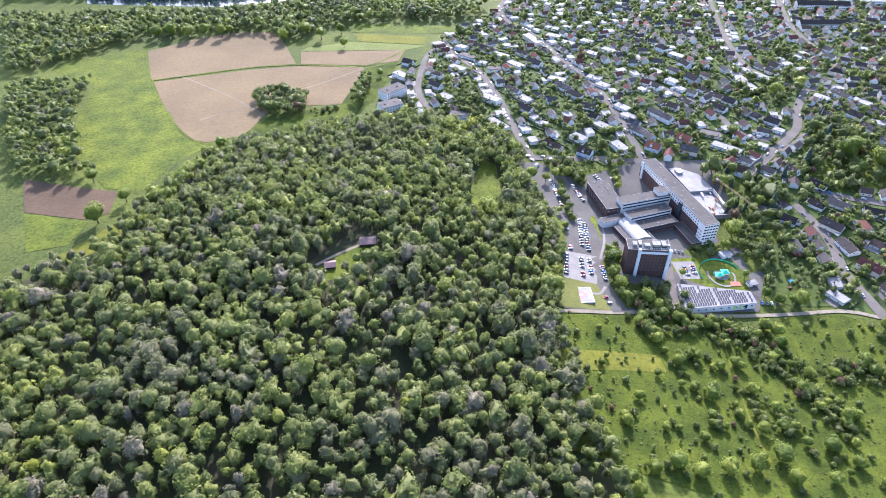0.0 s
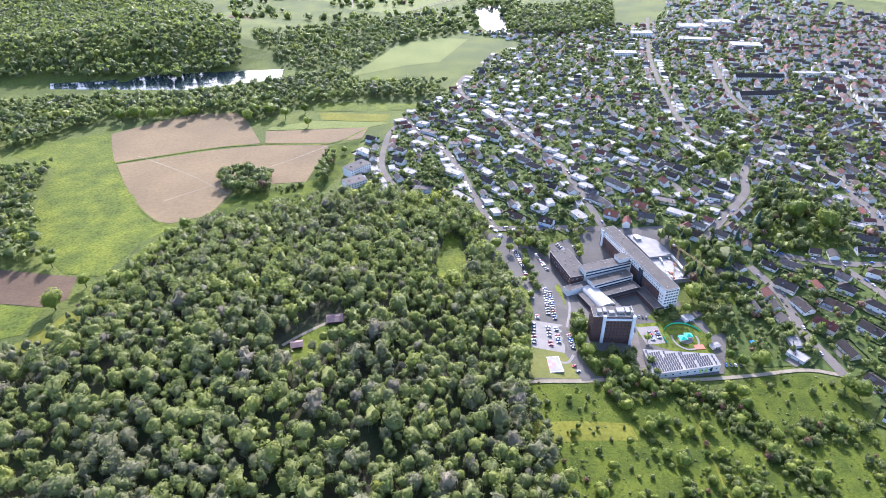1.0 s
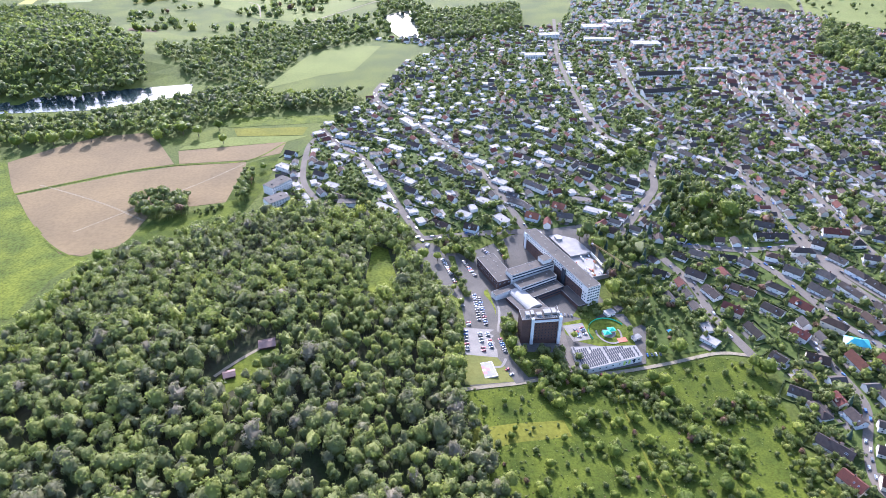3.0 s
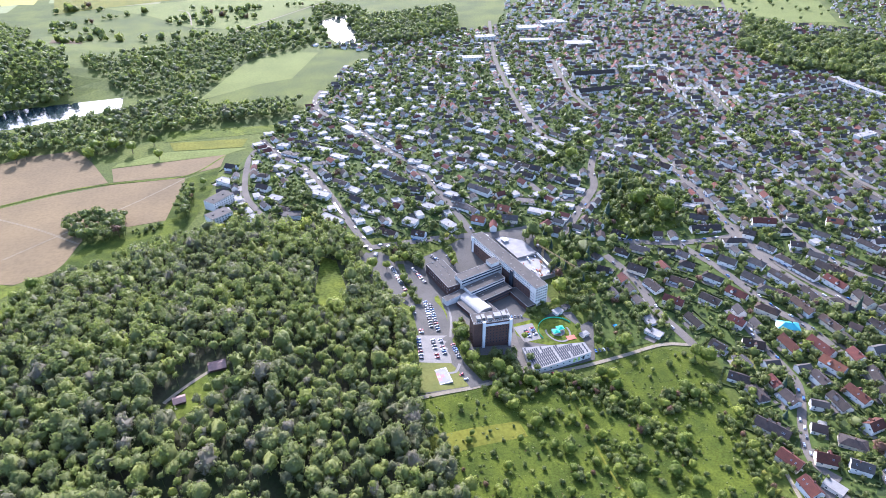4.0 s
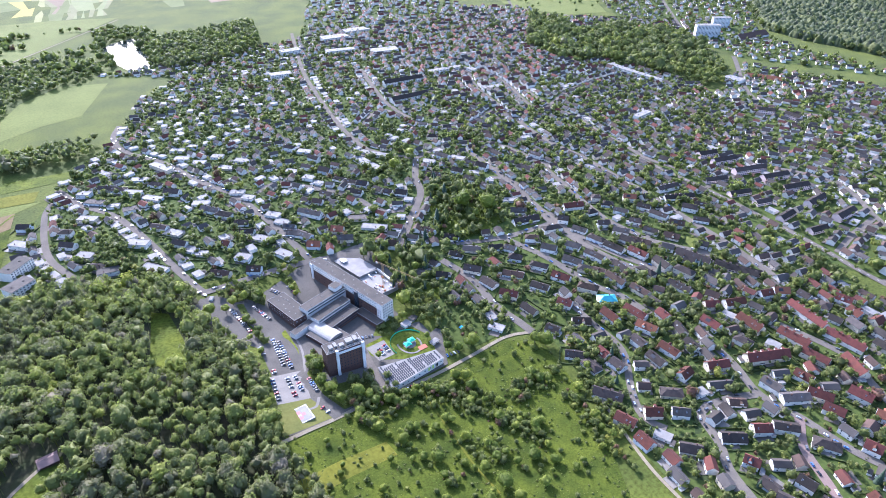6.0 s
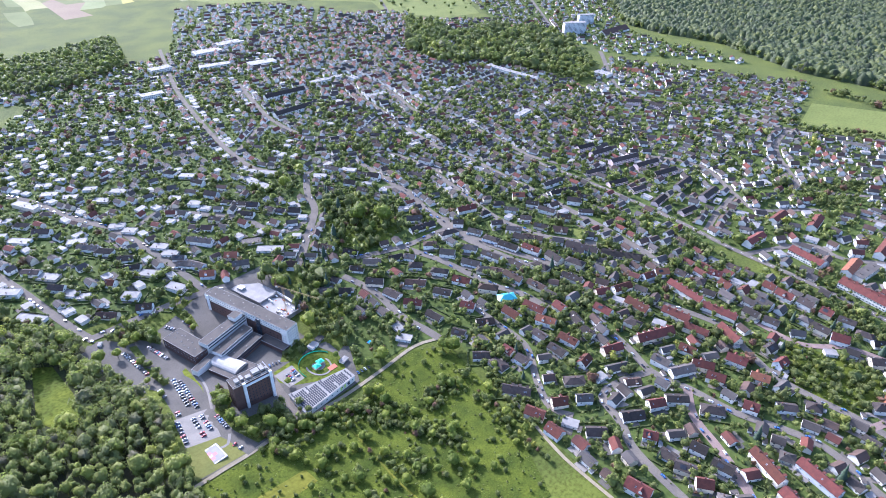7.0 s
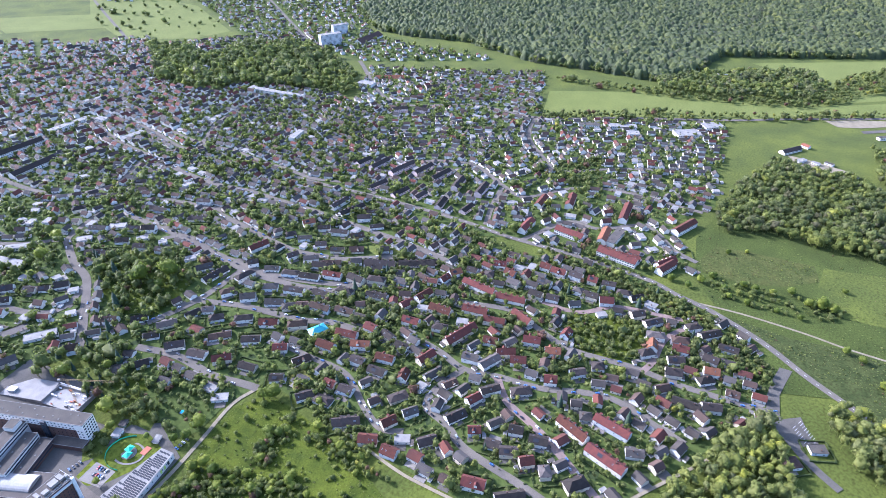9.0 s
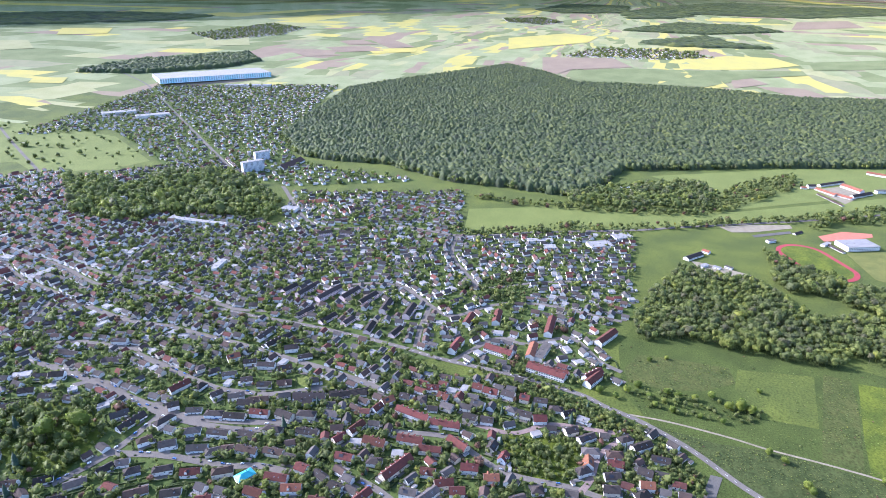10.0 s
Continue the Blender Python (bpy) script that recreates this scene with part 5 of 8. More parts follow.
HOMES_WEST += [(98.2, 921.1, 148, 26.3, "w"), (100, 710, 129, 19.9, "d"), (99.9, 850.9, 131, 29.1, "w"), (100.0, 743.2, 128, 27.6, "w"), (104.2, 995.6, 137, 15.9, "d"), (107, 693, 127, 18.0, "w"), (112.8, 890.0, 130, 20.7, "d"), (116, 678, 148, 14.3, "w"), (123, 630, 134, 23.8, "b"), (126.4, 850.4, 136, 23.1, "d"), (133.8, 943.1, 113, 44.5, "w"), (146.1, 900.6, 143, 18.3, "d"), (147, 681, 125, 11.6, "r"), (150.8, 800.1, 149, 23.6, "w"), (155, 647, 134, 19.0, "w"), (155.5, 772.8, 126, 28.7, "g"), (158, 619, 144, 17.0, "b"), (163.0, 888.6, 130, 20.7, "w"), (166.1, 750.6, 129, 22.5, "d"), (167.4, 955.7, 145, 23.3, "w")]
HOMES_WEST += [(171.7, 996.2, 144, 24.1, "w"), (178, 614, 136, 12.8, "d"), (178, 697, 140, 19.1, "d"), (179, 720, 149, 18.5, "d"), (180.2, 856.7, 121, 30.8, "w"), (186.0, 931.3, 144, 20.9, "w"), (188, 674, 129, 24.4, "w"), (193.0, 994.2, 136, 16.0, "w"), (199, 630, 114, 23.9, "w"), (202.2, 803.4, 147, 20.3, "w"), (209.0, 780.9, 131, 18.1, "w"), (213.9, 890.3, 134, 24.3, "w"), (215.8, 937.1, 141, 19.0, "w"), (221, 718, 129, 21.5, "w"), (224, 696, 130, 20.8, "w"), (227, 663, 131, 19.7, "g"), (242.0, 901.5, 133, 24.6, "w")]

APARTMENTS = []
APARTMENTS += [(845, 480, 166, 40, 12, 11, 'd'), (848, 439, 162, 54, 12, 11, 'd'), (857, 405, 164, 43, 12, 11, 'd'), (849, 370, 163, 42, 12, 11, 'd'), (834, 332, 2, 40, 12, 11, 'd'), (829, 291, 180, 39, 12, 11, 'd'), (843, 509, 163, 30, 12, 11, 'd'), (781, 449, 159, 34, 11, 8, 'd'), (773, 405, 161, 32, 11, 8, 'd'), (775, 372, 165, 24, 11, 8, 'd'), (766, 333, 3, 30, 11, 8, 'd'), (766, 291, 168, 27, 11, 8, 'd'), (1243, 561, 129, 31, 12, 11, 'd'), (1091, 566, 125, 30, 12, 11, 'd')]
APARTMENTS += [(1105, 523, 89, 29, 12, 11, 'd'), (609, 296, 123, 48, 11, 7, 'd'), (757, 134, 75, 41, 14, 11, 'r'), (752, 195, 171, 34, 12, 11, 'r'), (724, 63, 76, 53, 13, 11, 'r'), (769, 89, 178, 36, 12, 11, 'o'), (724, 2, 152, 31, 12, 11, 'r'), (846, 73, 179, 52, 12, 11, 'r'), (849, 155, 4, 37, 12, 11, 'r'), (838, -10, 152, 46, 12, 11, 'r'), (829, 195, 176, 33, 11, 11, 'r')]
HALLS = []
HALLS += [(1185, 135, 107, 50, 16, 7, 'w'), (1199, 19, 118, 46, 30, 7, 'w'), (1258, -22, 121, 38, 26, 7, 'w'), (1166, 196, 107, 40, 14, 7, 'f'), (1157, 112, 107, 23, 18, 7, 'w'), (1277, 685, 118, 69, 18, 7, 'o'), (1207, 709, 90, 37, 25, 7, 'w'), (773, 74, 169, 43, 12, 7, 'f'), (1075, 898, 89, 58, 14, 7, 'w'), (1075, 829, 92, 80, 12, 7, 'w'), (894, 680, 8, 40, 12, 7, 'w'), (1134, 1122, 153, 47, 12, 12, 'w'), (769, 951, 168, 43, 14, 7, 'w'), (1550, 896, 176, 106, 30, 14, 'b')]
HALLS += [(805, 1069, 89, 22, 14, 7, 'w'), (641, 1083, 174, 85, 16, 14, 'd'), (602, 996, 179, 77, 16, 12, 'd'), (752, 1098, 175, 71, 14, 9, 'w'), (679, 1477, 174, 67, 30, 9, 'w'), (755, 1513, 176, 63, 30, 9, 'w'), (724, 1304, 168, 61, 30, 9, 'w'), (539, 1424, 178, 47, 24, 9, 'w'), (637, 1360, 167, 68, 20, 9, 'w'), (452, 1266, 170, 43, 20, 9, 'w'), (395, 785, 98, 61, 14, 5, 'w'), (427, 797, 128, 34, 10, 5, 'w'), (-68, 751, 44, 33, 18, 12, 'f'), (-68, 705, 31, 27, 18, 12, 'f')]
FAR_HALLS = []
FAR_HALLS += [(3045, 2196, 138, 580, 230, 22, 'w'), (2020, 1905, 138, 121, 40, 10, 'w'), (2015, 1742, 137, 121, 40, 10, 'w'), (2821, 1831, 110, 224, 40, 8, 'w'), (1351, -477, 112, 67, 40, 9, 'w')]
FAR_HALLS += [(1772, -488, 108, 20, 12, 10, 'd'), (1758, -468, 86, 13, 9, 7, 'o'), (1817, -545, 128, 87, 11, 8, 'd'), (1736, -514, 35, 58, 12, 7, 'o'), (1708, -546, 51, 43, 12, 7, 'o'), (1784, -586, 33, 60, 16, 10, 'o'), (1732, -592, 130, 72, 14, 8, 'd'), (1672, -508, 22, 92, 7, 4, 'b'), (1954, -692, 63, 47, 12, 9, 'o'), (1776, -648, 117, 29, 11, 8, 'f'), (1198, -157, 139, 45, 13, 8, 'd'), (1230, -183, 56, 14, 9, 7, 'o'), (1158, -172, 143, 21, 8, 4, 'w'), (1157, -195, 63, 13, 7, 4, 'w'), (1164, -216, 60, 14, 7, 4, 'f'), (1129, -246, 55, 21, 9, 5, 'd'), (1328, -434, 28, 44, 7, 4, 'd'), (1345, -420, 140, 26, 8, 4, 'w'), (1330, -316, 126, 19, 9, 5, 'f'), (1400, -380, 137, 26, 9, 4, 'd')]
TOWERS = []
TOWERS += [(1465, 964, 145, 60, 18, 30, 'w'), (1580, 1006, 146, 44, 16, 26, 'w')]
ORCHARD_TREES = []
ORCHARD_TREES += [(170, 380, 3.8), (178, 366, 3.3), (189, 361, 3.8), (193, 355, 3.3), (159, 361, 3.3), (159, 349, 3.8), (155, 356, 2.9), (163, 344, 3.3), (212, 356, 3.3), (231, 349, 3.3), (241, 344, 3.3), (257, 354, 3.8), (264, 347, 3.8), (248, 345, 2.9), (187, 323, 3.1), (178, 323, 2.4), (168, 326, 2.1), (192, 320, 2.9), (206, 311, 2.9), (222, 311, 2.6), (177, 307, 1.9), (200, 310, 2.1), (180, 290, 2.6), (171, 293, 2.1), (156, 302, 2.1), (120, 316, 1.7), (111, 297, 1.2), (101, 294, 1.4), (103, 305, 1.2), (132, 297, 1.0)]
ORCHARD_TREES += [(121, 295, 1.0), (249, 319, 3.3), (255, 323, 2.9), (270, 304, 3.1), (261, 313, 2.4), (256, 295, 2.4), (270, 289, 2.4), (288, 303, 3.1), (301, 311, 3.3), (311, 310, 3.3), (318, 303, 3.3), (324, 299, 2.9), (271, 277, 2.1), (277, 277, 2.1), (284, 265, 3.1), (274, 258, 2.9), (271, 241, 2.4), (259, 246, 2.1), (229, 256, 3.1), (238, 256, 2.4), (232, 272, 2.9), (236, 267, 2.1), (210, 290, 1.9), (204, 275, 1.9), (184, 265, 2.4), (190, 255, 1.9), (136, 279, 2.6), (121, 262, 2.4), (157, 253, 1.9), (172, 246, 2.6)]
ORCHARD_TREES += [(207, 257, 2.1), (240, 243, 2.4), (256, 219, 1.9), (338, 274, 3.3), (330, 263, 2.4), (325, 241, 3.3), (320, 228, 2.4), (305, 213, 2.4), (283, 213, 2.1), (274, 211, 2.4), (322, 217, 2.9), (364, 289, 2.6), (206, 232, 2.1), (81, 299, 2.9), (206, 361, 3.1), (217, 361, 2.9), (227, 357, 2.6), (188, 282, 3.8), (175, 314, 3.3), (164, 337, 3.8), (219, 316, 2.9), (261, 334, 4.2), (221, 288, 3.3), (258, 288, 3.8), (316, 314, 3.8), (122, 256, 2.9), (107, 235, 3.3), (131, 220, 3.8), (147, 225, 4.2), (160, 219, 3.8)]
ORCHARD_TREES += [(179, 221, 4.2), (198, 224, 4.2), (218, 231, 4.6), (115, 211, 3.8), (277, 263, 3.8), (254, 239, 3.8), (263, 273, 2.9), (115, 309, 2.1), (120, 345, 2.1), (116, 203, 3.8), (104, 244, 3.3), (219, 214, 3.8), (265, 226, 3.3), (244, 214, 3.3), (214, 253, 3.3), (148, 253, 2.5), (181, 257, 2.1), (204, 265, 2.5)]
FIELD_TREES = [(-153, 926, 4.5), (-102, 789, 3.0), (-89, 818, 3.5), (-328, 472, 7.0), (-269, 499, 6.0), (-263, 513, 5.5), (-281, 496, 6.0), (-291, 488, 5.0), (-263, 545, 6.5), (-255, 555, 6.0), (-263, 529, 6.0), (-256, 586, 5.5), (-246, 604, 5.5), (-451, 970, 6.5), (-431, 976, 7.0), (-403, 971, 7.0), (-379, 977, 6.0), (-351, 974, 6.0), (-341, 986, 4.5), (-245, 978, 7.0), (-218, 976, 7.0), (-249, 953, 6.0), (-193, 961, 6.0), (-165, 984, 5.0), (-315, 507, 5.0), (-227, 569, 5.0), (-417, 594, 6.0), (-367, 549, 5.0)]
HOSPITAL_TREES = [(151, 431, 7.1), (146, 410, 6.7), (149, 397, 6.7), (168, 381, 7.1), (151, 381, 5.7), (176, 374, 4.8), (150, 444, 5.2), (274, 475, 8.6), (260, 456, 4.8), (289, 552, 7.6), (210, 418, 3.8), (117, 571, 5.7), (130, 575, 5.7), (146, 572, 5.7), (106, 562, 5.2), (118, 538, 4.3), (112, 506, 3.8), (114, 480, 3.8), (182, 557, 4.3), (183, 568, 3.8), (151, 554, 3.3), (355, 337, 8.6), (348, 345, 6.7), (265, 416, 3.8), (273, 391, 4.8), (281, 383, 5.7), (298, 381, 6.7), (256, 352, 5.7), (293, 383, 5.2), (73, 606, 8.6), (59, 579, 7.6), (90, 563, 6.7), (89, 519, 6.7), (94, 478, 6.2), (92, 451, 5.7), (89, 426, 5.7), (88, 402, 5.2), (-1, 657, 5.7)]
PARK_TREES = [(438, 564, 8.0), (390, 584, 6.5), (434, 653, 7.0), (436, 635, 6.0), (421, 744, 11.0), (464, 771, 9.0), (389, 726, 6.0), (358, 563, 4.5), (313, 544, 6.5), (316, 520, 6.0), (315, 497, 5.5), (291, 519, 5.5), (284, 557, 7.0), (345, 519, 4.5), (331, 542, 5.0), (413, 520, 4.0), (386, 538, 4.0), (436, 593, 14.0), (460, 569, 14.5)]
EAST_TREES = [(799, -70, 3.5), (810, -93, 2.9), (762, -204, 3.5), (717, -175, 7.1), (714, -187, 6.5), (716, -162, 5.3), (722, -103, 4.7), (722, -123, 4.1), (724, -90, 4.7), (711, -69, 4.1), (641, -194, 4.1), (632, -209, 4.1), (597, -224, 4.7), (715, -41, 5.3), (732, -55, 4.7), (734, -144, 4.7), (695, -75, 3.5), (690, -95, 4.1), (688, -127, 3.5), (684, -152, 3.5), (590, -227, 4.1), (626, -304, 4.7), (903, -231, 3.5), (705, -7, 4.7), (699, -28, 4.1)]


# ---- family houses ----
WIN = Build().box((-0.75, -0.06, -0.75), (0.75, 0.06, 0.75), 0).box((-0.62, -0.1, -0.62), (-0.05, 0.0, 0.62), 1).box((0.05, -0.1, -0.62), (0.62, 0.0, 0.62), 1)
WIN_MESH = WIN.mesh("window", M_WHITE, M_GLASS)
SKY_MESH = Build().box((-0.5, -0.7, -0.05), (0.5, 0.7, 0.12), 0).box((-0.4, -0.6, 0.1), (0.4, 0.6, 0.15), 1).mesh("skylight", M_GREYMETAL, M_GLASS)
DOOR_MESH = Build().box((-0.6, -0.08, 0), (0.6, 0.05, 2.1), 0).box((-0.3, -0.12, 1.2), (0.3, -0.05, 1.9), 1).mesh("door", M_DARKWOOD, M_GLASS)
CHIMNEY_MESH = Build().box((-0.4, -0.4, -1.5), (0.4, 0.4, 1.1), 0).box((-0.5, -0.5, 1.1), (0.5, 0.5, 1.25), 0).mesh("chimney", M_BRICK)
PANEL_MESH = Build().box((-2.4, -1.6, 0.02), (2.4, 1.6, 0.12), 0).mesh("solar_panel", M_SOLAR)
ROW_DORMER = [Build().box((-1.1, -1.7, -0.6), (1.1, 1.6, 1.3), 0).box((-1.3, -1.9, 1.3), (1.3, 1.8, 1.5), 1).box((-0.8, -1.76, 0.1), (0.8, -1.69, 1.1), 2).mesh("dormer", M_WALL, m, M_GLASS) for m in (M_TILE_DARK, M_TILE_RED)]
ROOFS = {"d": (M_TILE_DARK, "dark grey tiled roof"), "r": (M_TILE_RED, "red-brown tiled roof"), "o": (M_TILE_ORANGE, "orange tiled roof"),
         "b": (M_TILE_BROWN, "brown tiled roof"), "g": (M_TILE_GREY, "grey slate roof"), "t": (M_TURQ, "turquoise covered roof"),
         "w": (M_FLAT_PALE, "pale flat roof"), "f": (M_FLAT, "dark flat roof")}
WALLS = ((M_WALL, "white"), (M_WALL, "white"), (M_WALL_CREAM, "cream"), (M_WALL, "white"), (M_WALL_GREY, "pale grey"))


def house(x, y, degrees, L, code, r, group):
    """A family house with its ridge along its own x axis."""
    wall_m, wall_word = WALLS[r.randrange(5)]
    roof_m, roof_word = ROOFS[code]
    row = L > 26
    base = min(terrain(x + dx, y + dy) for dx in (-6, 6) for dy in (-6, 6))
    kind_word = "terraced row" if row else "family house"
    home = thing("terraced_house" if row else "house", f"{wall_word} rendered {kind_word} with {roof_word}", "house",
                 pose(x, y, base, 0, 0, degrees), group)
    flat = code in "wf"
    if flat:
        W, e = (9.5 if L < 16 else 12.0), r.choice((3.4, 3.6, 5.8))
        part("wall", Build().box((-L / 2, -W / 2, -2), (L / 2, W / 2, e), 0).mesh("wall", wall_m), home)
        b = Build().box((-L / 2 - 0.4, -W / 2 - 0.4, e), (L / 2 + 0.4, W / 2 + 0.4, e + 0.22), 0)
        for a, c in (((-L / 2 - 0.4, -W / 2 - 0.4), (L / 2 + 0.4, -W / 2 - 0.1)), ((-L / 2 - 0.4, W / 2 + 0.1), (L / 2 + 0.4, W / 2 + 0.4)),
                     ((-L / 2 - 0.4, -W / 2 - 0.1), (-L / 2 - 0.1, W / 2 + 0.1)), ((L / 2 + 0.1, -W / 2 - 0.1), (L / 2 + 0.4, W / 2 + 0.1))):
            b.box((*a, e + 0.22), (*c, e + 0.5), 0)
        part("roof", b.mesh("roof", roof_m), home, roof_word)
        part("roof_vent", CHIMNEY_MESH, home, "", pose(L * r.uniform(-0.3, 0.3), W * 0.2, e + 0.2))
        rise = 0
    else:
        W = min(r.uniform(9.5, 11.8), L * 0.95)
        e = r.uniform(3.4, 4.6) if code in "dgb" and r.random() < 0.45 else r.uniform(5.2, 6.6)
        rise = W / 2 * (r.uniform(0.75, 0.95) if code in "ro" else r.uniform(0.5, 0.85))
        shell = Build()
        hipped = code == "t" or (not row and code in "dbg" and r.random() < 0.22)
        if code == "t":
            W = 12.0
        (hip_shell if hipped else house_shell)(shell, Matrix(), L, W, e, rise)
        for name, mi, mt in (("wall", 0, wall_m), ("roof", 1, roof_m)):
            b = Build()
            for f, k in zip(shell.f, shell.m):
                if k == mi:
                    b.face([shell.v[i] for i in f])
            part(name, b.mesh(name, mt), home, roof_word if mi else "")
        for i in range(2 if row else 1):
            part("chimney", CHIMNEY_MESH, home, "brick chimney", pose(L * r.uniform(-0.35, 0.35), r.choice((-1, 1)) * W * 0.1, e + rise))
        slope = math.degrees(math.atan2(rise, W / 2))
        for i in range(0 if hipped else 1 + int(L > 13)):
            s = r.choice((-1, 1))
            part("skylight", SKY_MESH, home, "", pose(L * r.uniform(-0.35, 0.35), s * W * 0.27, e + rise * 0.46 + 0.3, -s * slope, 0, 0))
        if not hipped and r.random() < 0.16:
            part("solar_panel", PANEL_MESH, home, "", pose(L * 0.12, W * 0.25, e + rise * 0.5 + 0.34, -slope, 0, 0))
        for i in range(int(L / 7) if row else 0):
            part("dormer", ROW_DORMER[code in "ro"], home, "small roof dormer", pose(-L / 2 + 7 * (i + 0.5), -W * 0.27, e + rise * 0.42))
        if not row and not hipped and code in "rob" and r.random() < 0.75 and L > 10:       # a dormer on one slope
            s = r.choice((-1, 1))
            d = Build()
            m = pose(L * r.uniform(-0.2, 0.2), s * W * 0.28, 0, 0, 0, 90)
            house_shell(d, m, W * 0.38, 2.6, e + rise * 0.62, 1.0, 0.2, 0, 1, e)
            dormer = Build()
            dormer.v, dormer.f, dormer.m = d.v, d.f, d.m
            part("dormer", dormer.mesh("dormer", wall_m, roof_m), home, "gabled roof dormer")
    n = 2 if L < 18 else 4
    floors = 2 if e > 4.4 else 1
    for s in (-1, 1):
        for i in range(n):
            u = (i + 0.5) / n * L - L / 2
            part("window", WIN_MESH, home, "", pose(u, s * W / 2, 1.6 + (2.7 * (i % 2) if floors == 2 else 0), 0, 0, 0 if s < 0 else 180))
        part("window", WIN_MESH, home, "", pose(s * L / 2, r.choice((-1.8, 0, 1.8)), e - 0.6 if not flat else 1.8, 0, 0, 90 if s > 0 else -90))
    part("door", DOOR_MESH, home, "", pose(0.3, -W / 2, 0.1))
    return W


r = random.Random(11)
homes = []
for group, table in (("houses of the southern estate", HOMES_SOUTH), ("houses along the middle streets", HOMES_MID),
                     ("houses below the school", HOMES_NORTH), ("bungalows of the western estate", HOMES_WEST)):
    for x, y, a, L, code in table:
        L = max(9.0, L * 0.95)
        if near_road(x, y)[0] < 6.5:
            continue
        if "southern" in group and L < 14.5 and r.random() < 0.3:
            a += 90
        house(x, y, a, L, code, r, group)
        u = Vector((math.cos(radians(a)), math.sin(radians(a))))
        n = max(1, round(L / 12))
        homes += [(x + u.x * (i - (n - 1) / 2) * 12, y + u.y * (i - (n - 1) / 2) * 12) for i in range(n)]


# ---- larger buildings ----
def block(name, label, category, x, y, degrees, L, W, H, code, wall_m, group="", floors=None, gable=True, step=3.4):
    px, py, pz, k = (v[0] for v in place_np(np.array([float(x)]), np.array([float(y)])))
    home = thing(name, label, category, Matrix.Translation((px, py, pz)) @ Matrix.Rotation(radians(degrees), 4, "Z") @ Matrix.Scale(k, 4), group)
    flat = code in "wf" or not gable
    rise = 0 if flat else W * 0.3
    e = H - rise
    if flat:
        part("wall", Build().box((-L / 2, -W / 2, -3), (L / 2, W / 2, e), 0).mesh("wall", wall_m), home)
        b = Build().box((-L / 2 - 0.3, -W / 2 - 0.3, e), (L / 2 + 0.3, W / 2 + 0.3, e + 0.3), 0)
        for i in range(max(2, int(L / 14))):
            b.box((-L / 2 + L * (i + 0.4) / max(2, int(L / 14)), -1, e + 0.3), (-L / 2 + L * (i + 0.4) / max(2, int(L / 14)) + 1.6, 1, e + 1.0), 0)
        part("roof", b.mesh("roof", ROOFS[code][0]), home)
    else:
        shell = Build()
        house_shell(shell, Matrix(), L, W, e, rise)
        for nm, mi, mt in (("wall", 0, wall_m), ("roof", 1, ROOFS[code][0])):
            b = Build()
            for f, q in zip(shell.f, shell.m):
                if q == mi:
                    b.face([shell.v[i] for i in f])
            part(nm, b.mesh(nm, mt), home)
        for i in range(max(1, int(L / 18))):
            part("chimney", CHIMNEY_MESH, home, "", pose(-L / 2 + L * (i + 0.5) / max(1, int(L / 18)), 0.5, H))
    floors = floors or max(1, int(e / 3.0))
    for s in (-1, 1):
        for f in range(floors):
            b = Build()
            n = max(2, int(L / step))
            for i in range(n):
                u = -L / 2 + L * (i + 0.5) / n
                z = (f + 0.5) * e / floors
                b.box((u - step * 0.27, -0.08, z - 0.7), (u + step * 0.27, 0.08, z + 0.7), 0)
            tagged(part("window_band", b.mesh("window_band", M_GLASS), home, "", pose(0, s * (W / 2), 0, 0, 0, 0)), kind="stuff")
    return home


for x, y, a, L, W, H, code in APARTMENTS:
    block("apartment_block", f"three-storey rendered apartment block with {ROOFS[code][1]}", "apartment block", x, y, a, L, W, H, code, M_WALL if code != "d" else M_WALL_PINK, "apartment blocks")
for x, y, a, L, W, H, code in HALLS:
    block("commercial_hall" if H < 10 else "school_building", f"long low building with {ROOFS[code][1]}" if H < 10 else f"large white building with {ROOFS[code][1]}",
          "hall" if H < 10 else "school", x, y, a, L, W, H, code, M_WALL, "halls and schools")
for x, y, a, L, W, H, code in FAR_HALLS:
    long = L > 300
    block("warehouse" if long else "outlying_building", "very long white and turquoise logistics warehouse" if long else f"outlying building with {ROOFS[code][1]}",
          "warehouse" if long else "building", x, y, a, L, W, H, code, M_TURQ_WALL if long else M_WALL, "outlying buildings", step=12 if long else 3.4)
for x, y, a, L, W, H, code in TOWERS:
    block("office_tower", "tall white block with rows of windows", "tower", x, y, a, L, W, H, code, M_WALL_GREY, "tall blocks")
for table in (APARTMENTS, HALLS, TOWERS):
    for x, y, a, L, W, H, code in table:
        n = max(1, round(L / 14))
        homes += [(x + math.cos(radians(a)) * (i - (n - 1) / 2) * 14, y + math.sin(radians(a)) * (i - (n - 1) / 2) * 14) for i in range(n)]


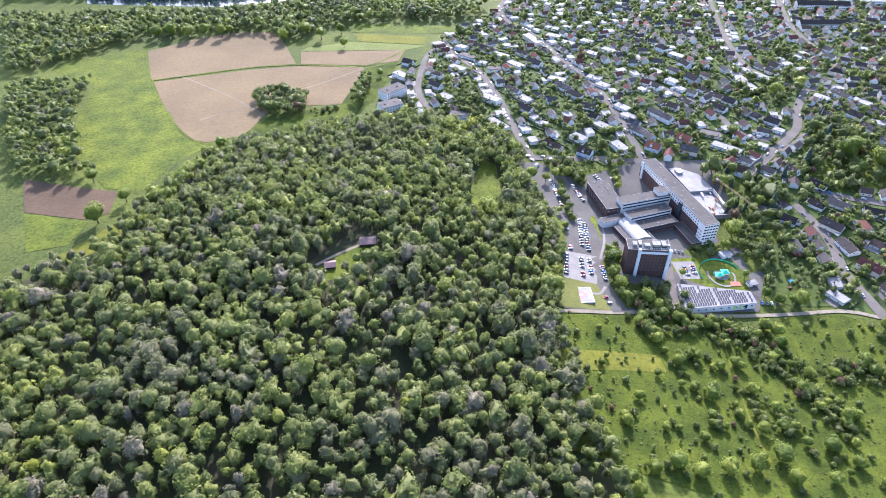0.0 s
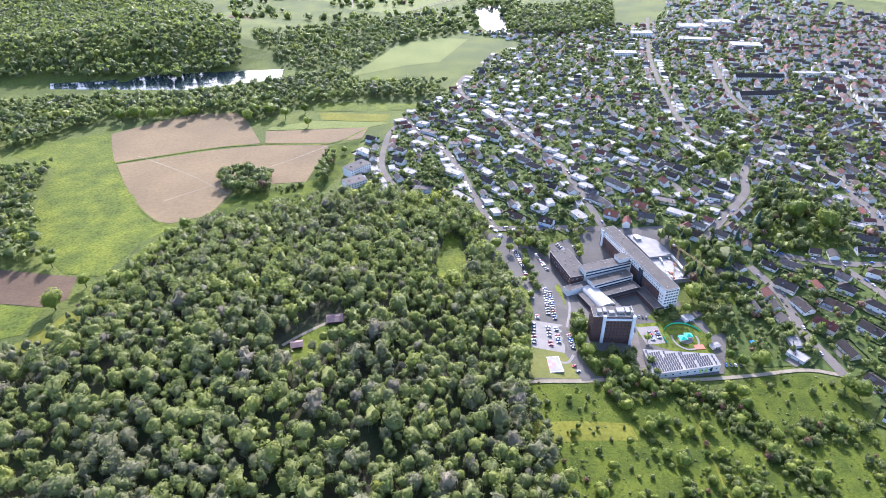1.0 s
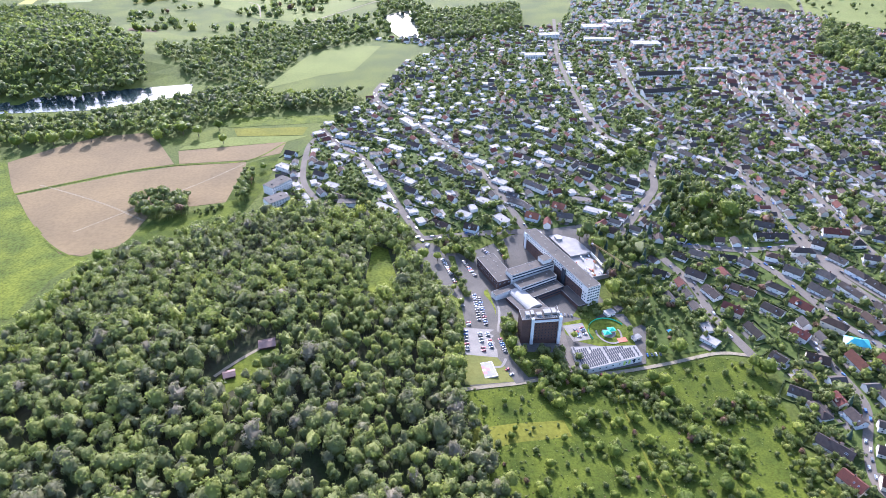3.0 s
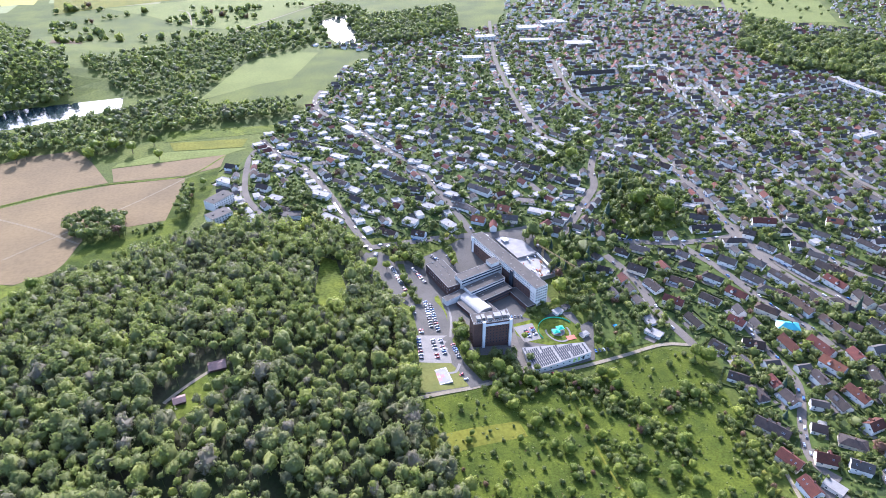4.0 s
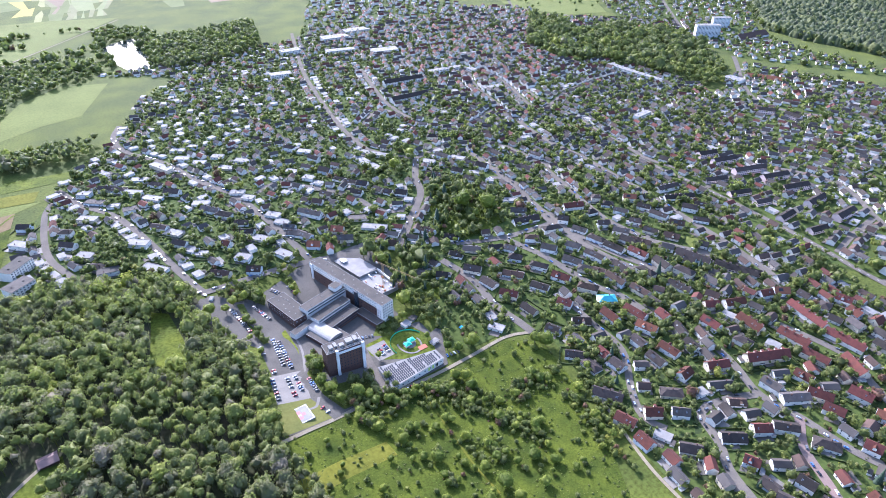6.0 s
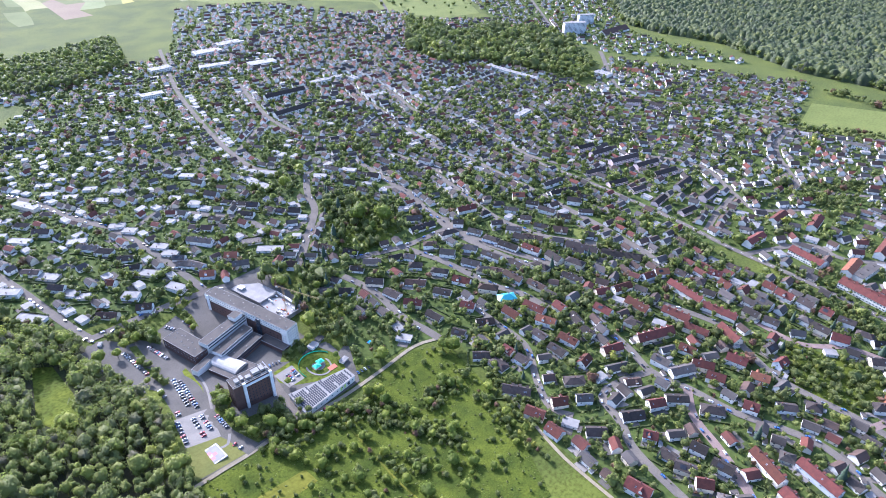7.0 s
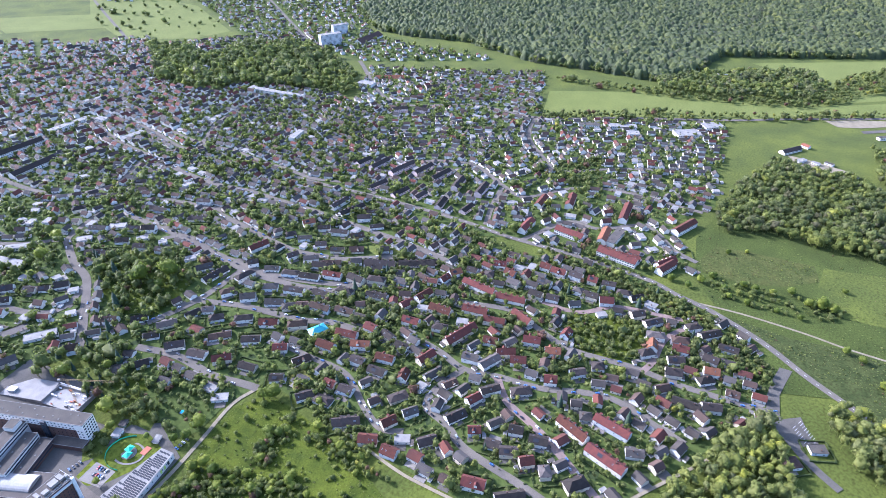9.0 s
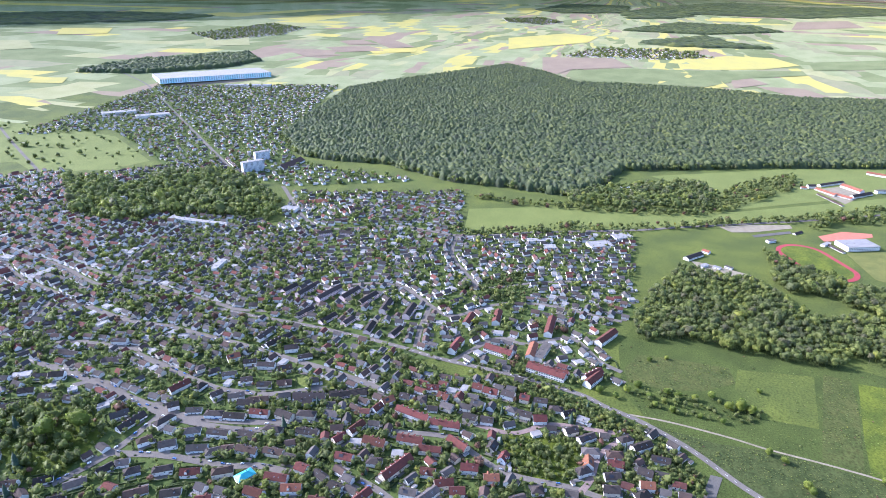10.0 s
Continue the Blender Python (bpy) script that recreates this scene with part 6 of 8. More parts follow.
# ---- the rest of the town ----
def auto_lots():
    r = random.Random(7)
    lots, grid = [], {}

    def put(x, y):
        grid.setdefault((int(x // 20), int(y // 20)), []).append((x, y))

    def clash(x, y, gap):
        return any(math.hypot(x - a, y - b) < gap for i in (-1, 0, 1) for j in (-1, 0, 1) for a, b in grid.get((int(x // 20) + i, int(y // 20) + j), ()))

    for x, y in homes:
        put(x, y)
    towns = (TOWN_WEST, TOWN_SOUTH, TOWN_MID, TOWN_GAP)

    def free(x, y):
        px, py = np.array([x]), np.array([y])
        return not any(inside(g, px, py)[0] for g in GREENS)

    for name, (w, pts) in ROADS.items():
        if name.endswith(("track", "path")) or name.startswith(("lane", "country", "valley")):
            continue
        line = curve_points(pts, 17.0)
        for p, e in zip(line, line[1:]):
            d = (e - p).normalized()
            for s in (-1, 1):
                x, y = p + Vector((-d.y, d.x)) * s * (w / 2 + r.uniform(8.5, 11))
                if any(inside(t, np.array([x]), np.array([y]))[0] for t in towns) and near_road(x, y)[0] > 8 and not clash(x, y, 17.0) and free(x, y):
                    lots.append((x, y, math.atan2(d.y, d.x)))
                    put(x, y)
    for t, step in ((TOWN_WEST, 21), (TOWN_SOUTH, 15.5), (TOWN_MID, 20.5), (TOWN_FAR, 31), (TOWN_GAP, 17), (TOWN_EDGE, 30)):
        for x, y in fill(t, step, 77, 0.36):
            if not clash(x, y, 15.0 if t is TOWN_SOUTH else 17.0 if x < 640 else 14.0) and free(x, y):
                d, a = near_road(x, y)
                if d > 9.5:
                    lots.append((x, y, a))
                    put(x, y)
    return lots


lots = auto_lots()
r = random.Random(3)
walls_b, roofs_b = Build(), Build()
for x, y, a in lots:
    px, py, pz, pk = (v[0] for v in place_np(np.array([float(x)]), np.array([float(y)])))
    west = x < 520 and y > 640
    old = 680 < x < 1300 and y > 900
    L, W, e = r.uniform(10, 14.5), r.uniform(8, 10), r.uniform(3.2, 5.8)
    if old:
        L, W, e = L * 1.2, W * 1.1, e + 2.0
    m = Matrix.Translation((px, py, pz)) @ Matrix.Rotation(a + (math.pi / 2 if r.random() < 0.35 else 0) + r.uniform(-0.06, 0.06), 4, "Z") @ Matrix.Scale(pk, 4)
    # more pale flat roofs in the west stand in for sun glare on roofs
    if r.random() < (0.34 if west else 0.07):
        roofs_b.box((-L / 2 - 0.3, -W / 2 - 0.3, 3.6), (L / 2 + 0.3, W / 2 + 0.3, 3.9), 4, None, m)
        walls_b.box((-L / 2, -W / 2, -3), (L / 2, W / 2, 3.6), 0, None, m)
        e = 3.6
    else:
        s = Build()
        house_shell(s, m, L, W, e, W / 2 * r.uniform(0.5, 0.9), 0.5)
        k = r.choice((0, 0, 1, 1, 2, 2) if old else (0, 0, 0, 0, 2, 2, 3, 3, 3, 1, 1, 2))
        for f, q in zip(s.f, s.m):
            (roofs_b if q else walls_b).face([s.v[i] for i in f], k if q else (1 if L < 10.6 else 0))
    for sgn in (-1, 1):
        for u in (-L * 0.27, L * 0.27):
            for z in ((1.6, 4.2) if e > 5 else (1.7,)) if x * x + y * y < 1100 ** 2 else ():
                walls_b.box((u - 0.6, sgn * W / 2 - 0.06, z - 0.65), (u + 0.6, sgn * W / 2 + 0.06, z + 0.65), 2, None, m)
yards, garages = Build(), Build()


def yard(x, y, a, r, W=10.0):
    """A paved forecourt on the street side of a house, often with a garage."""
    m = Matrix.Translation((x, y, 0)) @ Matrix.Rotation(a, 4, "Z")
    s = r.choice((-1, 1))
    x0, x1, y0, y1 = r.uniform(-8, -3), r.uniform(3, 9), s * (W / 2 - 1), s * (W / 2 + r.uniform(4, 7))
    ring = [m @ Vector((u, v, 0)) for u, v in ((x0, y0), (x1, y0), (x1, y1), (x0, y1))]
    ring = [place(p.x, p.y, 0.5) for p in (ring if s > 0 else ring[::-1])]
    yards.face(ring, r.randrange(3))
    if r.random() < 0.62:
        g = m @ Vector((r.choice((-1, 1)) * r.uniform(8, 9.5), s * W * 0.35, 0))
        p = place(g.x, g.y)
        gm = Matrix.Translation(p) @ Matrix.Rotation(a + math.pi / 2, 4, "Z")
        garages.box((-3, -1.7, -1), (3, 1.7, 2.5), 0, None, gm).box((-3.15, -1.85, 2.5), (3.15, 1.85, 2.72), r.choice((1, 2)), None, gm)


ry = random.Random(51)
for table in (HOMES_SOUTH, HOMES_MID, HOMES_NORTH, HOMES_WEST):
    for x, y, a, L, code in table:
        for k in range(max(1, round(L / 16))):
            o = (k - (max(1, round(L / 16)) - 1) / 2) * 15
            yard(x + math.cos(radians(a)) * o, y + math.sin(radians(a)) * o, radians(a), ry)
for x, y, a in lots:
    if x * x + y * y < 1500 ** 2:
        yard(x, y, a, ry)
tagged(new("forecourts", yards.mesh("forecourts", M_PAVE, M_YARD, M_ROAD)), "paved forecourts and terraces of the houses", "paving", kind="stuff")
tagged(new("garages", garages.mesh("garages", M_WALL, M_FLAT, M_FLAT_PALE)), "many small flat-roofed garages beside houses", "garages", kind="stuff")
far_walls = walls_b.mesh("far_house_walls", M_WALL, M_WALL_CREAM, M_GLASS)
far_roofs = roofs_b.mesh("far_house_roofs", M_TILE_DARK_MIX, M_TILE_RED_MIX, M_TILE_BROWN_MIX, M_TILE_GREY_MIX, M_FLAT_PALE, M_TILE_ORANGE)
far_town = thing("far_houses", "dense quarters of small houses with tiled roofs", "houses", kind="stuff")
tagged(part("house_walls", far_walls, far_town), kind="stuff")
tagged(part("house_roofs", far_roofs, far_town), kind="stuff")

# ---- garden trees, hedges, parks ----
all_xy = np.array(homes + [l[:2] for l in lots])


def gaps(xy, road=4.5, gap=8.0):
    d = [np.hypot(all_xy[:, 0] - p[0], all_xy[:, 1] - p[1]).min() if len(all_xy) else 99 for p in xy]
    q = [near_road(*p)[0] for p in xy]
    return np.array([a > gap and b > road for a, b in zip(d, q)], bool)


for town, step, protos, size in ((TOWN_WEST, 11.5, GARDEN, (2.3, 5.4)), (TOWN_SOUTH, 9.5, ROUND, (2.2, 5.0))):
    xy = fill(town, step, 91)
    keep = gaps(xy, 7.5, 7.2) & ~np.any([inside(g, xy[:, 0], xy[:, 1]) for g in (HOSP_LOT, ORCHARD, FOREST_MAIN)], axis=0)
    wood("garden_trees", spots_of(xy[keep], 92, size, (2.0, 5.0), 25.0), protos, M_LEAF_TOWN, "mixed green garden trees between houses", "trees")
xy = np.concatenate([fill(t, s, 93) for t, s in ((TOWN_MID, 14.5), (TOWN_FAR, 19), (TOWN_GAP, 10), (TOWN_EDGE, 17))])
keep = gaps(xy, 7.5) & ~((xy[:, 0] > 680) & (xy[:, 0] < 1300) & (xy[:, 1] > 880) & (np.random.default_rng(9).random(len(xy)) < 0.55))
wood("town_trees", spots_of(xy[keep], 94, (2.8, 6.2), (3.0, 6.0), 40.0), FAR, M_LEAF_TOWN, "mixed green trees among far houses", "trees")
xy = np.concatenate([fill(TOWN_SOUTH, 9, 97), fill(TOWN_WEST, 18, 98)])
keep = gaps(xy, 5.5, 6.8) & ~np.any([inside(g, xy[:, 0], xy[:, 1]) for g in (HOSP_LOT, ORCHARD, FOREST_MAIN)], axis=0)
wood("garden_shrubs", spots_of(xy[keep], 99, (0.8, 1.8), (0.6, 1.3), 15.0), LOW, M_LEAF_TOWN, "clipped hedges and low garden shrubs", "shrubs")
for i, (poly, step, rad, lift) in enumerate(((PARK_GREEN, 14.5, (4, 7), (5, 8)), (POND_TREES, 18, (6, 10), (6, 10)), (FAR_MEADOW, 62, (5, 9), (4, 7)), (HOSPITAL_GREEN, 12.5, (4, 6.5), (6, 9)), (SCHOOL_GREEN, 17, (4, 6.5), (6, 10)), (SPORT_TREES, 16, (5, 8), (5, 9)), (TRACK_TREES, 12, (4, 6), (5, 8)), (EAST_GARDENS, 8.5, (2.0, 3.8), (3, 5)), (ORCHARD_EDGE, 5.5, (2.0, 3.6), (2, 4)), (HEDGE_A, 6, (2.4, 4.2), (3, 5)), (HEDGE_B, 6, (2.2, 3.8), (3, 5)), (HEDGE_C, 7, (1.8, 3.4), (2, 4)), (HEDGE_D, 6.5, (2.2, 4.0), (3, 5)), (LOT_EDGE, 7.5, (2.6, 4.4), (4, 6)), (LOT_NORTH, 8, (2.6, 4.2), (4, 6)), (TOWER_FOOT, 9, (3.2, 5), (4, 7)), (VALLEY_TREES, 12, (3, 6), (3, 7)), (VALLEY_TREES_B, 12, (3, 6), (3, 7)), (MEADOW_SCRUB, 10, (1.8, 4), (1.5, 3.5)), (WEST_GREEN, 9, (3, 5), (6, 9)),
                                             (MID_GREEN, 12, (3, 5), (4, 7)), (LOT_STRIP, 6.5, (2.2, 3.6), (3, 5)), (NORTH_STRIP, 6.5, (2.0, 3.2), (2.5, 4)), (NORTH_TREES, 7.5, (2.8, 4.6), (4, 6)), (EAST_COPSE, 9, (3, 5), (4, 8)), (COURT_BUSH, 7, (2.2, 3.4), (2, 3.5)), (TOWER_LEFT, 7.5, (3, 4.4), (4, 6)), (PLAIN_SCRUB, 30, (6, 13), (3, 6)), (ROW_GARDEN, 11, (1.8, 3.2), (2.5, 4)), (ORCHARD_SOUTH, 6.5, (2.0, 3.8), (1.5, 3.5)), (ORCHARD_MID, 6, (2.2, 4), (2, 4)), (ORCHARD_RIM, 6, (2, 3.6), (2, 4)), (ROAD_HEDGE, 5.5, (1.6, 2.8), (1.4, 2.4)), (ROAD_HEDGE_B, 6, (1.6, 2.8), (1.4, 2.4)), (HEDGE_ROW, 5.5, (1.8, 3.0), (2, 3.2)), (SLOPE_TREES, 9, (2.5, 4), (3, 5)), (FIELD_CLUMP, 9, (4.5, 7), (7, 12)), (FIELD_CLUMP_B, 7, (3, 5), (7, 13)), (FIELD_HEDGE, 6, (1.8, 3), (1.5, 3)))):
    p = fill(poly, step, 101 + i, jitter=0.6, holes=(LOT_WEST,) if poly is LOT_EDGE else ())
    if poly is PLAIN_SCRUB:
        p = p[np.array([noise.noise((a / 180, b / 90, 5.0)) for a, b in p]) > 0.12]
    wood("tree_group", spots_of(p[gaps(p, 2.5 if step < 9.5 else 3, 7)], 111 + i, rad, lift, 30.0), NEAR if poly in (PARK_GREEN, HOSPITAL_GREEN, SCHOOL_GREEN) else DENSE if step < 7 or poly in (EAST_GARDENS, LOT_EDGE, TOWER_FOOT, EAST_COPSE, NORTH_TREES, WEST_GREEN) else LOW if poly is PLAIN_SCRUB else MIDDLE, M_LEAF_TOWN, "group of leafy green trees", "trees")


def tree_mesh(seed, firlike=False):
    v, f, o = crown(seed, 460, 0.085, 24) if not firlike else fir(seed, 5, 11)
    cut = f[(v[f][:, :, 2] > -1.9).all(1)] if not firlike else f
    me = bpy.data.meshes.new("crown")
    me.from_pydata(v.tolist(), [], cut.tolist())
    me.materials.append(M_LEAF_ONE if not firlike else M_LEAF_FIR)
    return shaded_by(me, o)


CROWNS = [tree_mesh(200 + i) for i in range(8)]
FIR_CROWN = tree_mesh(5, True)
trunk_b = Build().tube((0, 0, -1), (0.03, 0.02, 2.6), 0.2, 0.13, 7)
for q in range(4):
    s, c = math.sin(q * 1.6), math.cos(q * 1.6)
    trunk_b.tube((0.03, 0.02, 1.9 + 0.15 * q), (0.7 * c, 0.7 * s, 3.4), 0.09, 0.03, 5)
TRUNK = trunk_b.mesh("trunk", M_BARK)
r = random.Random(21)
for table, group, label, lift in ((ORCHARD_TREES, "orchard trees", "leafy green fruit tree on the meadow", 0.75), (FIELD_TREES, "field trees", "tall leafy tree beside the fields", 1.15),
                                  (HOSPITAL_TREES, "hospital trees", "round leafy tree beside the car park", 1.1), (PARK_TREES, "park trees", "large round-crowned tree in the park", 1.05),
                                  (EAST_TREES, "meadow trees", "dense green bush on the meadow", 0.7)):
    for x, y, rad in table:
        rad *= {"orchard trees": 1.75, "hospital trees": 1.1, "field trees": 1.65, "meadow trees": 1.3}.get(group, 1.0)
        z = place(x, y)
        conifer = group == "park trees" and r.random() < 0.12
        tree = thing("tree", "tall dark green conifer" if conifer else label, "tree", Matrix.Translation(z) @ Matrix.Rotation(r.uniform(0, 6.28), 4, "Z"), group)
        h = rad * (lift + r.uniform(-0.1, 0.15)) + 0.6
        part("crown", FIR_CROWN if conifer else r.choice(CROWNS), tree, "",
             Matrix.Translation((0, 0, h + (rad * 0.3 if conifer else 0))) @ Matrix.Diagonal((rad, rad * r.uniform(0.85, 1.1), rad * r.uniform(0.85, 1.1), 1)))
        part("trunk", TRUNK, tree, "", Matrix.Diagonal((rad * 0.35, rad * 0.35, h / 3.0, 1)))
xy = fill(ORCHARD, 7.5, 95)
xy = xy[np.random.default_rng(5).random(len(xy)) < 0.26]
wood("meadow_shrubs", spots_of(xy, 96, (1.3, 3.2), (0.9, 2.2), 12.0), MIDDLE, M_LEAF_TOWN, "low scrub and young trees on the meadow", "shrubs")
xy = fill(ORCHARD, 4.2, 75)
xy = xy[np.array([noise.noise((a / 22, b / 22, 3.0)) for a, b in xy]) > -0.12]
wood("tall_grass", spots_of(xy, 76, (0.5, 1.1), (0.0, 0.3), 20.0), [(v * [1, 1, 0.6], f, o) for v, f, o in LOW], M_LEAF_TOWN, "tufts of tall uncut grass on the meadow", "grass")

xy = np.concatenate([fill(HOSPITAL_GREEN, 21, 82), fill(PARK_GREEN, 38, 83), fill(TOWN_SOUTH, 52, 84)])
wood("conifers", spots_of(xy[gaps(xy, 6, 7)], 85, (2.0, 3.4), (3.0, 4.5), 40.0), FIRS, M_LEAF_FIR, "tall dark green conifers in gardens", "trees")

# ---- hedges between the gardens ----
hedges = Build()
rh = random.Random(61)
for table in (HOMES_SOUTH, HOMES_MID, HOMES_NORTH, HOMES_WEST):
    for x, y, a, L, code in table:
        m = pose(x, y, 0, 0, 0, a)
        for side in (-1, 1):
            for u0, v0, u1, v1 in ((-L / 2 - 4, side * 11.5, L / 2 + 4, side * 11.5), (side * (L / 2 + 4.5), -11, side * (L / 2 + 4.5), 10)):
                if rh.random() < 0.42:
                    continue
                n = max(2, int(math.hypot(u1 - u0, v1 - v0) / 2.2))
                for i in range(n):
                    t = (i + 0.5) / n
                    p = m @ Vector((u0 + (u1 - u0) * t + rh.uniform(-0.2, 0.2), v0 + (v1 - v0) * t + rh.uniform(-0.2, 0.2), 0))
                    if near_road(p.x, p.y)[0] > 5.5 and np.hypot(all_xy[:, 0] - p.x, all_xy[:, 1] - p.y).min() > 7.0:
                        h = rh.uniform(1.0, 1.9)
                        hedges.box((-1.25, -0.65, -0.5), (1.25, 0.65, h), 0, None, Matrix.Translation(place(p.x, p.y)) @ Matrix.Rotation(radians(a) + (0 if v0 == v1 else math.pi / 2) + rh.uniform(-0.15, 0.15), 4, "Z"))
tagged(new("garden_hedges", hedges.mesh("garden_hedges", M_HEDGE)), "clipped dark green hedges between gardens", "hedge", kind="stuff")


# ---- hospital ----
hospital = thing("hospital", "large white and brown brick hospital with flat grey roofs", "hospital", pose(200, 480, -18))
HINV = hospital.matrix_world.inverted()
PANE = Build().box((-0.9, -0.07, -0.75), (0.9, 0.07, 0.75), 0).box((-0.78, -0.12, -0.62), (0.78, -0.06, 0.62), 1).mesh("window", M_WHITE, M_GLASS)
SLOT = Build().box((-0.55, -0.07, -0.8), (0.55, 0.07, 0.8), 0).box((-0.45, -0.11, -0.7), (0.45, -0.06, 0.7), 1).mesh("window", M_DARKWOOD, M_GLASS)
DOME = Build().box((-0.6, -0.6, 0), (0.6, 0.6, 0.3), 0).box((-0.45, -0.45, 0.3), (0.45, 0.45, 0.5), 0).mesh("roof_light", M_CONCRETE)


def wing(name, cx, cy, deg, L, W, z0, z1, wall_m, roof_m=None, label="", rim=M_CONCRETE, domes=0, seed=0):
    """One flat-roofed wing: walls, roof sheet, raised rim and roof lights."""
    at = HINV @ pose(cx, cy, 0, 0, 0, deg)
    body = part(name, Build().box((-L / 2, -W / 2, z0), (L / 2, W / 2, z1), 0).mesh(name, wall_m), hospital, label, at)
    part("roof", Build().box((-L / 2 + 0.1, -W / 2 + 0.1, z1), (L / 2 - 0.1, W / 2 - 0.1, z1 + 0.12), 0).mesh("roof", roof_m or M_FLAT), body)
    b = Build()
    for a, c in (((-L / 2 - 0.1, -W / 2 - 0.1), (L / 2 + 0.1, -W / 2 + 0.25)), ((-L / 2 - 0.1, W / 2 - 0.25), (L / 2 + 0.1, W / 2 + 0.1)),
                 ((-L / 2 - 0.1, -W / 2 + 0.25), (-L / 2 + 0.25, W / 2 - 0.25)), ((L / 2 - 0.25, -W / 2 + 0.25), (L / 2 + 0.1, W / 2 - 0.25))):
        b.box((*a, z1 - 0.25), (*c, z1 + 0.3), 0)
    part("parapet", b.mesh("parapet", rim), body)
    r = random.Random(seed)
    for i in range(domes):
        part("roof_light", DOME, body, "", pose(-L / 2 + L * (i + 0.5) / domes, r.choice((-1, 1)) * W * r.uniform(0.08, 0.28), z1 + 0.12, 0, 0, 0))
    return body


def panes(body, mesh, side, L, W, zs, n, gap=(0, 1)):
    """Rows of single windows on one side of a wing; side is s, n, e or w of its own frame."""
    for z in zs:
        for i in range(n):
            u = gap[0] + (gap[1] - gap[0]) * (i + 0.5) / n
            if side in "sn":
                part("window", mesh, body, "", pose(-L / 2 + L * u, (-W / 2 if side == "s" else W / 2), z, 0, 0, 0 if side == "s" else 180))
            else:
                part("window", mesh, body, "", pose((L / 2 if side == "e" else -L / 2), -W / 2 + W * u, z, 0, 0, 90 if side == "e" else -90))


slab = wing("ward_block", 232.5, 523, -76.5, 122, 15, -26, 5, M_BRICK, None, "long brown brick ward block", domes=16, seed=1)
part("upper_band", Build().box((-61.1, -7.65, -2.2), (52.9, 7.65, 4.5), 0).mesh("upper_band", M_WALL), slab, "white rendered upper storeys")
part("end_bay", Build().box((52.9, -7.75, -19.5), (61.2, 7.75, 4.5), 0).mesh("end_bay", M_WALL), slab, "white rendered end bay")
part("north_fin", Build().box((-58, -8.6, -19.5), (-55, -7.5, 4.6), 0).mesh("north_fin", M_WHITE), slab)
part("stair_bay", Build().box((18, -9.3, -19.5), (23, -7.4, 4.2), 0).mesh("stair_bay", M_GLASS), slab, "dark glazed stair bay")
for z in (3.0, -0.4):
    panes(slab, PANE, "s", 122, 15.35, (z,), 30, (0.04, 0.93))
panes(slab, SLOT, "s", 122, 15, (-4.4, -7.8, -11.2), 24, (0.04, 0.93))
for z in (2.6, -0.8, -4.2, -7.6, -11.0):
    part("window_band", Build().box((61.1, -7, z - 0.8), (61.3, 7, z + 0.8), 0).mesh("window_band", M_GLASS), slab)
    for y in (-4.2, -1.4, 1.4, 4.2):
        part("mullion", Build().box((61.25, y - 0.35, z - 0.85), (61.45, y + 0.35, z + 0.85), 0).mesh("mullion", M_WHITE), slab)
panes(slab, PANE, "s", 122, 15.55, (-14.2, -10.6, -7.0, -3.4), 2, (0.935, 0.99))

tower = wing("tower", 175.5, 424, -5, 36, 15, -22, 13, M_BRICK, None, "brown brick tower with white fins", domes=0)
for x in (-9.5, 16.2):
    part("fin", Build().box((x, -9.4, -20), (x + 2.6, -7.3, 14.6), 0).mesh("fin", M_WHITE), tower, "white concrete fin")
part("top_beam", Build().box((-9.5, -8.7, 9.4), (18.8, -7.4, 11.2), 0).mesh("top_beam", M_WHITE), tower, "white concrete beam")
panes(tower, SLOT, "s", 36, 15, (6.5, 3.0, -0.5, -4.0, -7.5, -11.0), 7, (0.33, 0.93))
panes(tower, SLOT, "e", 36, 15, (6.5, 3.0, -0.5, -4.0, -7.5, -11.0), 3)
panes(tower, SLOT, "w", 36, 15, (6.5, 3.0, -0.5, -4.0, -7.5, -11.0), 3)
plant = Build()
for x, y, a, c, h in ((-14, -1, 4, 5, 2.4), (-8.5, 1, 3, 6, 1.6), (-4, -2, 5, 4, 2.0), (3, 0, 7, 6, 2.6), (11, 1, 4, 7, 1.9), (15, -3, 2, 3, 3.0)):
    plant.box((x, y - c / 2, 13.1), (x + a, y + c / 2, 13.1 + h), 0)
part("roof_plant", plant.mesh("roof_plant", M_CONCRETE), tower, "grey metal roof machinery")
rail = Build()
for i in range(19):
    rail.tube((-17.5 + i * 35 / 18, -7.2, 13.7), (-17.5 + i * 35 / 18, -7.2, 15.3), 0.06, None, 4)
for z in (14.5, 15.3):
    rail.tube((-17.5, -7.2, z), (17.5, -7.2, z), 0.06, None, 4)
    rail.tube((17.5, -7.2, z), (17.5, 7.2, z), 0.06, None, 4)
part("roof_railing", rail.mesh("roof_railing", M_WHITE), tower)
for x in (-15, -6):
    part("antenna", Build().tube((x, -5, 13), (x, -5, 19), 0.12, 0.05, 5).mesh("antenna", M_WHITE), tower)

